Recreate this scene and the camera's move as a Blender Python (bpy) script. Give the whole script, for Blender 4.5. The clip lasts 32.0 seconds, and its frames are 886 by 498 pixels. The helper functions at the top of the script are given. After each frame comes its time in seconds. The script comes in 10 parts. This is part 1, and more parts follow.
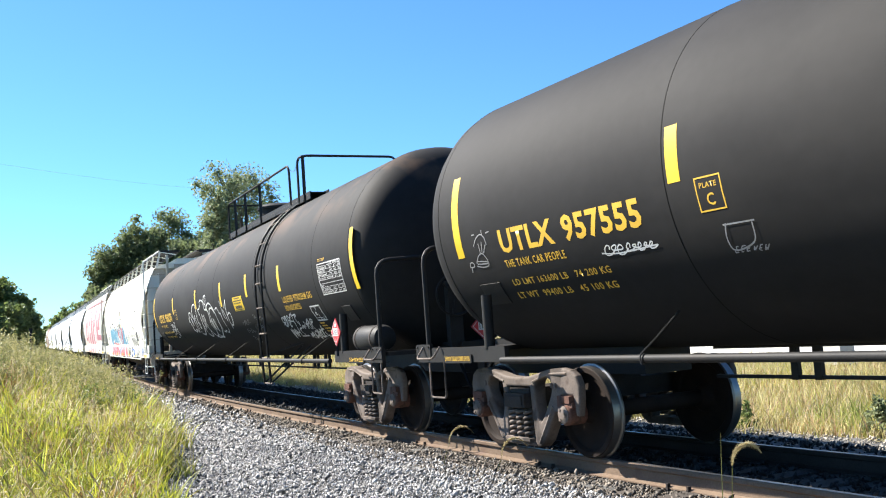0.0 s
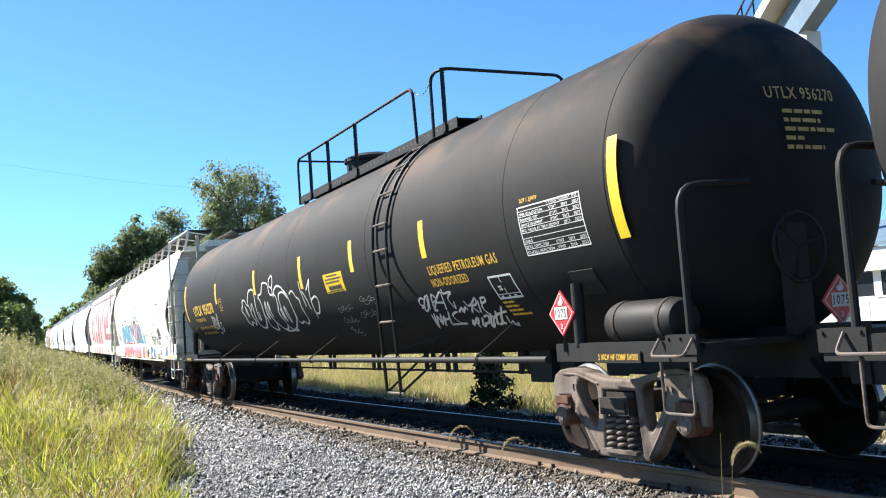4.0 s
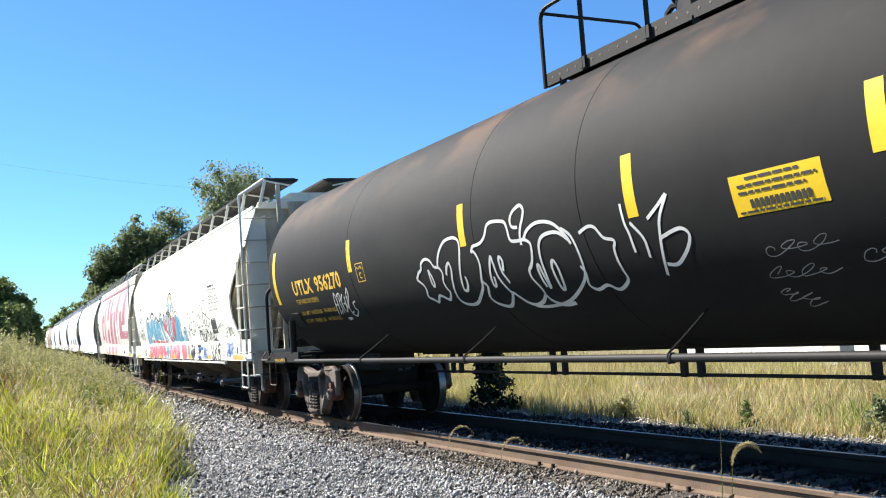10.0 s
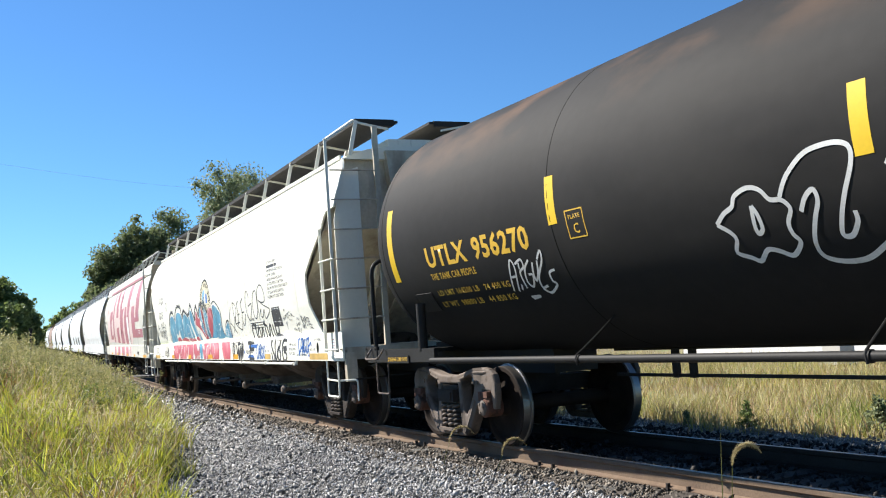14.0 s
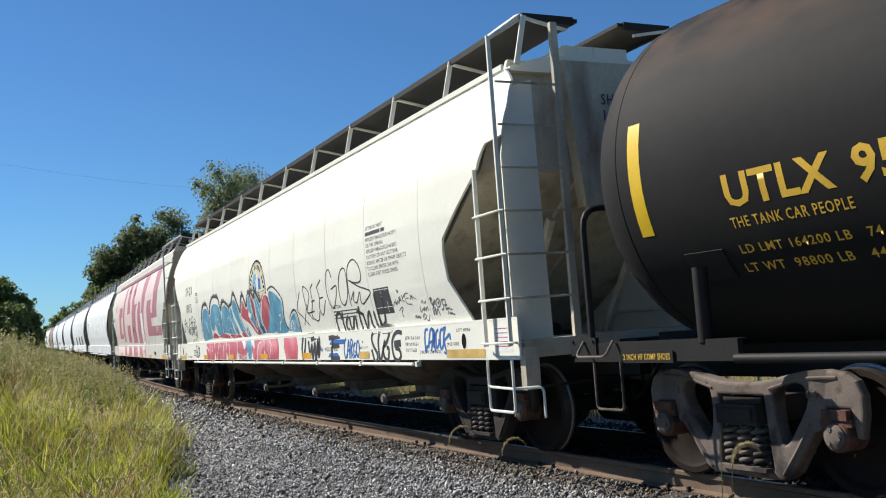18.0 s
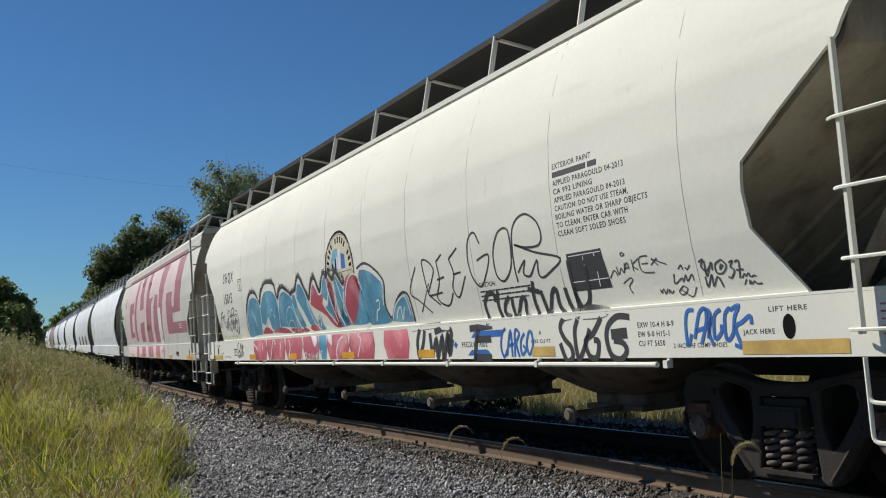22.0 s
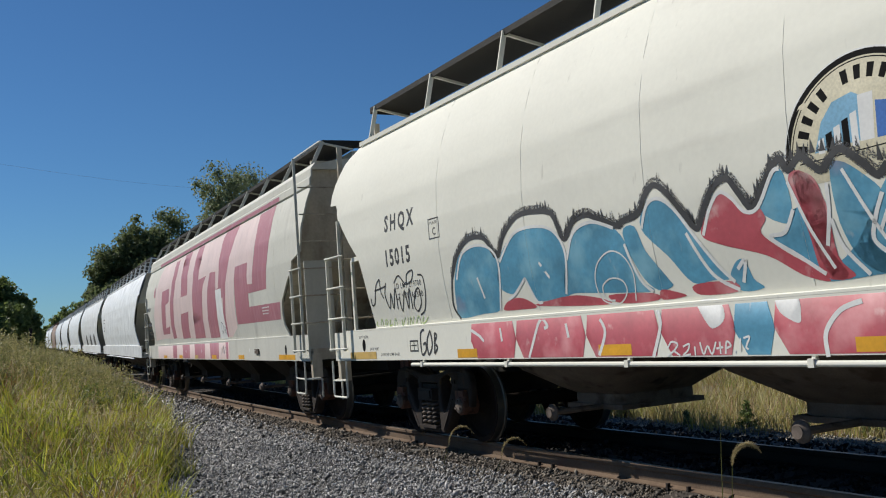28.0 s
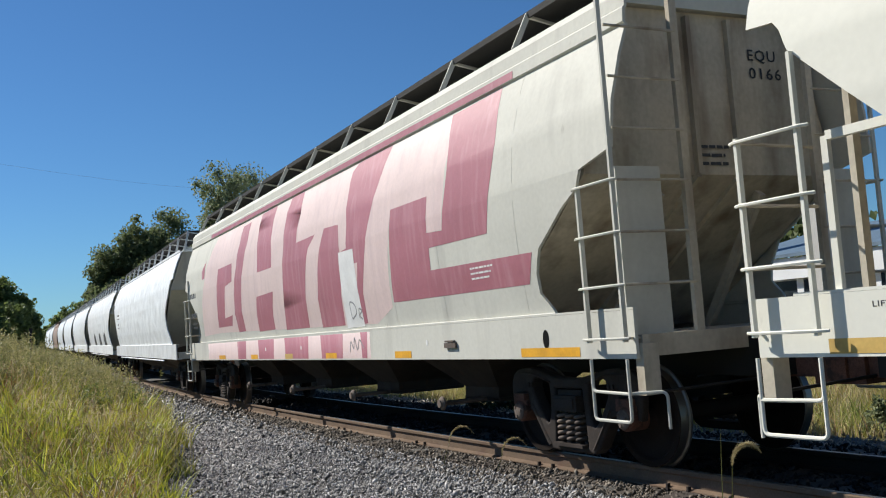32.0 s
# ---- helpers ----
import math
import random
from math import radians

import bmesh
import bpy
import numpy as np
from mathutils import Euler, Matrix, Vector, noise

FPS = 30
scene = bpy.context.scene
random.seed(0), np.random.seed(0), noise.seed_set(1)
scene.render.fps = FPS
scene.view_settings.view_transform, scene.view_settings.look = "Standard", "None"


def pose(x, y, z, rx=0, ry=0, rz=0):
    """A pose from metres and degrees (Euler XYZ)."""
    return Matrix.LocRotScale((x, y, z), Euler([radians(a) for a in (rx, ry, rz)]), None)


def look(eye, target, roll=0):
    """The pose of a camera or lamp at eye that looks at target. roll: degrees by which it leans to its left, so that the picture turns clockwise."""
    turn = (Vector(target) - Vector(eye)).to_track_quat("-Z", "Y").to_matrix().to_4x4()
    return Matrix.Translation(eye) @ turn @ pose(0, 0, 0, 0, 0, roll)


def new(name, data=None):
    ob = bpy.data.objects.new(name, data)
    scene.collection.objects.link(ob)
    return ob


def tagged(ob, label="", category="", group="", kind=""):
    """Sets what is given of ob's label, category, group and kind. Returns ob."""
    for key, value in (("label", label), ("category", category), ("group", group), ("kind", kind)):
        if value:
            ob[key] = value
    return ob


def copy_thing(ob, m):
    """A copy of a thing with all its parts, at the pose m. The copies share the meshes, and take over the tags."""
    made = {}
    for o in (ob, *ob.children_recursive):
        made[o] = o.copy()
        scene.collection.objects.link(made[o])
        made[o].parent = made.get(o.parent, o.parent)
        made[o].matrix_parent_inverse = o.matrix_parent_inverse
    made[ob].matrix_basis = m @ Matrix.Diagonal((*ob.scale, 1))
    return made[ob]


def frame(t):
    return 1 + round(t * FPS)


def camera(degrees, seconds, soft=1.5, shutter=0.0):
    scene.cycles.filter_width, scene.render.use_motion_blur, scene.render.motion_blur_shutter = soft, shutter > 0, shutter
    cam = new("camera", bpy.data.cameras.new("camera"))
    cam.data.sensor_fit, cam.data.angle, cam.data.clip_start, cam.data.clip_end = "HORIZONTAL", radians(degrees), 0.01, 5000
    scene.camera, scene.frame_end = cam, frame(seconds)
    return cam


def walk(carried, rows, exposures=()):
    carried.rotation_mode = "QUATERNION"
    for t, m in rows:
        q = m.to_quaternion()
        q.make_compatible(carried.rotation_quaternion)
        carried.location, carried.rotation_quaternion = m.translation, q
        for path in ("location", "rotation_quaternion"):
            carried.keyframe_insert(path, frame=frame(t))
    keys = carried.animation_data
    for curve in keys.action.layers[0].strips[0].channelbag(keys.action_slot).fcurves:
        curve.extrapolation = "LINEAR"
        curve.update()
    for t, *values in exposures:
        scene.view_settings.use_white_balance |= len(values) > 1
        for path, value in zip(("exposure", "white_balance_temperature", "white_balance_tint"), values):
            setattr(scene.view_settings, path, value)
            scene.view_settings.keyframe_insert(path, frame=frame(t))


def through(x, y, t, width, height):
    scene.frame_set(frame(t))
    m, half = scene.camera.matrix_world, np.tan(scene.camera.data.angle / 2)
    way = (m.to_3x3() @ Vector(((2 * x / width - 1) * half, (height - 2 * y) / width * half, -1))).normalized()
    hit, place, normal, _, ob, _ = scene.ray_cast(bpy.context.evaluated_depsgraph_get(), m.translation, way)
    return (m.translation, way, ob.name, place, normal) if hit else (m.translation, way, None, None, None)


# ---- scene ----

# ================= camera =================
EYE = (0.0, -6.556, 1.392)
YAW, PITCH, ROLL = radians(61.087), radians(4.787), -4.123
AIM = (EYE[0] - math.sin(YAW) * math.cos(PITCH), EYE[1] + math.cos(YAW) * math.cos(PITCH), EYE[2] + math.sin(PITCH))
cam = camera(49.92, 32.0, soft=1.1)
STILL = look(EYE, AIM, ROLL)
walk(cam, [(0.0, STILL), (32.0, STILL)],
     exposures=[(0.0, 1.75), (7.0, 1.6), (12.0, 1.35), (15.0, 1.05), (18.0, 0.6), (21.0, 0.1), (24.0, -0.05), (28.0, 0.0), (30.0, 0.05), (32.0, 0.4)])

# ================= sun and sky =================
SUN_EL, SUN_AZ = radians(41), radians(58)      # height; turn from the camera's side towards the far end of the line
to_sun = Vector((-math.sin(SUN_AZ) * math.cos(SUN_EL), -math.cos(SUN_AZ) * math.cos(SUN_EL), math.sin(SUN_EL)))
world = bpy.data.worlds.new("sky")
scene.world = world
world.use_nodes = True
wn = world.node_tree.nodes
sky = wn.new("ShaderNodeTexSky")
sky.sky_type = "NISHITA"
sky.sun_disc = False
sky.sun_elevation = SUN_EL
sky.sun_rotation = math.atan2(to_sun.x, to_sun.y)
sky.air_density, sky.dust_density, sky.ozone_density = 1.0, 0.1, 4.0
wn["Background"].inputs["Strength"].default_value = 0.058
tint = wn.new("ShaderNodeMix")
tint.data_type, tint.blend_type = "RGBA", "MULTIPLY"
tint.inputs["Factor"].default_value = 1.0
tint.inputs["B"].default_value = (0.53, 0.865, 1.15, 1)
world.node_tree.links.new(sky.outputs[0], tint.inputs["A"])
world.node_tree.links.new(tint.outputs["Result"], wn["Background"].inputs["Color"])
sun = new("sun", bpy.data.lights.new("sun", "SUN"))
sun.data.energy, sun.data.angle, sun.data.color = 5.0, radians(0.55), (1.0, 0.95, 0.87)
sun.matrix_world = look((0, 0, 60), (-to_sun.x, -to_sun.y, 60 - to_sun.z))

# ================= the line of the track =================
K1, K2, K3, GRADE = 0.003882, 8.274e-05, -7.809e-05, 0.01348


def heading(s):
    a, b = np.maximum(s, -40.0), np.minimum(np.asarray(s) + 40.0, 0)
    a = np.minimum(a, 30.0)
    return K1 * a + K2 * a * a / 2 + K3 * np.maximum(b, -40)


_S = np.arange(-420.0, 120.01, 0.25)
_H = heading(_S[:-1] + 0.125)
_X = np.concatenate([[0], np.cumsum(0.25 * np.cos(_H))])
_Y = np.concatenate([[0], np.cumsum(0.25 * np.sin(_H))])
_X -= np.interp(0, _S, _X)
_Y -= np.interp(0, _S, _Y)


def rise(s):
    b = np.minimum(np.asarray(s) + 14.0, 0)
    return GRADE * np.where(b > -30, b * b / 60, -b - 15)


def on_track(s, off=0.0, z=0.0):
    """The place at s metres along the line, off metres to its far side, z above the rail tops."""
    h = float(heading(s))
    return Vector((float(np.interp(s, _S, _X)) - off * math.sin(h), float(np.interp(s, _S, _Y)) + off * math.cos(h), float(rise(s)) + z))


def car_pose(s, half):
    a, b = on_track(s + half), on_track(s - half)
    d = a - b
    m = (a + b) / 2
    return Matrix.Translation(m) @ Euler((0, -math.atan2(d.z, d.xy.length), math.atan2(d.y, d.x))).to_matrix().to_4x4()


# how far the train has gone at every half second
GONE = (-9.11, -8.36, -7.60, -6.83, -6.06, -5.31, -4.57, -3.84, -3.09, -2.29, -1.49, -0.71, 0.05, 0.78, 1.50, 2.21, 2.92, 3.62, 4.31, 4.99, 5.68,
        6.36, 7.02, 7.68, 8.35, 9.01, 9.65, 10.29, 10.93, 11.57, 12.20, 12.80, 13.39, 14.00, 14.62, 15.23, 15.84, 16.44, 17.03, 17.60, 18.18, 18.75, 19.29,
        19.84, 20.40, 20.98, 21.59, 22.26, 22.95, 23.65, 24.40, 25.18, 25.97, 26.80, 27.66, 28.54, 29.43, 30.34, 31.32, 32.32, 33.36, 34.41, 35.49, 36.59,
        37.70)
HALVES = [0.5 * i for i in range(65)]


def gone(t):
    return float(np.interp(t, HALVES, GONE))


# ================= materials =================
def material(name, colour, rough=0.6, metal=0.0, spots=(), grain=(60.0, 0.15), big=(2.0, 0.2), bump=0.1, bump_scale=80.0, random_tint=0.0, island=0.0,
             spec=0.5, top=None):
    """A surface with variation at two scales, spots of other colours (colour, scale, threshold, softness), and fine relief."""
    m = bpy.data.materials.new(name)
    m.use_nodes = True
    nt = m.node_tree
    n, l = nt.nodes, nt.links
    b = n["Principled BSDF"]
    b.inputs["Roughness"].default_value = rough
    b.inputs["Metallic"].default_value = metal
    b.inputs["Specular IOR Level"].default_value = spec
    co = n.new("ShaderNodeTexCoord")

    def noise_tex(scale, detail=4, stretch=None):
        t = n.new("ShaderNodeTexNoise")
        t.inputs["Scale"].default_value = scale
        t.inputs["Detail"].default_value = detail
        src = co.outputs["Object"]
        if stretch:
            mp = n.new("ShaderNodeMapping")
            mp.inputs["Scale"].default_value = stretch
            l.new(src, mp.inputs["Vector"])
            src = mp.outputs[0]
        l.new(src, t.inputs["Vector"])
        return t.outputs["Fac"]

    def ramp(src, lo, hi, to_lo=0.0, to_hi=1.0):
        r = n.new("ShaderNodeMapRange")
        r.inputs["From Min"].default_value, r.inputs["From Max"].default_value = lo, hi
        r.inputs["To Min"].default_value, r.inputs["To Max"].default_value = to_lo, to_hi
        l.new(src, r.inputs["Value"])
        return r.outputs[0]

    def scaled(col, fac):
        x = n.new("ShaderNodeMix")
        x.data_type, x.blend_type = "RGBA", "MULTIPLY"
        x.inputs["Factor"].default_value = 1.0
        if isinstance(col, tuple):
            x.inputs["A"].default_value = col
        else:
            l.new(col, x.inputs["A"])
        l.new(fac, x.inputs["B"])
        return x.outputs["Result"]

    col = (*colour, 1.0)
    col = scaled(col, ramp(noise_tex(grain[0], 6), 0.25, 0.75, 1 - grain[1], 1 + grain[1]))
    col = scaled(col, ramp(noise_tex(big[0], 5), 0.25, 0.75, 1 - big[1], 1 + big[1]))
    if random_tint:
        o = n.new("ShaderNodeObjectInfo")
        col = scaled(col, ramp(o.outputs["Random"], 0, 1, 1 - random_tint, 1 + random_tint))
    if island:
        o = n.new("ShaderNodeNewGeometry")
        col = scaled(col, ramp(o.outputs["Random Per Island"], 0, 1, 1 - island, 1 + island))
    for sp in spots:
        c2, sc, th, so = sp[:4]
        x = n.new("ShaderNodeMix")
        x.data_type = "RGBA"
        l.new(ramp(noise_tex(sc, 6, sp[4] if len(sp) > 4 else None), th, th + so, 0, sp[5] if len(sp) > 5 else 1), x.inputs["Factor"])
        l.new(col, x.inputs["A"])
        x.inputs["B"].default_value = (*c2, 1.0)
        col = x.outputs["Result"]
    if top:
        # rust that gathers high up, in patches
        sx = n.new("ShaderNodeSeparateXYZ")
        l.new(co.outputs["Object"], sx.inputs[0])
        hi = ramp(sx.outputs["Z"], top[0], top[1])
        pat = ramp(noise_tex(0.9, 10, (0.7, 1.2, 1.2)), 0.5, 0.64, 0, 0.75)
        mul = n.new("ShaderNodeMath")
        mul.operation = "MULTIPLY"
        l.new(hi, mul.inputs[0])
        l.new(pat, mul.inputs[1])
        x = n.new("ShaderNodeMix")
        x.data_type = "RGBA"
        l.new(mul.outputs[0], x.inputs["Factor"])
        l.new(col, x.inputs["A"])
        x.inputs["B"].default_value = (*top[2], 1.0)
        col = x.outputs["Result"]
    l.new(col, b.inputs["Base Color"])
    if bump:
        bp = n.new("ShaderNodeBump")
        bp.inputs["Strength"].default_value = bump
        bp.inputs["Distance"].default_value = 0.02
        l.new(noise_tex(bump_scale, 6), bp.inputs["Height"])
        l.new(bp.outputs[0], b.inputs["Normal"])
    return m


black_paint = material("black_tank_paint", (0.0155, 0.015, 0.015), 0.72, spec=0.13, bump=0.03, bump_scale=7, grain=(9, 0.12), big=(0.8, 0.2),
                       spots=[((0.04, 0.037, 0.033), 1.3, 0.55, 0.3, (0.3, 0.3, 1.0), 0.5)])
rusty_tank_paint = material("rust_stained_tank_paint", (0.0155, 0.015, 0.015), 0.72, spec=0.13, top=(3.15, 3.75, (0.115, 0.066, 0.04)), bump=0.03, bump_scale=7, grain=(9, 0.12), big=(0.8, 0.2),
                       spots=[((0.04, 0.037, 0.033), 1.3, 0.55, 0.3, (0.3, 0.3, 1.0), 0.5)])
black_gear = material("black_underframe", (0.019, 0.018, 0.017), 0.6, spec=0.18, spots=[((0.028, 0.022, 0.018), 5, 0.6, 0.2)])
white_paint = material("white_car_paint", (0.71, 0.70, 0.615), 0.72, spec=0.25, bump=0.02, bump_scale=6, grain=(20, 0.03), big=(0.7, 0.05),
                       spots=[((0.5, 0.48, 0.42), 2.2, 0.6, 0.25, (0.35, 0.35, 2.0), 0.45), ((0.38, 0.36, 0.31), 9, 0.68, 0.1, (1, 1, 0.25), 0.5)])
grey_paint = material("light_grey_car_paint", (0.53, 0.525, 0.465), 0.7, spec=0.25, bump=0.03, bump_scale=6, grain=(20, 0.05), big=(0.7, 0.08),
                      spots=[((0.33, 0.32, 0.29), 3.0, 0.55, 0.25, (1, 1, 0.15), 0.55), ((0.2, 0.17, 0.13), 8, 0.7, 0.1, (1, 1, 0.3), 0.5)])
# ends face away from the sun: base toned down for shade, grime in spots
end_paint = material("grimy_shade_toned_end_paint", (0.48, 0.435, 0.345), 0.7, grain=(20, 0.1), big=(1.2, 0.2), bump=0.03, spec=0.3, spots=[((0.15, 0.105, 0.07), 3, 0.48, 0.25, (1, 1, 0.3), 0.75)])
pink_paint = material("faded_pink_paint", (0.64, 0.50, 0.47), 0.55, grain=(20, 0.05), big=(0.9, 0.08), spots=[((0.46, 0.34, 0.35), 6, 0.5, 0.3, (1, 1, 0.1), 0.5)])
red_paint = material("faded_red_paint", (0.36, 0.125, 0.155), 0.55, grain=(20, 0.06), big=(0.9, 0.1), spots=[((0.48, 0.26, 0.28), 9, 0.5, 0.3, (1, 1, 0.1), 0.6)])
far_white = material("chalky_white_car_paint", (0.68, 0.70, 0.70), 0.5, random_tint=0.08, spots=[((0.5, 0.48, 0.44), 1.5, 0.6, 0.2, (0.3, 0.3, 1.5), 0.5)])
brown_paint = material("brown_car_paint", (0.26, 0.17, 0.12), 0.6, random_tint=0.1)
steel_cast = material("dusty_cast_steel", (0.135, 0.108, 0.09), 0.8, spec=0.25, grain=(70, 0.18), big=(4, 0.3), bump=0.07, bump_scale=60, random_tint=0.12, spots=[((0.06, 0.04, 0.03), 5, 0.55, 0.12, None, 0.8), ((0.03, 0.026, 0.023), 2.5, 0.58, 0.1, None, 0.8)])
# greasy castings; also put on hopper trucks for the shade beneath the cars
dark_cast = material("grease_and_shade_dark_casting", (0.036, 0.029, 0.025), 0.75, spec=0.2, grain=(60, 0.25), big=(5, 0.3), bump=0.08, spots=[((0.06, 0.034, 0.022), 7, 0.62, 0.12)])
rusty_steel = material("rusty_steel", (0.12, 0.06, 0.043), 0.85, spec=0.2, grain=(80, 0.3), big=(6, 0.3), bump=0.1, spots=[((0.04, 0.028, 0.022), 9, 0.55, 0.12, None, 0.8)])
wheel_steel = material("brown_wheel_steel", (0.019, 0.013, 0.010), 0.75, spec=0.12, grain=(60, 0.2), big=(4, 0.3), bump=0.1)
bright_steel = material("polished_tread_steel", (0.24, 0.23, 0.22), 0.38, 0.9, grain=(40, 0.05), big=(5, 0.1), bump=0.02)
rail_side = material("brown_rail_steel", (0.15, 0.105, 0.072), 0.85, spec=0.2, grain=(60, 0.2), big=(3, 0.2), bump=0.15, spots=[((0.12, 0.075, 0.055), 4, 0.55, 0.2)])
# far rail's steel, its colour lowered for the shade under the train
shaded_rail = material("shade_darkened_rail_steel", (0.035, 0.028, 0.023), 0.8, spec=0.1, grain=(60, 0.2), big=(3, 0.2), bump=0.1)
tie_wood = material("weathered_tie_wood", (0.055, 0.043, 0.034), 0.9, grain=(50, 0.3), big=(4, 0.3), bump=0.4, bump_scale=40, random_tint=0.25)
gravel_bed = material("grey_ballast_bed", (0.08, 0.077, 0.072), 0.9, grain=(28, 0.5), big=(1.5, 0.15), bump=1.0, bump_scale=22)
stone = material("crushed_grey_stone", (0.265, 0.26, 0.252), 0.6, grain=(40, 0.3), big=(2.2, 0.22), bump=0.3, bump_scale=60, island=0.85, random_tint=0.1)
brown_stone = material("rust_stained_stone", (0.135, 0.115, 0.092), 0.7, grain=(40, 0.3), big=(2.2, 0.3), bump=0.3, bump_scale=60, island=0.75, spec=0.3)
pale_stone = material("pale_crushed_stone", (0.30, 0.27, 0.22), 0.7, grain=(40, 0.3), big=(2.2, 0.2), bump=0.3, bump_scale=60, island=0.6)
# dark from oil between the rails, and coloured down for the train's shadow
oily_shaded_stone = material("oil_and_shade_darkened_stone", (0.03, 0.028, 0.026), 0.8, grain=(40, 0.3), big=(2.2, 0.3), bump=0.3, bump_scale=60, island=0.6, spec=0.2)
soil = material("dry_grassy_soil", (0.17, 0.135, 0.07), 0.95, grain=(15, 0.35), big=(0.6, 0.35), bump=0.6, bump_scale=12, spots=[((0.14, 0.16, 0.05), 0.8, 0.5, 0.2)])
yellow_film = material("yellow_reflective_film", (0.72, 0.47, 0.02), 0.4, grain=(30, 0.05), big=(2, 0.08), bump=0.0)
yellow_ink = material("yellow_stencil_paint", (0.66, 0.40, 0.035), 0.55, grain=(40, 0.08), big=(3, 0.12), bump=0.0)
orange_film = material("amber_reflective_film", (0.66, 0.33, 0.02), 0.45, grain=(30, 0.08), big=(4, 0.2), bump=0.0)
ochre_paint = material("faded_and_shaded_ochre_paint", (0.50, 0.33, 0.09), 0.6, grain=(30, 0.1), big=(4, 0.25), bump=0.0)
white_ink = material("white_stencil_paint", (0.68, 0.68, 0.66), 0.6, grain=(40, 0.06), big=(4, 0.1), bump=0.0)
grey_ink = material("faint_grey_chalk", (0.26, 0.26, 0.26), 0.7, grain=(40, 0.2), big=(4, 0.3), bump=0.0)
silver_spray = material("silver_spray_paint", (0.62, 0.62, 0.60), 0.55, grain=(60, 0.1), big=(4, 0.15), bump=0.0)
def speckle_material(name, colour, scale, cover):
    """Overspray: specks of paint with bare wall between them."""
    m = material(name, colour, 0.6, bump=0.0)
    n, l = m.node_tree.nodes, m.node_tree.links
    co = n.new("ShaderNodeTexCoord")
    t = n.new("ShaderNodeTexNoise")
    t.inputs["Scale"].default_value, t.inputs["Detail"].default_value = scale, 3
    l.new(co.outputs["Object"], t.inputs["Vector"])
    r = n.new("ShaderNodeMapRange")
    r.inputs["From Min"].default_value, r.inputs["From Max"].default_value = 1 - cover - 0.06, 1 - cover + 0.06
    l.new(t.outputs["Fac"], r.inputs["Value"])
    l.new(r.outputs[0], n["Principled BSDF"].inputs["Alpha"])
    return m


black_mist = speckle_material("black_overspray", (0.04, 0.04, 0.045), 130, 0.5)
pen_ink = material("dark_pen_ink", (0.07, 0.07, 0.075), 0.6, bump=0.0)
black_ink = material("black_stencil_paint", (0.03, 0.03, 0.032), 0.6, grain=(40, 0.2), big=(4, 0.2), bump=0.0)
blue_spray = material("blue_spray_paint", (0.08, 0.27, 0.40), 0.5, grain=(25, 0.12), big=(2.0, 0.3), bump=0.0, spots=[((0.20, 0.42, 0.52), 2.5, 0.5, 0.2), ((0.36, 0.22, 0.28), 1.7, 0.6, 0.15, None, 0.6), ((0.5, 0.5, 0.48), 9, 0.66, 0.1, (1, 1, 0.5), 0.5)])
deep_blue = material("deep_blue_marker", (0.03, 0.13, 0.42), 0.5, bump=0.0)
red_spray = material("red_spray_paint", (0.42, 0.07, 0.09), 0.5, grain=(25, 0.08), big=(2.0, 0.25), bump=0.0, spots=[((0.58, 0.24, 0.25), 2.5, 0.5, 0.2), ((0.62, 0.45, 0.42), 6, 0.62, 0.12, None, 0.6)])
green_spray = material("pale_green_spray_paint", (0.42, 0.55, 0.22), 0.55, bump=0.0)
placard_red = material("red_placard_plastic", (0.55, 0.03, 0.035), 0.4, bump=0.0)
seam_dark = material("dark_seam_paint", (0.008, 0.008, 0.008), 0.7, spec=0.05, bump=0.0)
grating = material("galvanised_grating", (0.035, 0.033, 0.03), 0.7, 0.0, spec=0.15, bump=0.5, bump_scale=60)

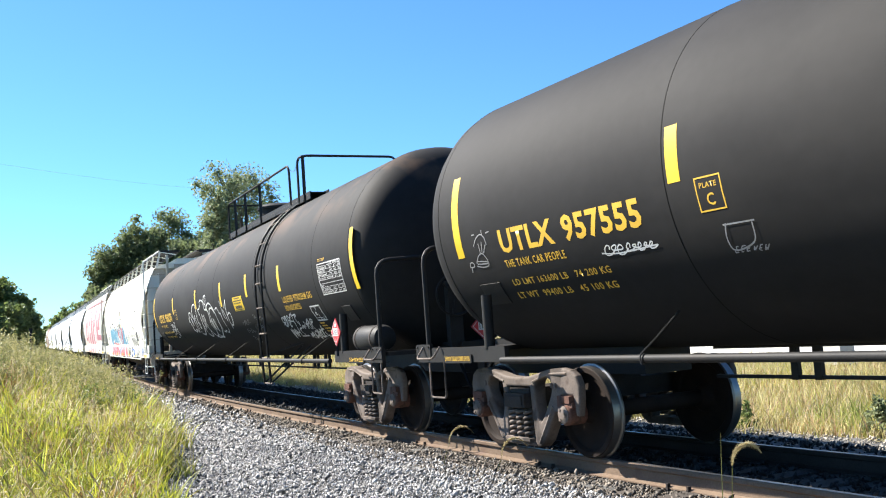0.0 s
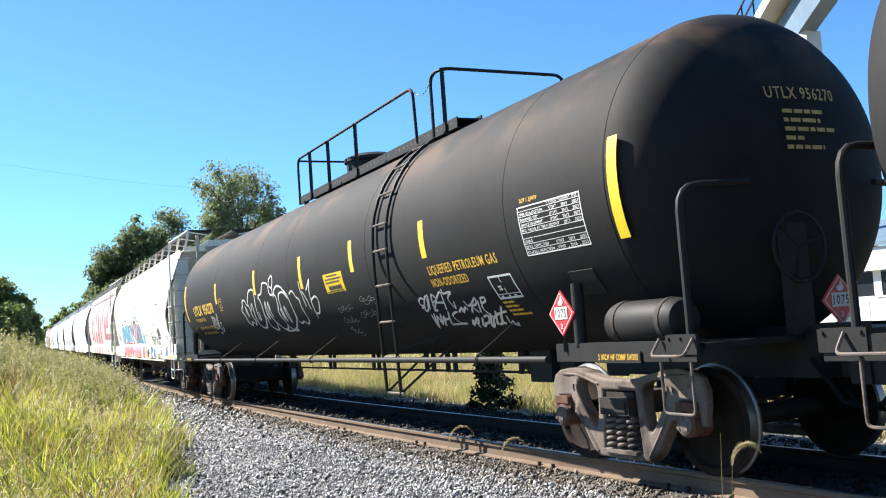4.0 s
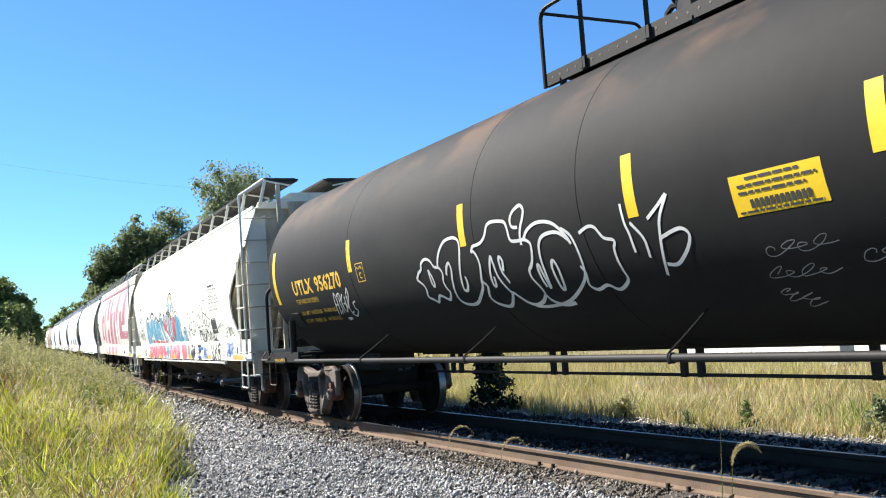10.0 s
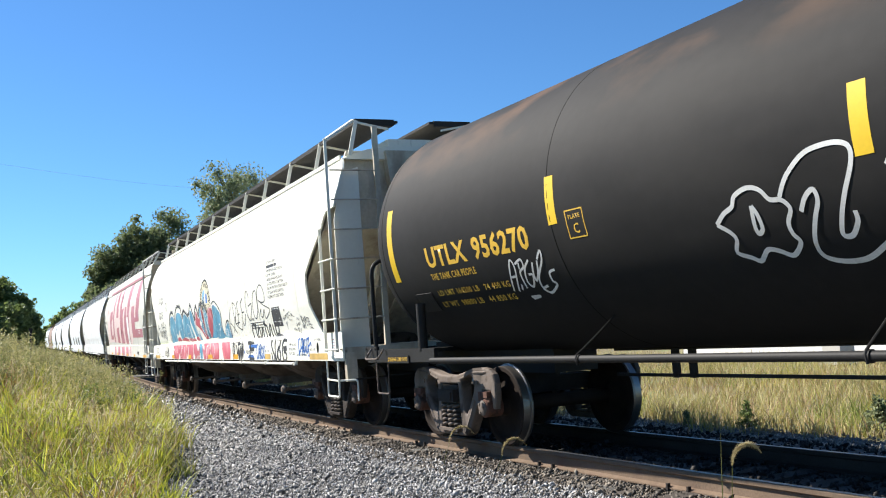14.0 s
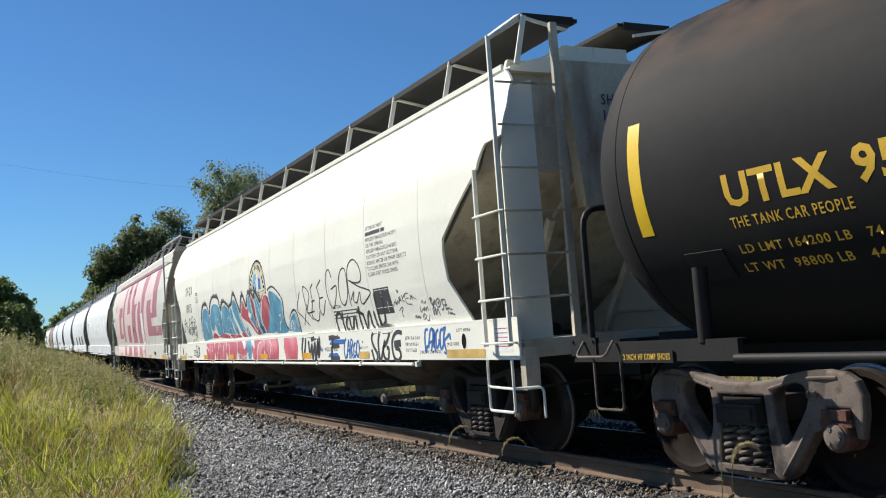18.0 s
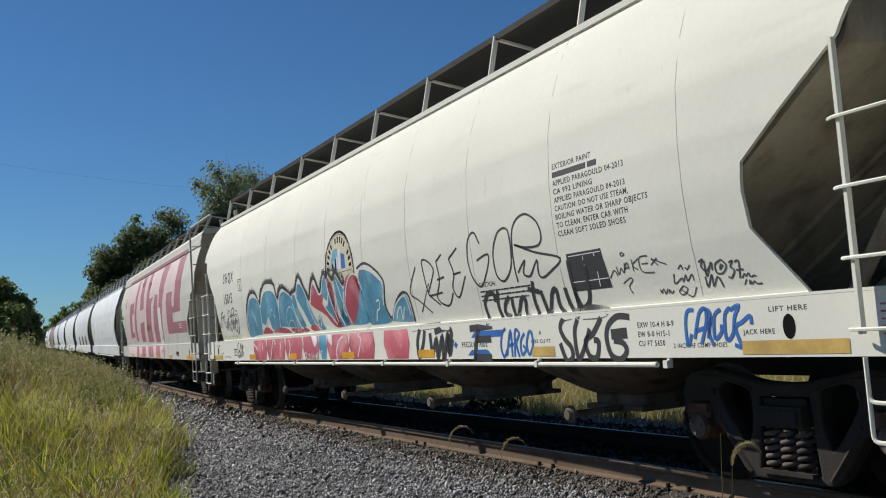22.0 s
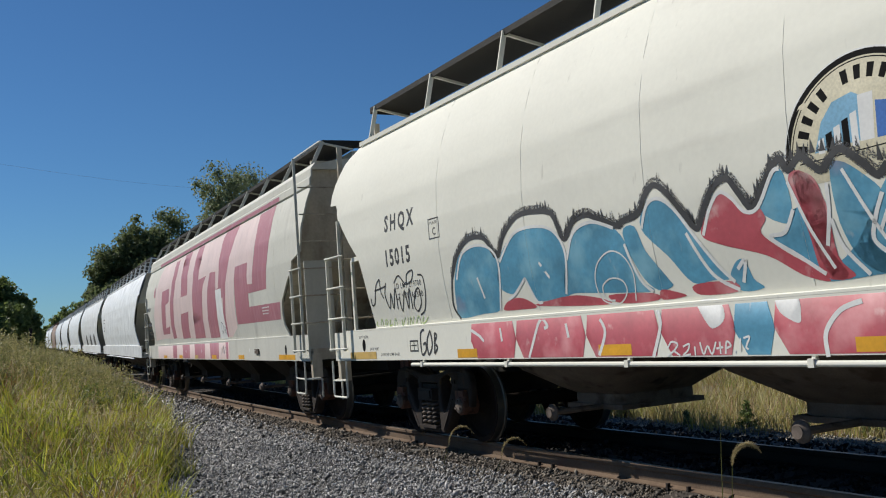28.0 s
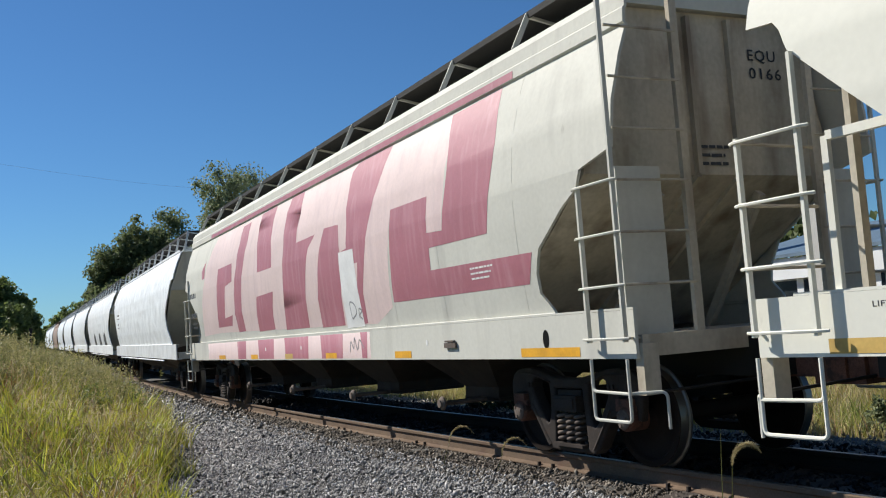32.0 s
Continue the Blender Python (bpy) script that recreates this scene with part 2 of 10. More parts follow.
# ================= mesh tools =================
class Shape:
    """Collects the faces of one mesh."""

    def __init__(self):
        self.v, self.f = [], []

    def add(self, verts, faces):
        k = len(self.v)
        self.v += [tuple(p) for p in verts]
        self.f += [tuple(i + k for i in f) for f in faces]
        return self

    def box(self, c, size, turn=None):
        x, y, z = (d / 2 for d in size)
        b = min(x, y, z) * 0.12
        pts = []
        for sz in (-1, 1):
            for sy in (-1, 1):
                for sx in (-1, 1):
                    pts.append(Vector((sx * x, sy * y, sz * z)))
        if turn is not None:
            pts = [turn @ p for p in pts]
        c = Vector(c)
        return self.add([p + c for p in pts], [(0, 2, 3, 1), (4, 5, 7, 6), (0, 1, 5, 4), (2, 6, 7, 3), (0, 4, 6, 2), (1, 3, 7, 5)])

    def beam(self, a, b, w, h, up=(0, 0, 1)):
        """A bar of section w x h from a to b."""
        a, b = Vector(a), Vector(b)
        d = (b - a).normalized()
        s = d.cross(Vector(up))
        s = s.normalized() if s.length > 1e-4 else d.orthogonal().normalized()
        u = s.cross(d)
        pts = []
        for p in (a, b):
            for i, j in ((-1, -1), (1, -1), (1, 1), (-1, 1)):
                pts.append(p + s * (w / 2 * i) + u * (h / 2 * j))
        return self.add(pts, [(3, 2, 1, 0), (4, 5, 6, 7), (0, 1, 5, 4), (1, 2, 6, 5), (2, 3, 7, 6), (3, 0, 4, 7)])

    def tube(self, pts, r, n=8, closed=False):
        pts = [Vector(p) for p in pts]
        rings = []
        last = None
        m = len(pts)
        for i, p in enumerate(pts):
            if closed:
                d = pts[(i + 1) % m] - pts[i - 1]
            else:
                d = pts[min(i + 1, m - 1)] - pts[max(i - 1, 0)]
            d.normalize()
            if last is None:
                s = d.orthogonal().normalized()
            else:
                s = (last - d * last.dot(d))
                s = s.normalized() if s.length > 1e-6 else d.orthogonal().normalized()
            last = s
            u = d.cross(s)
            rr = r[i] if isinstance(r, (list, tuple)) else r
            rings.append([p + s * (rr * math.cos(2 * math.pi * k / n)) + u * (rr * math.sin(2 * math.pi * k / n)) for k in range(n)])
        verts = [q for ring in rings for q in ring]
        faces = []
        for i in range(m if closed else m - 1):
            j = (i + 1) % m
            for k in range(n):
                faces.append((i * n + k, i * n + (k + 1) % n, j * n + (k + 1) % n, j * n + k))
        if not closed:
            faces += [tuple(range(n - 1, -1, -1)), tuple((m - 1) * n + k for k in range(n))]
        return self.add(verts, faces)

    def pipe(self, pts, r, n=8, bend=0.12):
        """A bent tube with rounded corners."""
        pts = [Vector(p) for p in pts]
        line = [pts[0]]
        for a, b, c in zip(pts, pts[1:], pts[2:]):
            q = min(bend, 0.48 * (b - a).length, 0.48 * (c - b).length)
            p0, p1 = b + (a - b).normalized() * q, b + (c - b).normalized() * q
            for t in (0, 0.25, 0.5, 0.75, 1.0):
                line.append(p0 * (1 - t) ** 2 + b * (2 * t * (1 - t)) + p1 * t * t)
        return self.tube(line + [pts[-1]], r, n)

    def lathe(self, profile, at, axis, n=24, turn=0.0):
        """profile: rows (distance along the axis, radius)."""
        at, ax = Vector(at), Vector(axis).normalized()
        s = ax.orthogonal().normalized()
        u = ax.cross(s)
        verts, faces = [], []
        for d, r in profile:
            for k in range(n):
                a = 2 * math.pi * k / n + turn
                verts.append(at + ax * d + s * (r * math.cos(a)) + u * (r * math.sin(a)))
        for i in range(len(profile) - 1):
            for k in range(n):
                faces.append((i * n + k, i * n + (k + 1) % n, (i + 1) * n + (k + 1) % n, (i + 1) * n + k))
        faces += [tuple(range(n - 1, -1, -1)), tuple((len(profile) - 1) * n + k for k in range(n))]
        return self.add(verts, faces)

    def plate(self, outline, to3d, thick):
        """A flat plate: outline of (a, b) pairs, to3d(a, b, depth) gives its places, with the two depths 0 and thick."""
        n = len(outline)
        verts = [to3d(a, b, 0.0) for a, b in outline] + [to3d(a, b, thick) for a, b in outline]
        faces = [tuple(range(n)), tuple(range(2 * n - 1, n - 1, -1))]
        faces += [((i + 1) % n, i, n + i, n + (i + 1) % n) for i in range(n)]
        return self.add(verts, faces)

    def mesh(self, name, sharp=35):
        me = bpy.data.meshes.new(name)
        me.from_pydata(self.v, [], self.f)
        bm = bmesh.new()
        bm.from_mesh(me)
        bmesh.ops.recalc_face_normals(bm, faces=bm.faces)
        bm.to_mesh(me)
        bm.free()
        me.polygons.foreach_set("use_smooth", [True] * len(me.polygons))
        me.set_sharp_from_angle(angle=radians(sharp))
        return me


def part(name, shape, mat, parent, label="", at=None, sharp=35):
    """Links a shape, or a ready mesh, as one mesh object under a thing or under a part."""
    me = shape if isinstance(shape, bpy.types.Mesh) else shape.mesh(name, sharp)
    if not me.materials:
        me.materials.append(mat)
    ob = new(name, me)
    ob.parent = parent
    if at is not None:
        ob.matrix_basis = at
    if label:
        tagged(ob, label)
    return ob


def hub(name, label, category, group="", kind=""):
    ob = new(name)
    ob.empty_display_size = 0.3
    return tagged(ob, label, category, group, kind)


def slab(name, shape, mat, label, category, kind="structure", group="", sharp=35):
    me = shape if isinstance(shape, bpy.types.Mesh) else shape.mesh(name, sharp)
    me.materials.append(mat)
    return tagged(new(name, me), label, category, group, kind)


# ================= ground and track =================
rnd = random.Random(7)


def ease(x):
    x = np.clip(x, 0.0, 1.0)
    return x * x * (3 - 2 * x)


def ground_z(s, off):
    """Height of the ground over the rail tops at s along the line and off across it (numbers or arrays)."""
    s, off = np.asarray(s, float), np.asarray(off, float)
    a = np.abs(off)
    near = np.interp(a, [0, 1.65, 2.6, 4.4, 8], [-0.20, -0.20, -0.27, -0.36, -0.36])
    near = near + 1.25 * ease((a - 2.8) / 3.6) * ease((-s - 9) / 12)       # the bank under the weeds
    far = np.interp(a, [0, 1.65, 2.3, 3.4, 8, 20], [-0.20, -0.20, -0.25, -0.45, -0.45, -0.36])
    return rise(s) + np.where(off < 0, near, far)


def ground_mesh(name, offs, ss, dip=0.0, jitter=0.0):
    sh = Shape()
    verts = []
    for s in ss:
        for o in offs:
            p = on_track(s, o)
            z = float(ground_z(s, o)) + dip + jitter * noise.noise(Vector((p.x * 2.3, p.y * 2.3, 0)))
            verts.append((p.x, p.y, z))
    n = len(offs)
    faces = [(i * n + j, i * n + j + 1, (i + 1) * n + j + 1, (i + 1) * n + j) for i in range(len(ss) - 1) for j in range(n - 1)]
    return sh.add(verts, faces)


def spread(lo, hi, step):
    n = max(1, round((hi - lo) / step))
    return [lo + (hi - lo) * i / n for i in range(n + 1)]


far_s = [-400, -340, -280, -240, -200, -170] + spread(-140, -40, 6) + spread(-38, 14, 0.5) + [18, 24, 32, 44, 60, 80, 110]
ground = slab("ground", ground_mesh("ground", [-300, -120, -60, -34, -24, -18, -14] + spread(-12, 8, 0.35) + [9, 11, 14, 18, 24, 34, 60, 120, 300], far_s, -0.05, 0.03),
              soil, "dry grassy ground on both sides of the railway", "ground")
bed = slab("ballast", ground_mesh("ballast", spread(-4.6, 4.1, 0.22), [-400, -300, -220, -160, -120] + spread(-100, -40, 4) + spread(-38.5, 14, 0.3) + [20, 30, 50, 90], 0.0, 0.05),
           gravel_bed, "grey crushed stone ballast under the track", "ballast")

RAIL = [(-0.070, -0.175), (0.070, -0.175), (0.070, -0.163), (0.012, -0.145), (0.009, -0.055), (0.036, -0.040), (0.037, -0.010), (0.028, 0.0),
        (-0.028, 0.0), (-0.037, -0.010), (-0.036, -0.040), (-0.009, -0.055), (-0.012, -0.145), (-0.070, -0.163)]


def rail(off, name):
    sh, top = Shape(), Shape()
    ss = [-400, -300, -240, -200, -160] + spread(-130, -45, 5) + spread(-44, 14, 1.0) + [18, 24, 32, 44, 60, 80, 110]
    n = len(RAIL)
    verts = [on_track(s, off + a, z) for s in ss for a, z in RAIL]
    sh.add(verts, [(i * n + k, i * n + (k + 1) % n, (i + 1) * n + (k + 1) % n, (i + 1) * n + k) for i in range(len(ss) - 1) for k in range(n)])
    verts = [on_track(s, off + a, z) for s in ss for a, z in ((-0.024, 0.001), (0.024, 0.001))]
    top.add(verts, [(2 * i, 2 * i + 1, 2 * i + 3, 2 * i + 2) for i in range(len(ss) - 1)])
    ob = slab(name, sh, rail_side if off < 0 else shaded_rail, "rusty brown steel rail on wooden ties", "rail", "structure")
    part("running_surface", top, bright_steel, ob, "polished steel rail top")
    return ob


rail_near, rail_far = rail(-0.752, "rail_near"), rail(0.752, "rail_far")

# ---- ties and rail fastenings ----
def tie_mesh():
    sh = Shape()
    x, y = 0.115, 1.30
    pts = [(-x, -y), (-x + 0.01, y), (x, y - 0.01), (x - 0.01, -y + 0.01)]
    return sh.plate(pts, lambda a, b, d: (a, b, -0.36 + d * 0.185), 1.0).mesh("tie")


tie_me = tie_mesh()
tie_me.materials.append(tie_wood)
s = -44.0
while s < 8:
    p = on_track(s)
    ob = new("tie", tie_me)
    ob.parent = bed
    ob.matrix_basis = Matrix.Translation((p.x, p.y, float(rise(s)) + rnd.uniform(-0.012, 0.008))) @ Euler((0, 0, float(heading(s)) + rnd.uniform(-0.02, 0.02))).to_matrix().to_4x4()
    s += 0.53
clip = Shape()
clip.box((0, -0.064, -0.15), (0.022, 0.035, 0.05)).box((0, -0.03, -0.168), (0.03, 0.11, 0.025))
clip_me = clip.mesh("rail_anchor")
clip_me.materials.append(dark_cast)
s = -30.0
while s < 6:
    for k in (0, 0.27):
        p = on_track(s + k, -0.752)
        ob = new("rail_anchor", clip_me)
        ob.parent = rail_near
        ob.matrix_basis = Matrix.Translation((p.x, p.y, p.z)) @ Euler((0, 0, float(heading(s)))).to_matrix().to_4x4()
    s += 2.12 if rnd.random() < 0.5 else 3.18


# ---- loose stone, grass and leaves, all as one mesh each ----
def along(s, off):
    h = heading(s)
    return np.interp(s, _S, _X) - off * np.sin(h), np.interp(s, _S, _Y) + off * np.cos(h)


def big_mesh(name, verts, faces, mat, smooth=False):
    """A mesh of many equal pieces: verts (pieces, n, 3), faces of one piece with 3 or 4 corners."""
    m, n, _ = verts.shape
    f = np.array(faces)
    loops = (f[None, :, :] + (np.arange(m) * n)[:, None, None]).reshape(-1)
    me = bpy.data.meshes.new(name)
    me.vertices.add(m * n)
    me.vertices.foreach_set("co", verts.reshape(-1).astype(np.float32))
    me.loops.add(len(loops))
    me.loops.foreach_set("vertex_index", loops.astype(np.int32))
    k = f.shape[1]
    me.polygons.add(m * len(f))
    me.polygons.foreach_set("loop_start", np.arange(0, len(loops), k, dtype=np.int32))
    if smooth:
        me.polygons.foreach_set("use_smooth", [True] * (m * len(f)))
    me.update(calc_edges=True)
    me.materials.append(mat)
    return me


def stones(name, n, s_rng, off_rng, size, seed, label, mat=stone):
    r = np.random.RandomState(seed)
    s = s_rng[0] + (s_rng[1] - s_rng[0]) * r.rand(n)
    off = off_rng[0] + (off_rng[1] - off_rng[0]) * r.rand(n)
    x, y = along(s, off)
    z = ground_z(s, off)
    d = np.hypot(x - EYE[0], y - EYE[1])
    sz = 0.92 * size * np.exp(r.randn(n) * 0.3) * np.clip(d / 14, 1.0, 1.35)
    octa = np.array([(-1, 0, 0), (1, 0, 0), (0, -1, 0), (0, 1, 0), (0, 0, -1), (0, 0, 1)], float) * 0.58
    v = octa[None] * (1 + 0.7 * (r.rand(n, 6, 1) - 0.5)) + 0.5 * (r.rand(n, 6, 3) - 0.5)
    v *= np.stack([np.ones(n), 0.45 + 0.4 * r.rand(n), 0.3 + 0.35 * r.rand(n)], -1)[:, None, :]
    q = r.randn(n, 4)
    q /= np.linalg.norm(q, axis=1, keepdims=True)
    w_, a, b, c = q.T
    rot = np.stack([1 - 2 * (b * b + c * c), 2 * (a * b - c * w_), 2 * (a * c + b * w_), 2 * (a * b + c * w_), 1 - 2 * (a * a + c * c), 2 * (b * c - a * w_), 2 * (a * c - b * w_), 2 * (b * c + a * w_), 1 - 2 * (a * a + b * b)], -1).reshape(n, 3, 3)
    v = np.einsum("nij,nkj->nki", rot, v) * sz[:, None, None]
    v += np.stack([x, y, z - 0.002 + 0.045 * r.rand(n) * (sz / 0.05)], -1)[:, None, :]
    me = big_mesh(name, v, [(0, 2, 5), (2, 1, 5), (1, 3, 5), (3, 0, 5), (2, 0, 4), (1, 2, 4), (3, 1, 4), (0, 3, 4)], mat)
    return tagged(new(name, me), label, "gravel", "", "stuff")


stones("gravel", 62000, (-9, -1), (-3.7, -1.35), 0.031, 11, "grey and white crushed stone beside the rails")
stones("gravel", 15000, (-9, -1), (-1.75, -0.84), 0.031, 18, "brown-stained crushed stone along the rail", brown_stone)
stones("gravel", 10000, (-9, -4.5), (-5.0, -3.7), 0.031, 10, "grey crushed stone at the foot of the bank")
stones("gravel", 76000, (-19, -9), (-4.5, -1.35), 0.030, 15, "grey crushed stone beside the rails")
stones("gravel", 15000, (-19, -9), (-1.75, -0.84), 0.030, 19, "brown-stained crushed stone along the rail", brown_stone)
stones("gravel", 15000, (-50, -19), (-3.4, -1.3), 0.045, 12, "grey crushed stone beside the rails farther along")
stones("gravel", 5000, (-50, -19), (-1.6, -0.86), 0.045, 20, "brown-stained crushed stone along the rail farther on", brown_stone)
# the shadow under and behind the train is put into these stones' colour
stones("gravel", 9000, (-30, 1), (-0.66, 0.66), 0.05, 13, "crushed stone between the rails, darkened for oil and train shade", oily_shaded_stone)
stones("gravel", 12000, (-36, 1), (0.84, 2.75), 0.045, 16, "dark crushed stone beyond the far rail, with the train shadow in its colour", oily_shaded_stone)
stones("gravel", 17000, (-36, 1), (2.75, 4.2), 0.034, 14, "pale crushed stone on the far shoulder", pale_stone)
stones("gravel", 9000, (-1, 14), (-3.9, -0.86), 0.05, 17, "grey crushed stone beside the rails farther on")


def leaf_material(name, colours, rough=0.6, through=0.25, alt=None, patch_scale=0.5):
    """Colours picked blade by blade; alt is a second range that takes over in patches."""
    m = bpy.data.materials.new(name)
    m.use_nodes = True
    nt = m.node_tree
    n, l = nt.nodes, nt.links
    b = n["Principled BSDF"]
    g = n.new("ShaderNodeNewGeometry")
    co = n.new("ShaderNodeTexCoord")

    def palette(cols):
        r = n.new("ShaderNodeValToRGB")
        els = r.color_ramp.elements
        while len(els) < len(cols):
            els.new(0.5)
        for k, c in enumerate(cols):
            els[k].position = k / (len(cols) - 1)
            els[k].color = (*c, 1)
        l.new(g.outputs["Random Per Island"], r.inputs[0])
        return r

    r = palette(colours)
    if alt:
        r2 = palette(alt)
        t2 = n.new("ShaderNodeTexNoise")
        t2.inputs["Scale"].default_value, t2.inputs["Detail"].default_value = patch_scale, 3
        l.new(co.outputs["Object"], t2.inputs["Vector"])
        m2 = n.new("ShaderNodeMapRange")
        m2.inputs["From Min"].default_value, m2.inputs["From Max"].default_value = 0.43, 0.57
        l.new(t2.outputs["Fac"], m2.inputs["Value"])
        mixed = n.new("ShaderNodeMix")
        mixed.data_type = "RGBA"
        l.new(m2.outputs[0], mixed.inputs["Factor"])
        l.new(r.outputs[0], mixed.inputs["A"])
        l.new(r2.outputs[0], mixed.inputs["B"])
        source = mixed.outputs["Result"]
    else:
        source = r.outputs[0]
    t = n.new("ShaderNodeTexNoise")
    t.inputs["Scale"].default_value = 0.9
    l.new(co.outputs["Object"], t.inputs["Vector"])
    mr = n.new("ShaderNodeMapRange")
    mr.inputs["From Min"].default_value, mr.inputs["From Max"].default_value, mr.inputs["To Min"].default_value, mr.inputs["To Max"].default_value = 0.3, 0.7, 0.66, 1.2
    l.new(t.outputs["Fac"], mr.inputs["Value"])
    x = n.new("ShaderNodeMix")
    x.data_type, x.blend_type = "RGBA", "MULTIPLY"
    x.inputs["Factor"].default_value = 1.0
    l.new(source, x.inputs["A"])
    l.new(mr.outputs[0], x.inputs["B"])
    l.new(x.outputs["Result"], b.inputs["Base Color"])
    b.inputs["Roughness"].default_value = rough
    tr = n.new("ShaderNodeBsdfTranslucent")
    l.new(x.outputs["Result"], tr.inputs["Color"])
    mix = n.new("ShaderNodeMixShader")
    mix.inputs[0].default_value = through
    l.new(b.outputs[0], mix.inputs[1])
    l.new(tr.outputs[0], mix.inputs[2])
    l.new(mix.outputs[0], n["Material Output"].inputs["Surface"])
    return m


GREENS = [(0.05, 0.08, 0.02), (0.14, 0.19, 0.04), (0.30, 0.34, 0.06), (0.09, 0.13, 0.03), (0.24, 0.29, 0.05), (0.40, 0.39, 0.10)]
YELLOWS = [(0.42, 0.37, 0.09), (0.55, 0.43, 0.18), (0.22, 0.20, 0.05), (0.48, 0.40, 0.12), (0.32, 0.32, 0.05), (0.54, 0.44, 0.17)]
grass_lime = leaf_material("lime_green_leaves", [(0.32, 0.37, 0.03), (0.44, 0.44, 0.05), (0.20, 0.27, 0.03), (0.50, 0.45, 0.07), (0.38, 0.41, 0.04)], 0.5, 0.5)
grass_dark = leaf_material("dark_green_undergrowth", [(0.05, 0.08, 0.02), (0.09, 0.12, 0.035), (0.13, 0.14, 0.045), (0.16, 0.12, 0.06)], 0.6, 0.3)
grass_green = leaf_material("yellow_green_grass", GREENS, through=0.4, alt=YELLOWS, patch_scale=0.55)
olive_tops = leaf_material("olive_grass_tops", [(0.20, 0.21, 0.07), (0.33, 0.31, 0.12), (0.42, 0.37, 0.18), (0.15, 0.17, 0.05)], through=0.4)
grass_straw = leaf_material("straw_coloured_grass", [(0.54, 0.43, 0.20), (0.38, 0.36, 0.12), (0.58, 0.48, 0.25), (0.28, 0.31, 0.08), (0.52, 0.38, 0.16), (0.36, 0.25, 0.12), (0.46, 0.42, 0.17)], through=0.35, alt=[(0.34, 0.34, 0.10), (0.46, 0.42, 0.17), (0.50, 0.44, 0.20), (0.26, 0.27, 0.07), (0.48, 0.38, 0.16)], patch_scale=0.22)
grass_red = leaf_material("reddish_dry_weeds", [(0.36, 0.22, 0.11), (0.48, 0.34, 0.17), (0.30, 0.18, 0.10), (0.52, 0.43, 0.22), (0.44, 0.40, 0.16)], through=0.3)
grass_brown = leaf_material("rust_brown_dead_grass", [(0.36, 0.15, 0.05), (0.46, 0.24, 0.09), (0.26, 0.11, 0.045), (0.50, 0.33, 0.13), (0.40, 0.20, 0.07)], through=0.3)
seed_fuzz = leaf_material("pale_seed_heads", [(0.52, 0.44, 0.24), (0.62, 0.55, 0.32), (0.42, 0.32, 0.17)], through=0.55)
leaf_dark = leaf_material("dark_green_leaves", [(0.115, 0.145, 0.065), (0.155, 0.19, 0.085), (0.19, 0.225, 0.10), (0.13, 0.165, 0.07)], 0.65, 0.5)
leaf_light = leaf_material("grey_green_leaves", [(0.14, 0.18, 0.08), (0.22, 0.26, 0.125), (0.33, 0.36, 0.20), (0.13, 0.17, 0.075)], 0.6, 0.4)
leaf_mid = leaf_material("mid_green_leaves", [(0.11, 0.15, 0.045), (0.17, 0.22, 0.065), (0.22, 0.28, 0.085), (0.13, 0.18, 0.055)], 0.5, 0.5)
leaf_shrub = leaf_material("dark_shrub_leaves", [(0.012, 0.025, 0.010), (0.022, 0.040, 0.014), (0.03, 0.05, 0.018)], 0.6)
bark = material("grey_bark", (0.10, 0.08, 0.06), 0.9, bump=0.5, bump_scale=20)


def blades(name, x, y, z, height, width, mat, seed, label, lean=0.45, category="grass"):
    r = np.random.RandomState(seed)
    n = len(x)
    a = r.rand(n) * 2 * math.pi
    face = r.rand(n) * math.pi
    h = height * (0.55 + 0.75 * r.rand(n))
    bend = lean * h * (0.3 + r.rand(n))
    ts = np.array([0, 0.35, 0.7, 1.0])
    wd = np.array([1.0, 0.85, 0.55, 0.06])
    base = np.stack([x, y, z], -1)
    v = np.zeros((n, 8, 3))
    for k, (t, w_) in enumerate(zip(ts, wd)):
        c = base + np.stack([np.cos(a) * bend * t ** 2, np.sin(a) * bend * t ** 2, h * t * (1 - 0.18 * t)], -1)
        side = np.stack([np.cos(face), np.sin(face), np.zeros(n)], -1) * (width * w_ / 2)[:, None] if np.ndim(width) else np.stack([np.cos(face), np.sin(face), np.zeros(n)], -1) * (width * w_ / 2)
        v[:, 2 * k], v[:, 2 * k + 1] = c - side, c + side
    me = big_mesh(name, v, [(0, 1, 3, 2), (2, 3, 5, 4), (4, 5, 7, 6)], mat, True)
    return tagged(new(name, me), label, category, "", "stuff")


r = np.random.RandomState(5)


def bank_edge(s):
    """How far from the line the weeds begin."""
    s = np.asarray(s, float)
    return np.interp(-s, [5, 8, 10, 11.3, 12.2, 14, 16.4, 20, 23, 40, 60], [6.3, 5.65, 5.15, 4.85, 4.6, 4.25, 3.85, 3.4, 3.1, 2.65, 2.4]) + 0.16 * np.sin(s * 2.1) + 0.12 * np.sin(s * 5.3 + 1) + 0.08 * np.sin(s * 11.7)


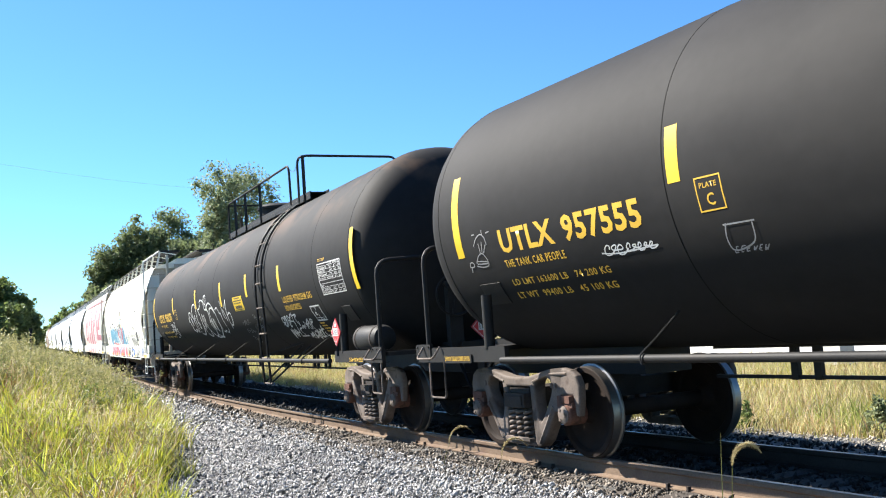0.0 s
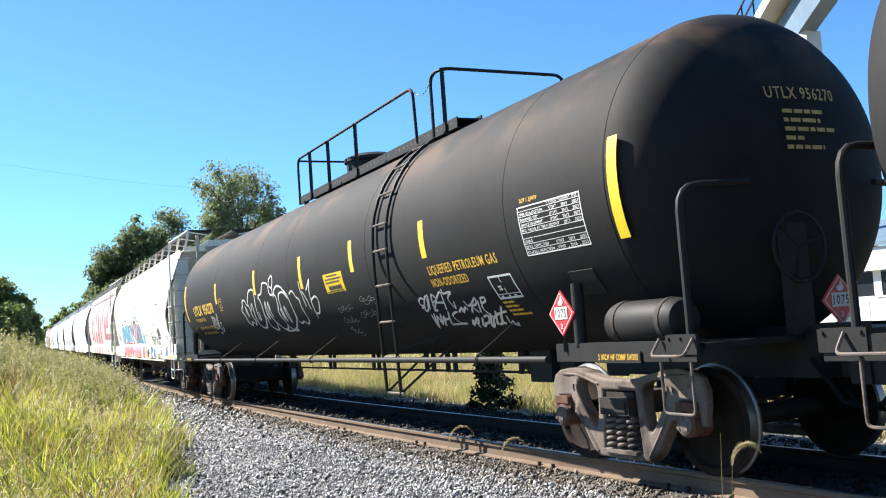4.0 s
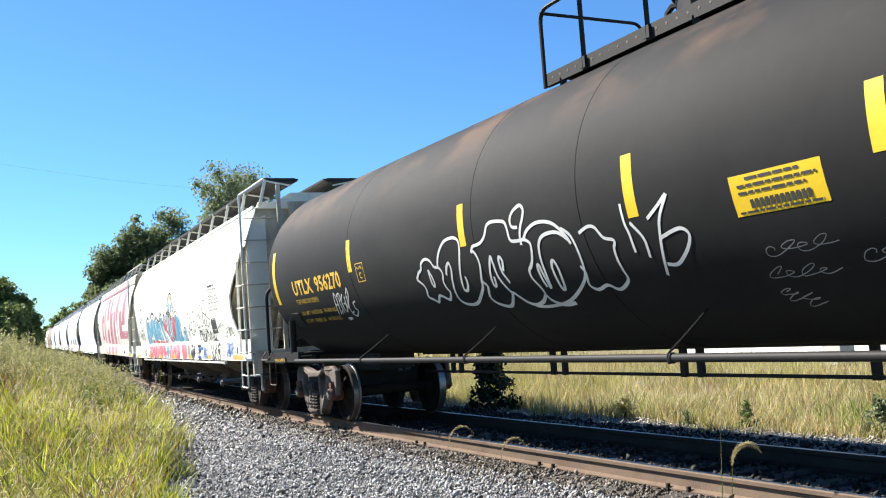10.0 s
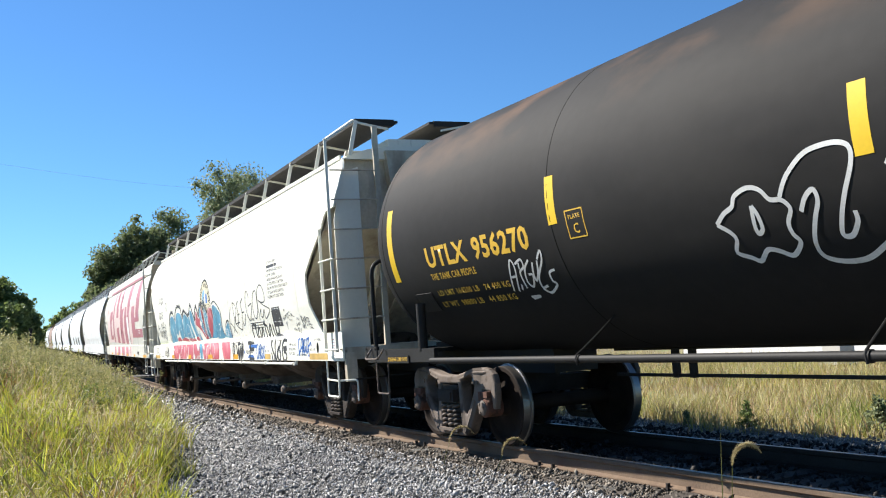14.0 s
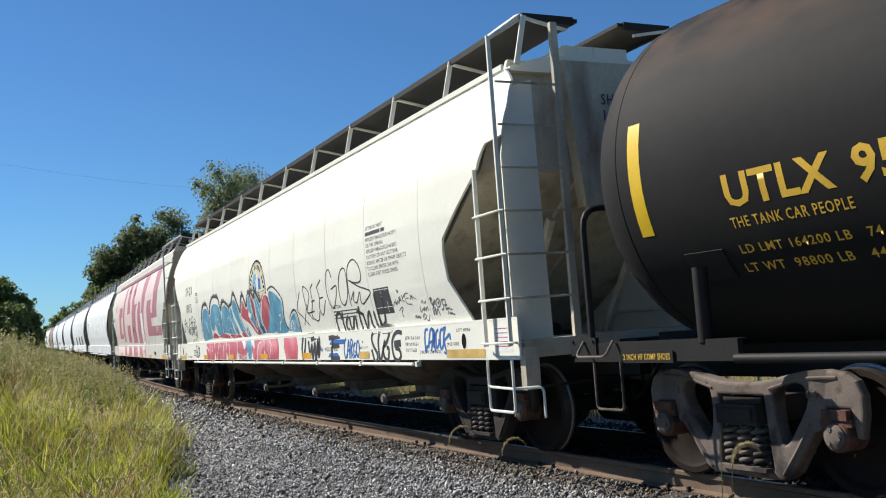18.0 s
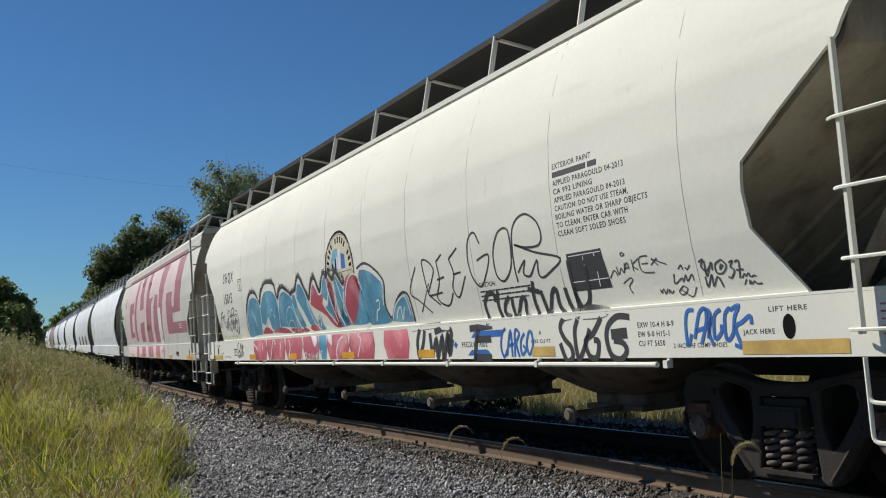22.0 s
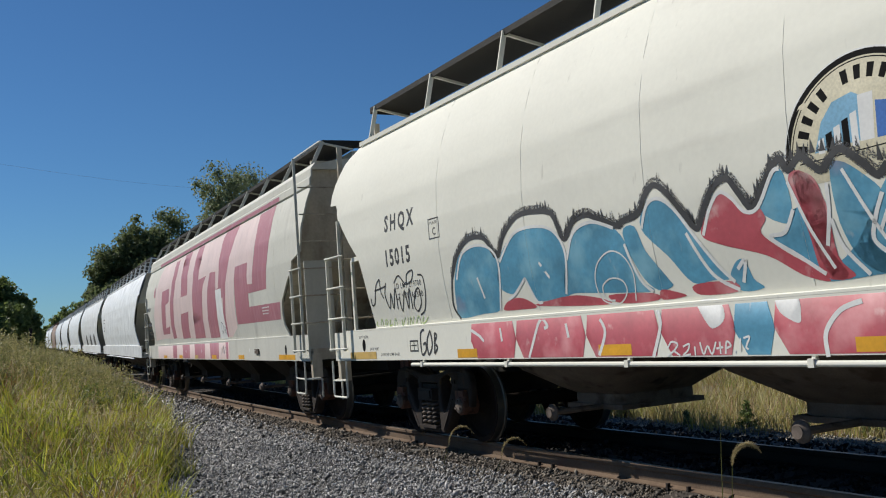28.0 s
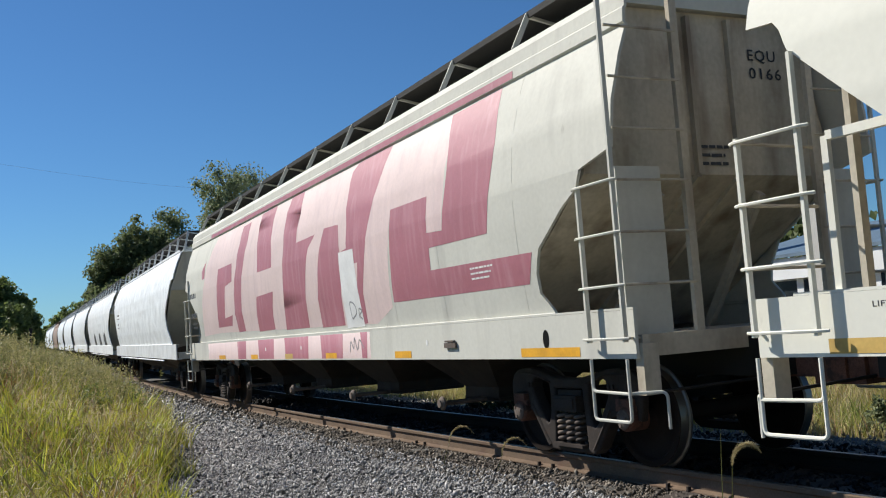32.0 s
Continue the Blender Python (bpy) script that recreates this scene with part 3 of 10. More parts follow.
def left_bank(n, s_rng, seed, clump=0.0, inset=0.0, deep=9.0):
    r = np.random.RandomState(seed)
    m = max(1, n // 22)
    if clump:
        s0 = s_rng[0] + (s_rng[1] - s_rng[0]) * r.rand(m)
        w0 = -0.2 + deep * r.rand(m) ** 1.5
        k = r.randint(0, m, n)
        s, w = s0[k] + clump * r.randn(n), w0[k] + clump * r.randn(n)
    else:
        s = s_rng[0] + (s_rng[1] - s_rng[0]) * r.rand(n)
        w = -0.1 + deep * r.rand(n) ** 1.5
    off = -(bank_edge(s) + inset + w - 0.45 * r.rand(n) ** 5)
    x, y = along(s, off)
    return x, y, ground_z(s, off) - 0.04, s, off


def patchy(x, y, scale, seed):
    """A soft random field between about -1 and 1 over the ground."""
    return np.array([noise.noise(Vector((a * scale, b * scale, seed * 7.3))) for a, b in zip(x, y)])


def tussocks(name, n, s_rng, seed, mat, label, blades_=26, length=0.55, width=0.011, inset=0.0, deep=7.0, field=None, upright=0.5, category="grass"):
    """Tufts of grass: leaves that rise from one foot and arch over on all sides. field: (scale, seed, lo, hi), where they grow."""
    x, y, z, s, off = left_bank(n, s_rng, seed, 0.0, inset, deep)
    r = np.random.RandomState(seed + 1)
    if field:
        f = patchy(x, y, field[0], field[1])
        ok = (f > field[2]) & (f < field[3])
        x, y, z = x[ok], y[ok], z[ok]
    m = len(x)
    size = np.repeat(0.65 + 0.7 * r.rand(m), blades_)
    tilt = np.repeat(r.rand(m) * 6.28, blades_)
    x, y, z = (np.repeat(q, blades_) for q in (x, y, z))
    n = len(x)
    x, y = x + 0.05 * size * r.randn(n), y + 0.05 * size * r.randn(n)
    a = r.rand(n) * 6.28
    h = length * size * (0.45 + 0.75 * r.rand(n))
    out = (0.18 + (1 - upright) * r.rand(n)) * h
    lean = 0.12 * h
    sag = r.rand(n) * 0.5
    face = a + 1.57 + 0.5 * r.randn(n)
    ts, wd = (0, 0.3, 0.6, 0.82, 1.0), (0.7, 1.0, 0.85, 0.5, 0.04)
    v = np.zeros((n, 10, 3))
    wid = width * (0.6 + 0.8 * r.rand(n))
    side = np.stack([np.cos(face), np.sin(face), 0.25 * r.randn(n)], -1)
    for k, (t, w_) in enumerate(zip(ts, wd)):
        c = np.stack([x + np.cos(a) * out * t ** 1.7 + np.cos(tilt) * lean * t, y + np.sin(a) * out * t ** 1.7 + np.sin(tilt) * lean * t, z + h * (t - sag * t ** 2.6)], -1)
        v[:, 2 * k], v[:, 2 * k + 1] = c - side * (wid * w_ / 2)[:, None], c + side * (wid * w_ / 2)[:, None]
    me = big_mesh(name, v, [(0, 1, 3, 2), (2, 3, 5, 4), (4, 5, 7, 6), (6, 7, 9, 8)], mat, True)
    return tagged(new(name, me), label, category, "", "stuff")


def seedy_stems(name, n, s_rng, seed, mat, label, height, inset=0.0, deep=7.0, field=None, grains=14, grain=0.02, head=0.4):
    """Thin stalks with a loose head of small seeds or dry leaves along the upper part."""
    x, y, z, s, off = left_bank(n, s_rng, seed, 0.1, inset, deep)
    if field:
        f = patchy(x, y, field[0], field[1])
        ok = (f > field[2]) & (f < field[3])
        x, y, z = x[ok], y[ok], z[ok]
    r = np.random.RandomState(seed + 1)
    n = len(x)
    h = height * (0.6 + 0.6 * r.rand(n))
    a, lean = r.rand(n) * 6.28, 0.25 * h * r.rand(n)
    quads = []

    def at(t):
        return np.stack([x + np.cos(a) * lean * t * t, y + np.sin(a) * lean * t * t, z + h * t], -1)
    sd = np.stack([np.sin(a), -np.cos(a), np.zeros(n)], -1) * 0.003
    for t0, t1 in ((0, 0.5), (0.5, 1.0)):
        quads.append(np.stack([at(t0) - sd, at(t0) + sd, at(t1) + sd * 0.6, at(t1) - sd * 0.6], 1))
    for _ in range(grains):
        t = 1 - head * r.rand(n) ** 1.3
        c = np.stack([x + np.cos(a) * lean * t * t, y + np.sin(a) * lean * t * t, z + h * t], -1)
        d, e = r.randn(n, 3), r.randn(n, 3)
        d *= (grain * (0.6 + 0.9 * r.rand(n)) / np.linalg.norm(d, axis=1))[:, None]
        e = np.cross(d, e)
        e *= (grain * 0.3 / np.maximum(1e-9, np.linalg.norm(e, axis=1)))[:, None]
        c = c + r.randn(n, 3) * grain * 0.9
        quads.append(np.stack([c - d, c + e, c + d, c - e], 1))
    me = big_mesh(name, np.concatenate(quads), [(0, 1, 2, 3)], mat)
    return tagged(new(name, me), label, "weeds", "", "stuff")


NEAR, MIDDLE, FAR = (-16, -6), (-26, -13), (-62, -23)
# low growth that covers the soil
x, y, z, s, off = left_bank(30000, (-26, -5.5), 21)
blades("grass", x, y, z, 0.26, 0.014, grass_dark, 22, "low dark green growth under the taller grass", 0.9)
# bright tufts, yellow-green and lime, each in its own patches
tussocks("grass", 1500, NEAR, 27, grass_lime, "bright lime-green tufts of broad-leaved grass", 26, 0.62, 0.012, 0.0, 6, (0.75, 1, -0.12, 2))
tussocks("grass", 1500, NEAR, 43, grass_green, "yellow-green arching grass on the bank", 24, 0.50, 0.009, 0.0, 6, (0.75, 1, -2, 0.2))
tussocks("grass", 700, NEAR, 47, grass_straw, "straw-coloured dry tufts in the grass", 22, 0.5, 0.008, 0.1, 6, (0.6, 2, -0.1, 2))
tussocks("grass", 1500, MIDDLE, 49, grass_lime, "bright lime-green grass farther along the bank", 22, 0.66, 0.015, 0.0, 7, (0.6, 1, -0.15, 2))
tussocks("grass", 1700, MIDDLE, 53, grass_green, "yellow-green grass farther along the bank", 20, 0.58, 0.013, 0.0, 7, (0.6, 1, -2, 0.15))
seedy_stems("weeds", 4200, (-24, -8), 55, grass_red, "reddish dried weeds among the grass", 0.5, 0.15, 6, (0.5, 4, 0.0, 2), 20, 0.024, 0.85)
tussocks("grass", 900, (-19, -7), 69, grass_brown, "rust-brown dead tufts in the grass", 26, 0.56, 0.012, 0.15, 6, (0.9, 9, 0.12, 2), 0.3)
seedy_stems("weeds", 900, (-20, -8), 57, seed_fuzz, "pale seed heads above the grass", 0.72, 0.2, 7, None, 12, 0.016, 0.3)
tussocks("grass", 2600, FAR, 59, grass_green, "tall green grass along the far bank", 16, 0.75, 0.024, 0.0, 8, (0.3, 5, -2, 0.25))
tussocks("grass", 1000, FAR, 61, grass_lime, "bright grass along the far bank", 16, 0.7, 0.024, 0.0, 8, (0.3, 5, 0.05, 2))
seedy_stems("weeds", 9000, (-60, -17), 63, olive_tops, "olive seed-headed weeds above the bank", 1.1, 0.6, 9, None, 16, 0.032, 0.6)
seedy_stems("weeds", 2500, (-40, -17), 65, leaf_mid, "leafy green weeds on the bank", 0.8, 0.5, 8, (0.5, 6, 0.0, 2), 22, 0.035, 0.9)
x, y, z, s, off = left_bank(9000, (-170, -58), 31, 0.3, -0.4)
blades("grass", x, y, z, 1.2, 0.07, olive_tops, 36, "tall olive grass far along the bank", 0.4)
def field_grass(n, s_rng, near, deep, height, width, mat, seed, label, scale=0.35, keep=-2.0, lean=0.5):
    """Grass beyond the track, in uneven patches of its own height."""
    r = np.random.RandomState(seed)
    s = s_rng[0] + (s_rng[1] - s_rng[0]) * r.rand(n)
    off = near + 0.25 * np.sin(s * 1.3) + 0.18 * np.sin(s * 3.7 + 1) - 0.5 * r.rand(n) ** 6 + deep * r.rand(n) ** 1.5
    x, y = along(s, off)
    f = patchy(x, y, scale, seed)
    ok = f > keep
    x, y, s, off, f = x[ok], y[ok], s[ok], off[ok], f[ok]
    z = ground_z(s, off) - 0.05
    blades("grass", x, y, z, height * (0.8 + 0.7 * f), width, mat, seed + 1, label, lean)


field_grass(40000, (-46, 2), 4.05, 14, 0.50, 0.015, grass_straw, 32, "dry straw-coloured grass in the field")
field_grass(16000, (-46, 2), 4.1, 12, 0.46, 0.014, grass_red, 35, "patches of reddish dry weeds in the field", 0.5, 0.05)
field_grass(24000, (-46, 2), 4.0, 9, 0.44, 0.016, grass_green, 38, "yellow-green tufts in the field", 0.6, 0.0)
n = 16000
s = -150 + 110 * r.rand(n)
off = 4.2 + 22 * r.rand(n)
x, y = along(s, off)
blades("grass", x, y, ground_z(s, off) - 0.05, 0.8, 0.06, grass_straw, 33, "dry grass in the far field", 0.4)
n = 9000
s = -6 + 20 * r.rand(n)
off = -4.9 - 9 * r.rand(n)
x, y = along(s, off)
away = np.hypot(x - EYE[0], y - EYE[1]) > 1.2
blades("grass", x[away], y[away], ground_z(s, off)[away] - 0.05, 0.3, 0.02, grass_green, 37, "short grass beside the gravel", 0.6)


def foxtails(name, x, y, z, height, seed, label):
    """Nodding seed heads: thin stems with a fat drooping tip, all in one mesh."""
    r = np.random.RandomState(seed)
    n = len(x)
    a = r.rand(n) * 2 * math.pi
    k = 9
    ts = np.linspace(0, 1, k)
    rad = np.array([0.0015] * 5 + [0.007, 0.0105, 0.008, 0.0025])
    h = height * (0.7 + 0.5 * r.rand(n))
    out = np.zeros((n, k * 3, 3))
    for i, t in enumerate(ts):
        droop = max(0.0, t - 0.55) / 0.45
        c = np.stack([x + np.cos(a) * h * (0.16 * t + 0.22 * droop ** 1.5), y + np.sin(a) * h * (0.16 * t + 0.22 * droop ** 1.5), z + h * (min(t, 0.8) * 1.1 - 0.16 * droop ** 2.2)], -1)
        for q in range(3):
            an = 2.1 * q
            out[:, i * 3 + q] = c + np.array([math.cos(an), math.sin(an), 0.4 * math.sin(an + 1)]) * rad[i]
    faces = [(i * 3 + q, i * 3 + (q + 1) % 3, (i + 1) * 3 + (q + 1) % 3, (i + 1) * 3 + q) for i in range(k - 1) for q in range(3)]
    return tagged(new(name, big_mesh(name, out, faces, seed_fuzz, True)), label, "grass", "", "stuff")


x, y, z, s, off = left_bank(1000, (-24, -6), 41, 0.0, -0.15, 5)
foxtails("foxtail_grass", x, y, z, 0.82, 42, "nodding foxtail seed heads above the grass")


def foxtail(at, height, lean, label, leaf=True):
    """One foxtail plant close to the camera."""
    plant = hub("foxtail", label, "weed", "foxtails in the gravel")
    plant.matrix_basis = Matrix.Translation(at)
    lx, ly = lean
    reach = math.hypot(lx, ly)
    R = reach * 0.27
    pts = [(lx * 0.15 * t * t, ly * 0.15 * t * t, height * 0.87 * t) for t in (0, 0.2, 0.4, 0.6, 0.8, 0.93)]
    for i in range(8):
        f = radians(21 * i)
        k = (0.15 * reach + R - R * math.cos(f)) / reach
        pts.append((lx * k, ly * k, height * 0.87 + R * 1.25 * math.sin(f)))
    sh = Shape()
    sh.tube(pts[:8], 0.0022, 5)
    part("stem", sh, grass_green, plant)
    r = random.Random(int(height * 1000))
    fz = Shape()
    tip = pts[6:]
    m = 2600
    for _ in range(m):
        q = r.random() * (len(tip) - 1.001)
        i = int(q)
        c = Vector(tip[i]).lerp(Vector(tip[i + 1]), q - i)
        d = Vector((r.gauss(0, 1), r.gauss(0, 1), r.gauss(0, 1))).normalized()
        ax = (Vector(tip[i + 1]) - Vector(tip[i])).normalized()
        e = c + (d * 0.8 + ax * 0.5) * (0.027 * math.sin(math.pi * min(1, 0.12 + q / (len(tip) - 1) * 0.85)) + 0.003)
        sd = d.cross(ax).normalized() * 0.0014
        k = len(fz.v)
        fz.v += [tuple(c - sd), tuple(c + sd), tuple(e)]
        fz.f.append((k, k + 1, k + 2))
    me = bpy.data.meshes.new("seed_head")
    me.from_pydata(fz.v, [], fz.f)
    part("seed_head", me, seed_fuzz, plant, "bristly nodding seed head")
    if leaf:
        lf = Shape()
        v = []
        for i in range(6):
            t = i / 5
            w_ = 0.006 * (1 - t) + 0.0008
            c = Vector((lx * 0.12 * t * t - 0.02, ly * 0.12 * t * t - 0.03, height * 1.05 * t))
            v += [c + Vector((w_, w_ * 0.5, 0)), c - Vector((w_, w_ * 0.5, 0))]
        lf.add(v, [(2 * i, 2 * i + 1, 2 * i + 3, 2 * i + 2) for i in range(5)])
        part("leaf", lf, grass_green, plant, "long green grass leaf")
    return plant


for x_, y_, h_, l_, f_ in ((-3.91, -2.76, 1.01, (0.16, 0.29), True), (-9.79, -1.36, 0.46, (0.34, 0.5), False), (-8.79, -1.26, 0.40, (0.3, 0.44), False), (-29.75, 0.51, 0.75, (0.3, 0.4), False), (-4.6, -2.95, 0.62, (0.1, 0.15), False)):
    foxtail((x_, y_, -0.34), h_, l_, "foxtail weed with a nodding pale seed head in the gravel", f_)


# ---- shrubs and trees ----
def leaf_cloud(r, centres, radii, n, size):
    """Leaves round clump centres, each a bent pair of triangles; denser near the rim of a clump, some astray."""
    k = r.choice(len(centres), n, p=radii ** 2 / (radii ** 2).sum())
    d = r.randn(n, 3)
    d /= np.linalg.norm(d, axis=1, keepdims=True)
    far = np.minimum(np.abs(r.randn(n)), 1.2 + 0.3 * r.rand(n)) * 0.64 + 0.12
    c = centres[k] + d * (radii[k] * far)[:, None] * np.array([1, 1, 0.8])
    a = r.randn(n, 3)
    a /= np.linalg.norm(a, axis=1, keepdims=True)
    b = np.cross(a, r.randn(n, 3))
    b /= np.linalg.norm(b, axis=1, keepdims=True)
    sz = (size * (0.5 + 0.9 * r.rand(n)))[:, None]
    return np.stack([c - a * sz * 0.6, c + b * sz * 0.4 + np.cross(a, b) * sz * 0.12, c + a * sz * 0.6, c - b * sz * 0.4 + np.cross(a, b) * sz * 0.12], 1)


def tree(at, height, spread_, seed, mat, label, leaves=5200, leaf=0.34, bare=0.25, group="trees along the railway", heart=8):
    r = np.random.RandomState(seed)
    ob = hub("tree", label, "tree", group)
    ob.matrix_basis = Matrix.Translation(at)
    sh = Shape()
    top = height * 0.8
    sh.tube([(0, 0, -0.3), (0.1, 0, top * 0.3), (0.0, 0.15, top * 0.6), (0.1, 0, top)], [0.035 * height * 0.6, 0.03 * height * 0.55, 0.02 * height * 0.5, 0.02], 9)
    part("trunk", sh, bark, ob)
    cs, rs = [], []
    m = 30
    ph = r.rand() * 6.28
    for i in range(m):
        t = bare + (0.97 - bare) * (i + r.rand()) / m
        wide = spread_ * math.sin(math.pi * min(0.97, 0.25 + 0.72 * (t - bare) / (1 - bare))) ** (0.5 if leaves > 10500 and bare > 0.3 else 0.75)
        a, q = i * 2.4 + ph + 0.7 * r.rand(), wide * (0.4 + 0.62 * r.rand())
        c = (q * math.cos(a), q * math.sin(a), height * t)
        rs.append(spread_ * (0.24 + 0.26 * r.rand()))
        cs.append(c)
        if q > 0.4 * spread_ and (i % 3 == 0 or heart < 4):
            lb = Shape()
            lb.tube([(0, 0, height * t * 0.6), (c[0] * 0.5, c[1] * 0.5, height * t * 0.85), c], [0.012 * height, 0.007 * height, 0.02], 6)
            part("limb", lb, bark, ob)
        # twigs with their own small clumps
        for _ in range(2):
            e = r.randn(3)
            e /= np.linalg.norm(e)
            cs.append(tuple(np.array(c) + e * rs[-1] * 1.05))
            rs.append(spread_ * (0.10 + 0.14 * r.rand()))
    # the dense heart of the crown
    for i in range(heart):
        t = bare + (0.9 - bare) * (i + 0.5) / 8
        cs.append((0.15 * spread_ * r.randn(), 0.15 * spread_ * r.randn(), height * t))
        rs.append(spread_ * 0.48 * math.sin(math.pi * min(0.97, 0.3 + 0.6 * i / 8)))
    v = leaf_cloud(r, np.array(cs), np.array(rs), leaves, leaf)
    part("crown", big_mesh("crown", v, [(0, 1, 2), (0, 2, 3)], mat), mat, ob)
    return ob


def tree_at(x, y, z, *a, **k):
    return tree((x, y, z), *a, **k)


# the tall light tree and the darker row beyond the train
tree_at(-90.9, 21.3, 0.5, 18.3, 4.9, 51, leaf_light, "tall grey-green tree with an open crown", 23000, 0.205, 0.36, heart=3)
tree_at(-92, 24.3, 0.5, 15.2, 2.6, 52, leaf_light, "grey-green tree behind the train", 8000, 0.22, 0.3, heart=3)
tree_at(-89.5, 18.7, 0.5, 15.4, 2.2, 53, leaf_light, "slender grey-green tree behind the train", 10000, 0.23, 0.3)
for i, (x, y, h, sp) in enumerate(((-117, 20.3, 16.8, 3.6), (-117.8, 16.4, 15.6, 3.3), (-118.2, 14.1, 13.6, 2.7), (-118.6, 12.3, 10.8, 1.9), (-116.3, 22.8, 14.4, 3.3), (-117.5, 17.9, 14, 3.3), (-112, 21.5, 13, 3.4), (-113, 17.5, 11, 3.2), (-114, 14.5, 9, 3.0), (-110, 25, 13, 3.5))):
    tree_at(x, y, 0.5, h * 1.02, sp * 1.38, 60 + i, leaf_dark, "dense dark green tree in a row behind the train", 19000, 0.29, 0.10)
# the clump on the camera's side
for i, (x, y, h, sp) in enumerate(((-74.9, -2.6, 7.0, 2.2), (-74.8, -1.0, 6.5, 1.7), (-74.7, 0.1, 5.4, 1.3), (-75, 0.8, 4.2, 0.9), (-75, -4.6, 7.8, 2.5), (-76, 1.1, 3.2, 0.7), (-72, -0.6, 4.4, 1.5), (-74, -8, 8.4, 3), (-70, -3, 4.5, 2.0))):
    tree_at(x, y - 0.45, 0.8, h * 0.98, sp, 80 + i, leaf_mid, "mid-green tree on the near side of the track", 10000, 0.19, 0.03)
for i, (x, y, h, sp) in enumerate(((-208.4, 19.6, 9.2, 2.9), (-208.1, 22, 10.5, 3.0), (-208.6, 17.4, 7.6, 2.0), (-207.7, 24.2, 10.7, 3.2), (-205, 20.6, 8.6, 2.8), (-212, 16.3, 6.2, 1.6), (-200, 27, 10, 3.4), (-195, 31, 11, 3.6))):
    tree_at(x, y, 1.6, h, sp, 100 + i, leaf_mid, "green tree far along the track", 5000, 0.4, 0.03)
for i in range(16):
    tree_at(-150 + 11 * i, 55 + 6 * math.sin(i * 2.1), -0.3, 9 + 2.5 * math.sin(i * 1.7), 5.0, 120 + i, leaf_dark, "green tree at the far side of the field", 1500, 0.8, 0.05, group="trees beyond the field")


def shrub(at, height, width, seed, mat, label, n=2600, leaf=0.06):
    r = np.random.RandomState(seed)
    ob = hub("shrub", label, "shrub")
    ob.matrix_basis = Matrix.Translation(at)
    sh = Shape()
    sh.tube([(0, 0, -0.05), (0.02, 0, height * 0.5), (0, 0, height * 0.9)], [0.03, 0.02, 0.006], 7)
    part("stem", sh, bark, ob)
    t = r.rand(26)
    q = width * 0.5 * (1 - t) ** 0.7 * np.sqrt(r.rand(26))
    a = r.rand(26) * 6.28
    cs = np.stack([q * np.cos(a), q * np.sin(a), height * (0.08 + 0.85 * t)], -1)
    part("foliage", big_mesh("foliage", leaf_cloud(r, cs, width * (0.12 + 0.12 * r.rand(26)), n, leaf), [(0, 1, 2), (0, 2, 3)], mat), mat, ob)
    return ob


shrub((-17.56, 4.02, -0.47), 1.55, 1.15, 141, leaf_shrub, "dark evergreen shrub beside the far gravel", 6000, 0.07)
shrub((-11.88, 4.28, -0.47), 0.28, 0.16, 142, leaf_light, "small green weed in the gravel", 260, 0.05)
shrub((-10.83, 4.54, -0.47), 0.42, 0.34, 143, leaf_mid, "green weed in the dry grass", 420, 0.05)
shrub((-8.73, 4.86, -0.47), 0.5, 0.5, 144, leaf_light, "green weed at the edge of the grass", 700, 0.05)
shrub((-13.88, 4.65, -0.47), 0.4, 0.5, 145, grass_straw, "brown dried weed at the edge of the gravel", 900, 0.04)


# ---- the works yard behind the field, the wire and the post ----
clad = material("white_metal_cladding", (0.68, 0.69, 0.69), 0.55, big=(0.5, 0.08))
dark_glass = material("dark_window_glass", (0.02, 0.025, 0.03), 0.12, bump=0.0)
concrete = material("pale_concrete", (0.46, 0.45, 0.42), 0.85, big=(0.8, 0.12), bump=0.2, bump_scale=30)
blue_steel = material("weathered_blue_steel", (0.10, 0.15, 0.20), 0.55)
works = hub("works_building", "low white metal-clad building with a strip of dark windows", "building")
works.matrix_basis = Matrix.Translation((-19.5, 20.6, -0.35)) @ Euler((0, 0, radians(-4))).to_matrix().to_4x4()
sh = Shape()
sh.box((0, 2.5, 0.9), (15, 5, 1.8))
part("wall", sh, clad, works)
sh = Shape()
sh.box((0, 2.4, 3.0), (15.4, 5.4, 0.75))
part("fascia", sh, clad, works, "white metal roof fascia")
sh = Shape()
sh.plate([(-7.8, 3.4), (7.8, 3.4), (7.8, 4.6), (-7.8, 4.6)], lambda a, b, d: (a, -0.4 + (b - 3.4) * 4.6, b + d * 0.12), 1.0)
part("roof", sh, blue_steel, works, "blue-grey metal roof")
for i in range(9):
    sh = Shape()
    sh.box((-6.6 + 1.65 * i, 0.02, 2.2), (1.3, 0.08, 0.75))
    part("window", sh, dark_glass, works)
    sh = Shape()
    sh.box((-7.4 + 1.65 * i, 0.05, 2.2), (0.3, 0.2, 0.85))
    part("pillar", sh, clad, works)
for i in range(16):
    sh = Shape()
    sh.box((-7.2 + 0.96 * i, -0.9, 1.35), (0.05, 0.05, 0.9))
    part("railing_post", sh, clad, works)
for z in (1.4, 1.78):
    sh = Shape()
    sh.box((0, -0.9, z), (14.6, 0.05, 0.05))
    part("railing", sh, clad, works)
wall_low = Shape()
wall_low.box((-21, 17.9, -0.1), (11, 0.25, 0.42))
tagged(slab("low_wall", wall_low, clad, "low white wall at the back of the field", "wall", kind=""), kind="structure")
gal = hub("conveyor_gallery", "inclined pale steel gallery with a black handrail", "conveyor")
A, B = Vector((-26.5, 21.5, 9.6)), Vector((-10.5, 10.9, 11.6))
sh = Shape()
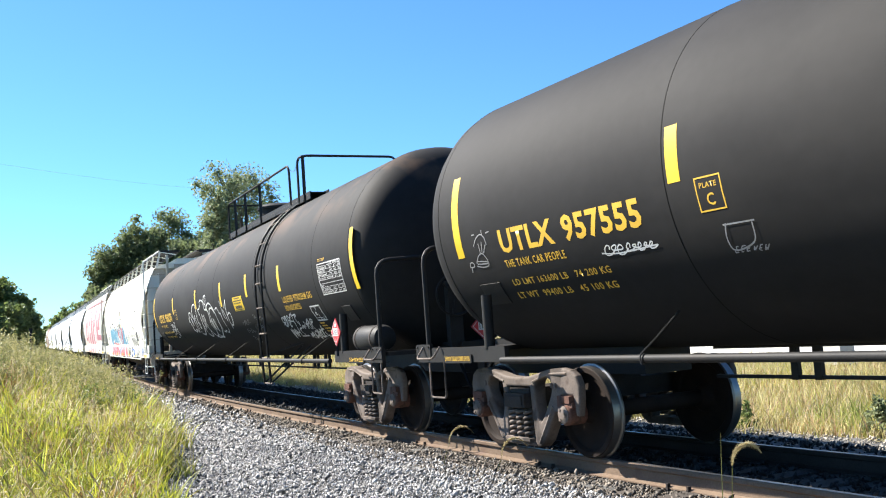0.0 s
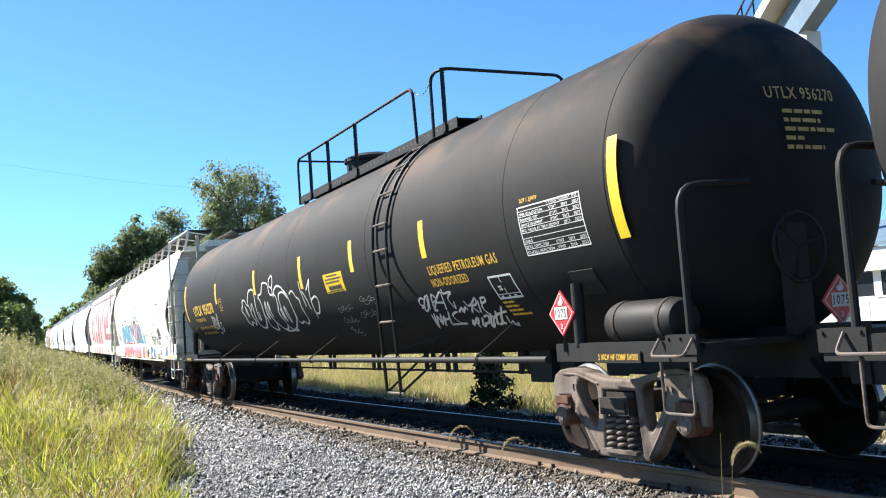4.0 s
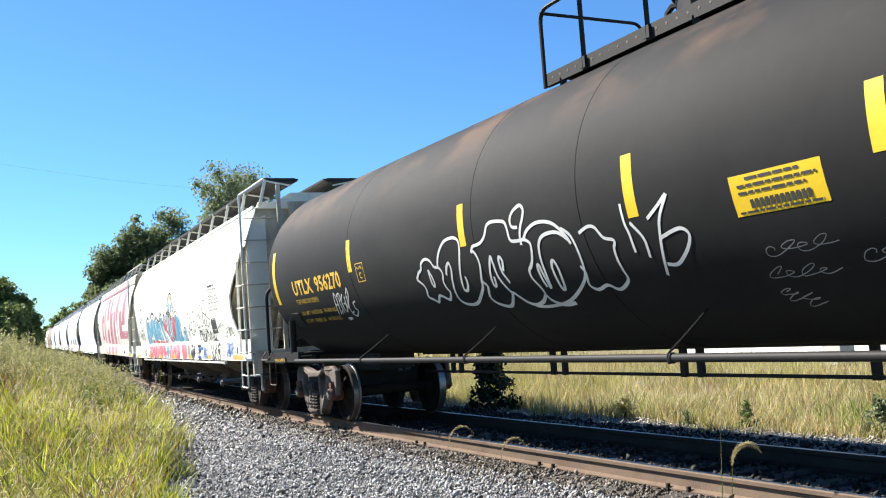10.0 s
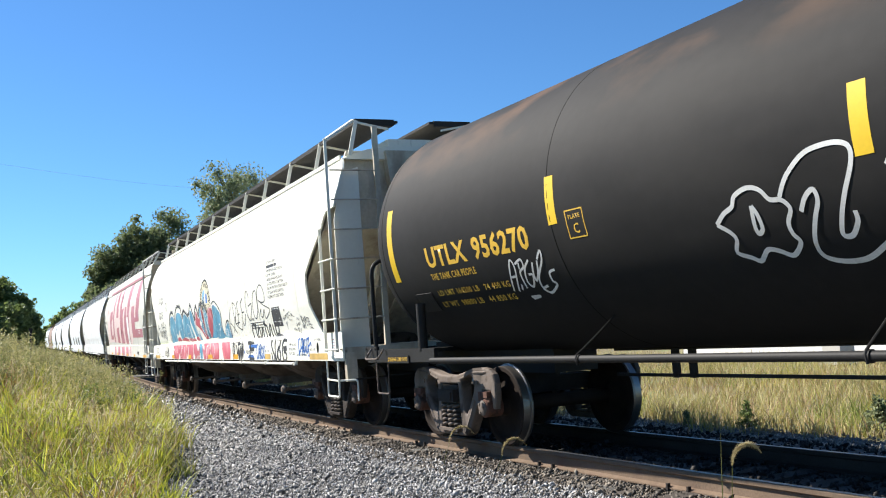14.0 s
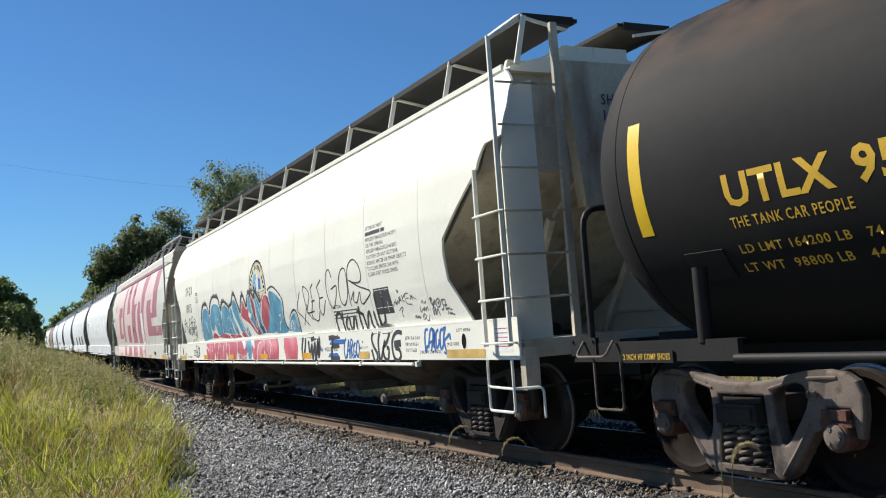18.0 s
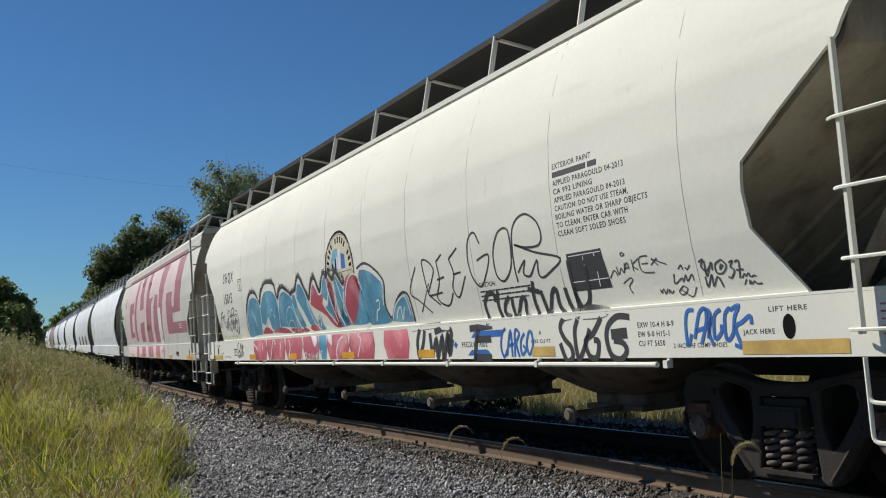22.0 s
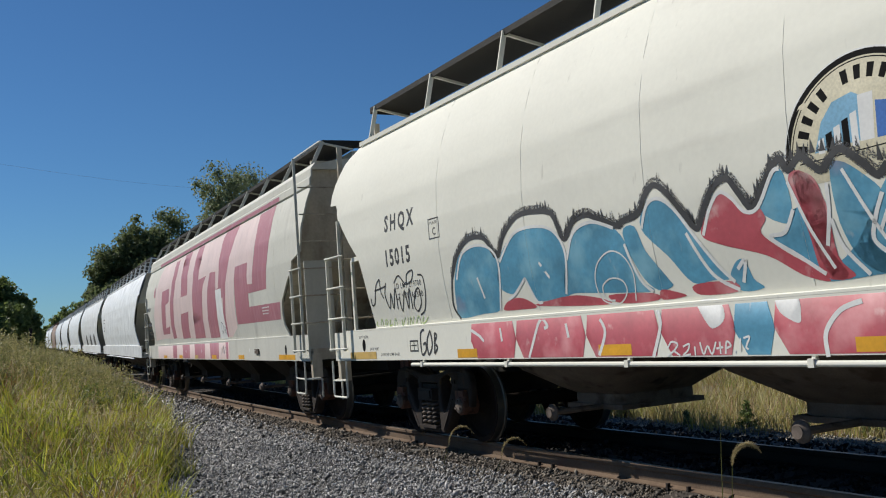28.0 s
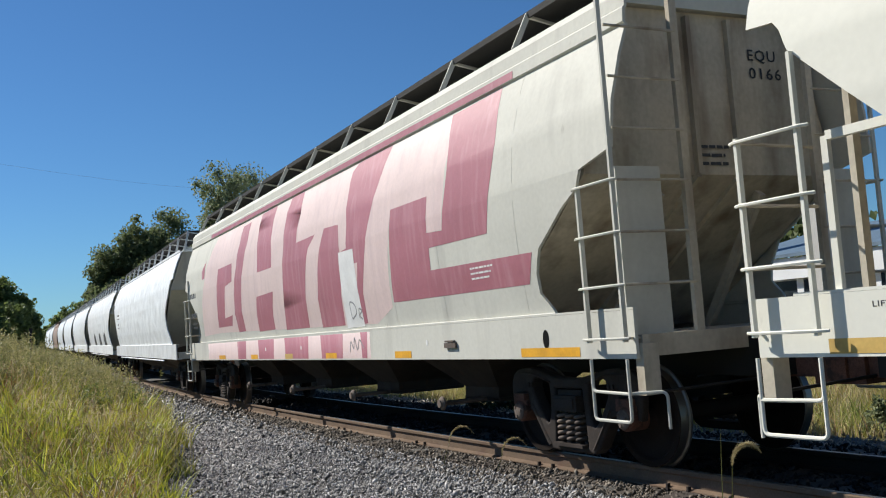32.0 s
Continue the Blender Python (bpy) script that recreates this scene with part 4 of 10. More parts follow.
sh.beam(A, B, 1.6, 0.35)
part("deck", sh, concrete, gal)
sh = Shape()
sh.beam(A - Vector((0, 0, 0.9)), B - Vector((0, 0, 0.9)), 0.5, 1.1)
part("girder", sh, blue_steel, gal)
for k in range(14):
    t = k / 13
    c = A.lerp(B, t)
    sh = Shape()
    sh.beam(c + Vector((-0.45, -0.65, 0.1)), c + Vector((-0.45, -0.65, 1.15)), 0.05, 0.05)
    part("railing_post", sh, black_gear, gal)
for z in (0.65, 1.15):
    sh = Shape()
    o = Vector((-0.45, -0.65, z))
    sh.beam(A + o, B + o, 0.05, 0.05)
    part("railing", sh, black_gear, gal)
for t in (0.02, 0.5, 0.97):
    c = A.lerp(B, t)
    sh = Shape()
    sh.beam((c.x, c.y, -0.4), (c.x, c.y, c.z - 1.4), 0.6, 0.6, up=(0, 1, 0))
    part("pillar", sh, concrete, gal)
wire = hub("overhead_wire", "thin black overhead wire across the sky", "cable")
sh = Shape()
P, Q = Vector((-51.0, -8.0, 11.9)), Vector((-105.3, 25.4, 18.9))
sh.tube([P.lerp(Q, t) - Vector((0, 0, 0.5 * 4 * t * (1 - t))) for t in np.linspace(0, 1, 13)], 0.006, 5)
part("strand", sh, concrete, wire)
for p in (P, Q):
    pole = tagged(new("utility_pole", None), "weathered wooden utility pole carrying the wire", "pole", "utility poles")
    pole.matrix_basis = Matrix.Translation((p.x, p.y, 0))
    sh = Shape()
    sh.tube([(0, 0, -0.5), (0, 0, p.z + 0.3)], [0.16, 0.1], 10)
    part("shaft", sh, bark, pole)
    sh = Shape()
    sh.box((0, 0, p.z), (0.1, 1.8, 0.12))
    part("crossarm", sh, bark, pole)
post = tagged(new("fence_post", None), "thin dark steel post standing in the tall grass", "post")
post.matrix_basis = Matrix.Translation((-29.9, -3.8, 0.5))
sh = Shape()
sh.tube([(0, 0, -0.3), (0, 0, 1.75)], 0.03, 7)
part("shaft", sh, black_gear, post)
sh = Shape()
sh.box((0, 0, 1.7), (0.05, 0.09, 0.12))
part("cap", sh, black_gear, post)


def curve_through(pts, n=6, closed=False):
    """A smooth line through points."""
    pts = [Vector((a, b)) for a, b in pts]
    out, m = [], len(pts)
    for i in range(m if closed else m - 1):
        g = (lambda k: pts[k % m]) if closed else (lambda k: pts[max(0, min(m - 1, k))])
        p0, p1, p2, p3 = g(i - 1), g(i), g(i + 1), g(i + 2)
        for k in range(n):
            t = k / n
            q = 0.5 * ((2 * p1) + (p2 - p0) * t + (2 * p0 - 5 * p1 + 4 * p2 - p3) * t * t + (3 * p1 - p0 - 3 * p2 + p3) * t ** 3)
            out.append((q.x, q.y))
    if not closed:
        out.append(tuple(pts[-1]))
    return out


# ================= trucks =================
def wheelset(parent, u):
    """Two wheels on an axle with the bearing caps, one turned piece."""
    r = 0.457
    half = [(-1.125, 0.03), (-1.12, 0.06), (-1.105, 0.088), (-1.088, 0.088), (-1.085, 0.07), (-0.86, 0.07), (-0.835, 0.10), (-0.80, 0.12), (-0.775, 0.20), (-0.765, 0.30), (-0.79, 0.375),
            (-0.825, 0.395), (-0.83, 0.40), (-0.83, 0.447), (-0.822, r), (-0.735, r + 0.002), (-0.728, r + 0.024), (-0.712, r + 0.027), (-0.695, r + 0.012), (-0.695, 0.39), (-0.72, 0.37),
            (-0.74, 0.30), (-0.72, 0.16), (-0.66, 0.12), (-0.64, 0.085)]
    prof = half + [(-d, q) for d, q in reversed(half)]
    sh = Shape()
    sh.lathe(prof, (0, 0, 0), (0, 1, 0), 44)
    # cap screws
    for side in (-1, 1):
        for k in range(3):
            a = 2.1 * k
            sh.lathe([(0, 0.02), (0.03, 0.018)], (0.055 * math.cos(a), 1.10 * side, 0.055 * math.sin(a)), (0, side, 0), 6)
    me = sh.mesh("wheelset", 25)
    for m in (wheel_steel, bright_steel, steel_cast):
        me.materials.append(m)
    for p in me.polygons:
        rad = math.hypot(p.center.x, p.center.z)
        if rad > 0.452:
            p.material_index = 1
        elif abs(p.center.y) > 1.08:
            p.material_index = 2
        elif abs(p.center.y) > 0.829 and 0.38 < rad:
            p.material_index = 1 if rad > 0.43 else 0
    return part("wheelset", me, wheel_steel, parent, "brown steel wheels on an axle", at=pose(u, 0, 0.457))


SIDEFRAMES = {}


def sideframe_mesh(side):
    """The cast frame as one plate with its three windows, thicker along its edges."""
    if side in SIDEFRAMES:
        return SIDEFRAMES[side].copy()
    half = [(0.0, 0.815), (0.22, 0.825), (0.42, 0.865), (0.62, 0.905), (0.82, 0.915), (0.97, 0.895), (1.06, 0.84), (1.105, 0.74), (1.10, 0.60), (1.06, 0.44), (1.015, 0.44), (0.985, 0.64), (0.795, 0.64), (0.765, 0.50), (0.69, 0.47),
            (0.60, 0.36), (0.45, 0.15), (0.36, 0.095), (0.0, 0.09)]
    outer = half + [(-a, b) for a, b in reversed(half[1:-1])]
    mid = [(-0.23, 0.715), (0.23, 0.715), (0.245, 0.45), (0.27, 0.165), (-0.27, 0.165), (-0.245, 0.45)]
    tri = curve_through([(0.34, 0.75), (0.47, 0.81), (0.61, 0.80), (0.64, 0.68), (0.53, 0.50), (0.40, 0.36), (0.335, 0.50)], 4, True)
    bm = bmesh.new()
    for loop in (outer, mid, tri, [(-a, b) for a, b in tri]):
        vs = [bm.verts.new((a, 0, b)) for a, b in loop]
        for k in range(len(vs)):
            bm.edges.new((vs[k - 1], vs[k]))
    bmesh.ops.triangle_fill(bm, use_beauty=True, edges=bm.edges[:])
    res = bmesh.ops.extrude_face_region(bm, geom=bm.faces[:])
    for v in [g for g in res["geom"] if isinstance(g, bmesh.types.BMVert)]:
        v.co.y += 0.15
    bmesh.ops.recalc_face_normals(bm, faces=bm.faces)
    for v in bm.verts:
        thin = 0.6 if abs(v.co.x) > 0.76 else 1.0
        v.co.y = (0.99 + (v.co.y - 0.075) * thin) * side
    bmesh.ops.recalc_face_normals(bm, faces=bm.faces)
    rim = [e for e in bm.edges if len(e.link_faces) == 2 and e.calc_face_angle() > 1.2 and abs(e.verts[0].co.y - e.verts[1].co.y) < 0.01]
    bmesh.ops.bevel(bm, geom=rim, offset=0.026, segments=3, affect="EDGES", profile=0.5)
    me = bpy.data.meshes.new("sideframe")
    bm.to_mesh(me)
    bm.free()
    SIDEFRAMES[side] = me
    return me.copy()


def truck_frame(name, parent, at, cast, full=True):
    """A three-piece freight truck: bolster, two sideframes with springs, two wheelsets."""
    bol = Shape()
    bol.box((0, 0, 0.60), (0.40, 2.1, 0.20)).box((0, 0, 0.74), (0.38, 0.9, 0.12)).lathe([(0, 0.2), (0.12, 0.2)], (0, 0, 0.78), (0, 0, 1), 20)
    tr = part("truck", bol, dark_cast, parent, "three-piece freight truck with coil springs", at=at)
    for side in (-1, 1):
        y = 0.99 * side
        part("sideframe", sideframe_mesh(side), cast, tr, "cast steel sideframe")
        if full:
            for i in (-1, 0, 1):
                sp = Shape()
                pts = [(i * 0.15 + 0.055 * math.cos(a), y + side * 0.045 + 0.055 * math.sin(a), 0.185 + 0.30 * a / (2 * math.pi * 5.5)) for a in np.linspace(0, 2 * math.pi * 5.5, 62)]
                sp.tube(pts, 0.019, 6)
                part("coil_spring", sp, steel_cast, tr, sharp=80)
        # raised ribs along the top chord and down the tension members
        for q in (-1, 1):
            rim = Shape()
            rim.pipe([(q * 0.30, y + 0.072 * side, 0.77), (q * 0.60, y + 0.072 * side, 0.855), (q * 0.90, y + 0.042 * side, 0.86)], 0.014, 6, 0.1)
            rim.pipe([(q * 0.66, y + 0.07 * side, 0.53), (q * 0.52, y + 0.072 * side, 0.33), (q * 0.37, y + 0.072 * side, 0.14)], 0.02, 6, 0.1)
            part("frame_rib", rim, cast, tr)
            for k, zk, wk in ((0.66, 0.74, 0.03), (0.72, 0.74, 0.03), (0.40, 0.815, 0.10), (0.56, 0.85, 0.11)):
                lug = Shape()
                lug.box((q * k, y + 0.072 * side, zk), (wk, 0.014, 0.05 if wk < 0.05 else 0.02), Euler((0, -0.17 * q, 0)).to_matrix())
                part("cast_lug", lug, cast, tr)
        bo = Shape()
        bo.box((0, y + 0.02 * side, 0.575), (0.42, 0.24, 0.15)).box((0, y + 0.145 * side, 0.575), (0.34, 0.02, 0.09))
        part("bolster_end", bo, dark_cast, tr)
        bo = Shape()
        bo.box((0, y + 0.03 * side, 0.165), (0.5, 0.2, 0.03))
        part("spring_seat", bo, cast, tr)
        for q in (-0.889, 0.889):
            ad = Shape()
            ad.box((q, y, 0.605), (0.21, 0.2, 0.07)).box((q, y, 0.55), (0.26, 0.17, 0.05))
            part("bearing_adapter", ad, rusty_steel, tr)
            be = Shape()
            be.lathe([(-0.12, 0.085), (-0.11, 0.112), (0.085, 0.112), (0.10, 0.10), (0.105, 0.075)], (q, y, 0.457), (0, side, 0), 24)
            part("roller_bearing", be, rusty_steel, tr, "rusty red roller bearing")
    wheels = []
    for q in (-0.889, 0.889):
        w = wheelset(tr, q)
        wheels.append(w)
    return tr, wheels

# ================= lettering =================
def text_mesh(body, size, width=1.0, step=0.07, space=1.0, bold=0.012):
    """Flat letters as a mesh in the x-y plane, cut into bands so that they can follow a curved wall."""
    cu = bpy.data.curves.new("letters", "FONT")
    cu.body, cu.size, cu.resolution_u, cu.offset = body, size, 2, size * bold
    cu.space_character = space
    ob = bpy.data.objects.new("letters", cu)
    me = bpy.data.meshes.new_from_object(ob)
    bpy.data.objects.remove(ob)
    bm = bmesh.new()
    bm.from_mesh(me)
    bpy.data.meshes.remove(me)
    for v in bm.verts:
        v.co.x *= width
    if bm.verts:
        lo, hi = min(v.co.y for v in bm.verts), max(v.co.y for v in bm.verts)
        y = lo + step
        while y < hi:
            bmesh.ops.bisect_plane(bm, geom=bm.verts[:] + bm.edges[:] + bm.faces[:], plane_co=(0, y, 0), plane_no=(0, 1, 0))
            y += step
    return bm


def on_wall(bm, name, wall, u, w, mat, parent, label="", gap=0.002):
    """Lays a flat mesh (x along the car, y up) on a curved wall: wall(u, w, gap) gives the place."""
    for v in bm.verts:
        v.co = wall(u + v.co.x, w + v.co.y, gap)
    me = bpy.data.meshes.new(name)
    bm.to_mesh(me)
    bm.free()
    me.polygons.foreach_set("use_smooth", [True] * len(me.polygons))
    me.materials.append(mat)
    ob = new(name, me)
    ob.parent = parent
    if label:
        tagged(ob, label)
    return ob


# the heights at which the hoppers' sides fold
FOLDS = (1.42, 1.47, 1.9, 2.0, 2.3, 2.4, 2.67, 2.7, 3.1, 3.2, 3.45, 3.6, 3.75, 3.86, 3.88, 3.95, 4.0, 4.02, 4.06)


def patch(outline, name, wall, mat, parent, label="", gap=0.003, step=0.12):
    """A painted area: outline of (u, w)."""
    bm = bmesh.new()
    vs = [bm.verts.new((a, b, 0)) for a, b in outline]
    f = bm.faces.new(vs)
    bmesh.ops.triangulate(bm, faces=[f])
    lo, hi = min(b for a, b in outline), max(b for a, b in outline)
    cuts = [lo + step * k for k in range(1, int((hi - lo) / step) + 1)] if wall is tank_wall else FOLDS
    for y in cuts:
        if lo + 1e-3 < y < hi - 1e-3:
            bmesh.ops.bisect_plane(bm, geom=bm.verts[:] + bm.edges[:] + bm.faces[:], plane_co=(0, y, 0), plane_no=(0, 1, 0))
    return on_wall(bm, name, wall, 0, 0, mat, parent, label, gap)


def strokes(lines, width, name, wall, mat, parent, label="", gap=0.005, smooth=True, closed=False):
    """Painted lines of one width, all in one part."""
    verts, faces = [], []
    for pts in lines:
        pts = curve_through(pts, 5, closed) if smooth and len(pts) > 2 else [tuple(p) for p in pts]
        if closed:
            pts = pts + pts[:1]
        k = len(verts)
        m = len(pts)
        for i, (a, b) in enumerate(pts):
            x0, y0 = pts[max(i - 1, 0)]
            x1, y1 = pts[min(i + 1, m - 1)]
            dx, dy = x1 - x0, y1 - y0
            d = math.hypot(dx, dy) or 1
            nx, ny = -dy / d * width / 2, dx / d * width / 2
            verts += [wall(a + nx, b + ny, gap), wall(a - nx, b - ny, gap)]
        faces += [(k + 2 * i, k + 2 * i + 1, k + 2 * i + 3, k + 2 * i + 2) for i in range(m - 1)]
    me = bpy.data.meshes.new(name)
    me.from_pydata([tuple(v) for v in verts], [], faces)
    me.materials.append(mat)
    ob = new(name, me)
    ob.parent = parent
    if label:
        tagged(ob, label)
    return ob


def bars(rows, name, wall, mat, parent, label="", gap=0.004):
    """Writing too small to read: plain bars (u0, u1, w, height)."""
    verts, faces = [], []
    for a, b, w, h in rows:
        k = len(verts)
        verts += [wall(a, w, gap), wall(b, w, gap), wall(b, w + h, gap), wall(a, w + h, gap)]
        faces.append((k, k + 1, k + 2, k + 3))
    me = bpy.data.meshes.new(name)
    me.from_pydata([tuple(v) for v in verts], [], faces)
    me.materials.append(mat)
    ob = new(name, me)
    ob.parent = parent
    if label:
        tagged(ob, label)
    return ob


# ================= tank cars =================
TANK_R, TANK_W, TANK_HALF, TANK_TRUCK = 1.522, 2.562, 9.42, 8.70
MARK_U, MARK_W = 0.09, -0.014      # where the stencils' zero lies along the tank and up it


def tank_wall(u, w, gap):
    """The near wall of the tank, at u and w on the stencils' own scale."""
    c = max(-1.0, min(1.0, (w + MARK_W - TANK_W) / TANK_R))
    r = TANK_R + 0.7 * gap
    return Vector((u + MARK_U, -r * math.sqrt(1 - c * c), TANK_W + r * c))


def tank_end_frame(car, d):
    """The platform, handrails, steps and coupler at one end; d is +1 at the front, -1 at the rear."""
    e = TANK_HALF + 0.85
    sh = Shape()
    sh.box((d * (e - 1.3), 0, 1.0), (2.9, 0.62, 0.42)).box((d * (e - 0.35), 0, 1.12), (0.75, 2.7, 0.05))
    part("stub_sill", sh, black_gear, car)
    hr = e + 0.0 if d > 0 else e - 0.17
    for y in (-1, 1):
        sh = Shape()
        sh.box((d * (e - 0.95), 1.42 * y, 1.09), (1.95, 0.05, 0.16)).box((d * (e - 0.95), 1.39 * y, 1.168), (1.95, 0.1, 0.012)).box((d * (e - 0.95), 1.39 * y, 1.012), (1.95, 0.1, 0.012))
        part("side_sill", sh, black_gear, car)
        sh = Shape()
        sh.box((d * (e - 0.13), 1.43 * y, 1.19), (0.32, 0.05, 0.06)).box((d * (e - 0.13), 1.452 * y, 1.14), (0.36, 0.012, 0.15))
        for q in (-0.14, 0.0, 0.14):
            sh.lathe([(0, 0.013), (0.014, 0.012)], (d * (e - 0.13 + q), 1.457 * y, 1.19), (0, y, 0), 6)
        part("rail_bracket", sh, black_gear, car)
        sh = Shape()
        sh.pipe([(d * (hr - 0.05), 1.42 * y, 1.15), (d * (hr - 0.05), 1.42 * y, 2.37), (d * (hr - 0.02), 0.72 * y, 2.40)], 0.03, 10, 0.2)
        part("handrail", sh, black_gear, car)
        sh = Shape()
        x0, x1 = hr - 0.42, hr - 0.06
        sh.pipe([(d * x0, 1.43 * y, 1.02), (d * x0, 1.43 * y, 0.60), (d * x1, 1.43 * y, 0.60), (d * x1, 1.43 * y, 1.02)], 0.0125, 7, 0.05)
        part("sill_step", sh, steel_cast, car, "worn steel sill step")
        sh = Shape()
        sh.pipe([(d * (hr - 0.38), 1.46 * y, 1.19), (d * (hr - 0.38), 1.56 * y, 1.06), (d * (hr + 0.02), 1.56 * y, 1.06), (d * (hr + 0.02), 1.46 * y, 1.19)], 0.0125, 7, 0.05)
        part("grab_iron", sh, steel_cast, car, "worn steel grab iron")
        # the prop that carries the tank, with its curved pad
        u = d * (TANK_HALF - 0.72)
        sh = Shape()
        sh.tube([(u, 1.40 * y, 1.15), (u, 1.40 * y, 1.72)], 0.058, 16)
        part("tank_prop", sh, black_gear, car)
        sh = Shape()
        rows = [math.asin((w - TANK_W) / TANK_R) for w in (1.62, 1.69, 1.76, 1.84)]
        pts = [(u + k * 0.2, q * math.cos(a) * y, TANK_W + q * math.sin(a)) for q in (TANK_R + 0.001, TANK_R + 0.014) for a in rows for k in (-1, 1)]
        sh.add(pts, [(2 * i + o, 2 * i + 1 + o, 2 * i + 3 + o, 2 * i + 2 + o) for o in (0, 8) for i in range(3)] + [(0, 1, 9, 8), (6, 7, 15, 14)] + [(2 * i + o, 2 * i + 2 + o, 2 * i + 10 + o, 2 * i + 8 + o) for o in (0, 1) for i in range(3)])
        part("prop_pad", sh, black_gear, car)
    sh = Shape()
    sh.box((d * (e + 0.3), 0, 0.88), (0.75, 0.16, 0.2)).box((d * (e + 0.62), 0.02, 0.88), (0.28, 0.3, 0.3)).box((d * (e + 0.72), -0.12, 0.88), (0.18, 0.09, 0.28))
    part("coupler", sh, dark_cast, car)
    sh = Shape()
    sh.tube([(d * (e + 0.1), -0.35, 0.95), (d * (e + 0.4), -0.37, 0.62), (d * (e + 0.7), -0.2, 0.55), (d * (e + 0.95), -0.05, 0.7)], 0.022, 8)
    part("air_hose", sh, seam_dark, car)


def tank_body(name, label, hooks, paint=black_paint):
    car = hub(name, label, "tank car", "tank cars of the train")
    sh = Shape()
    prof = []
    for i in range(11):
        a = math.pi / 2 * i / 10
        prof.append((-TANK_HALF - 0.80 * math.cos(a), max(0.02, TANK_R * math.sin(a) ** 0.8)))
    prof += [(u, TANK_R) for u in np.linspace(-TANK_HALF, TANK_HALF, 13)[1:-1]]
    prof += [(-d, r) for d, r in reversed(prof[:11])]
    sh.lathe(prof, (0, 0, TANK_W), (1, 0, 0), 96)
    part("tank_shell", sh, paint, car, "black painted steel tank", sharp=60)
    for d in (-1, 1):
        tank_end_frame(car, d)
    # the long pipe rail with its hooks
    for y in (-1, 1):
        sh = Shape()
        sh.tube([(-TANK_HALF + 1.1, 1.5 * y, 1.03), (TANK_HALF - 1.15, 1.5 * y, 1.03)], 0.036, 12)
        part("side_rail", sh, black_gear, car)
        for u in hooks:
            sh = Shape()
            sh.lathe([(-0.02, 0.046), (0.02, 0.046)], (u, 1.5 * y, 1.03), (1, 0, 0), 12)
            sh.pipe([(u, 1.53 * y, 0.985), (u, 1.545 * y, 1.06), (u - 0.05, 1.27 * y, 1.22), (u - 0.1, 0.985 * y, 1.40)], 0.011, 6, 0.05)
            part("rail_hook", sh, black_gear, car)
    # brake rod line under the tank
    sh = Shape()
    sh.beam((-7.2, 0.35, 1.02), (7.0, 0.35, 1.02), 0.06, 0.05).beam((-7.2, 0.35, 0.72), (7.0, 0.35, 0.72), 0.035, 0.035)
    part("brake_rod", sh, black_gear, car)
    for u in (-6.2, -3.4, -0.9, 1.5, 2.3, 4.6):
        for k in (0, 0.26):
            sh = Shape()
            sh.box((u + k, 0.35, 0.86), (0.08, 0.05, 0.33))
            part("rod_hanger", sh, black_gear, car)
    sh = Shape()
    sh.box((5.85, 0.1, 0.86), (0.5, 0.42, 0.42)).box((6.35, 0.1, 0.84), (0.3, 0.3, 0.34)).lathe([(0, 0.15), (0.6, 0.15)], (5.2, 0.15, 0.9), (1, 0, 0), 14).beam((4.6, 0.3, 1.2), (5.5, 0.3, 0.8), 0.06, 0.06)
    part("brake_cylinder", sh, black_gear, car)
    # seams
    for u in (-TANK_HALF, -5.68, -1.98, 0.0, 3.78, 7.68, TANK_HALF):
        sh = Shape()
        sh.lathe([(u - 0.007, TANK_R + 0.0005), (u - 0.004, TANK_R + 0.002), (u + 0.004, TANK_R + 0.002), (u + 0.007, TANK_R + 0.0005)], (0, 0, TANK_W), (1, 0, 0), 96)
        part("seam", sh, seam_dark, car)
    return car


def strip(car, u, w0, w1, width=0.16, mat=None):
    return patch([(u - width / 2, w0), (u + width / 2, w0), (u + width / 2, w1), (u - width / 2, w1)], "reflective_strip", tank_wall, mat or yellow_film, car, "yellow reflective strip")


def box_line(u0, w0, u1, w1, t, wall, mat, car, name="stencil_frame"):
    for a, b, c, d in ((u0, w0, u1, w0 + t), (u0, w1 - t, u1, w1), (u0, w0 + t, u0 + t, w1 - t), (u1 - t, w0 + t, u1, w1 - t)):
        patch([(a, b), (c, b), (c, d), (a, d)], name, wall, mat, car)


def tank_trucks(car):
    out = []
    for d in (-1, 1):
        turn = float(K1 * TANK_TRUCK) * d
        tr, wh = truck_frame("truck", car, pose(d * TANK_TRUCK, 0, 0, 0, 0, math.degrees(turn)), steel_cast)
        out += wh
    return out


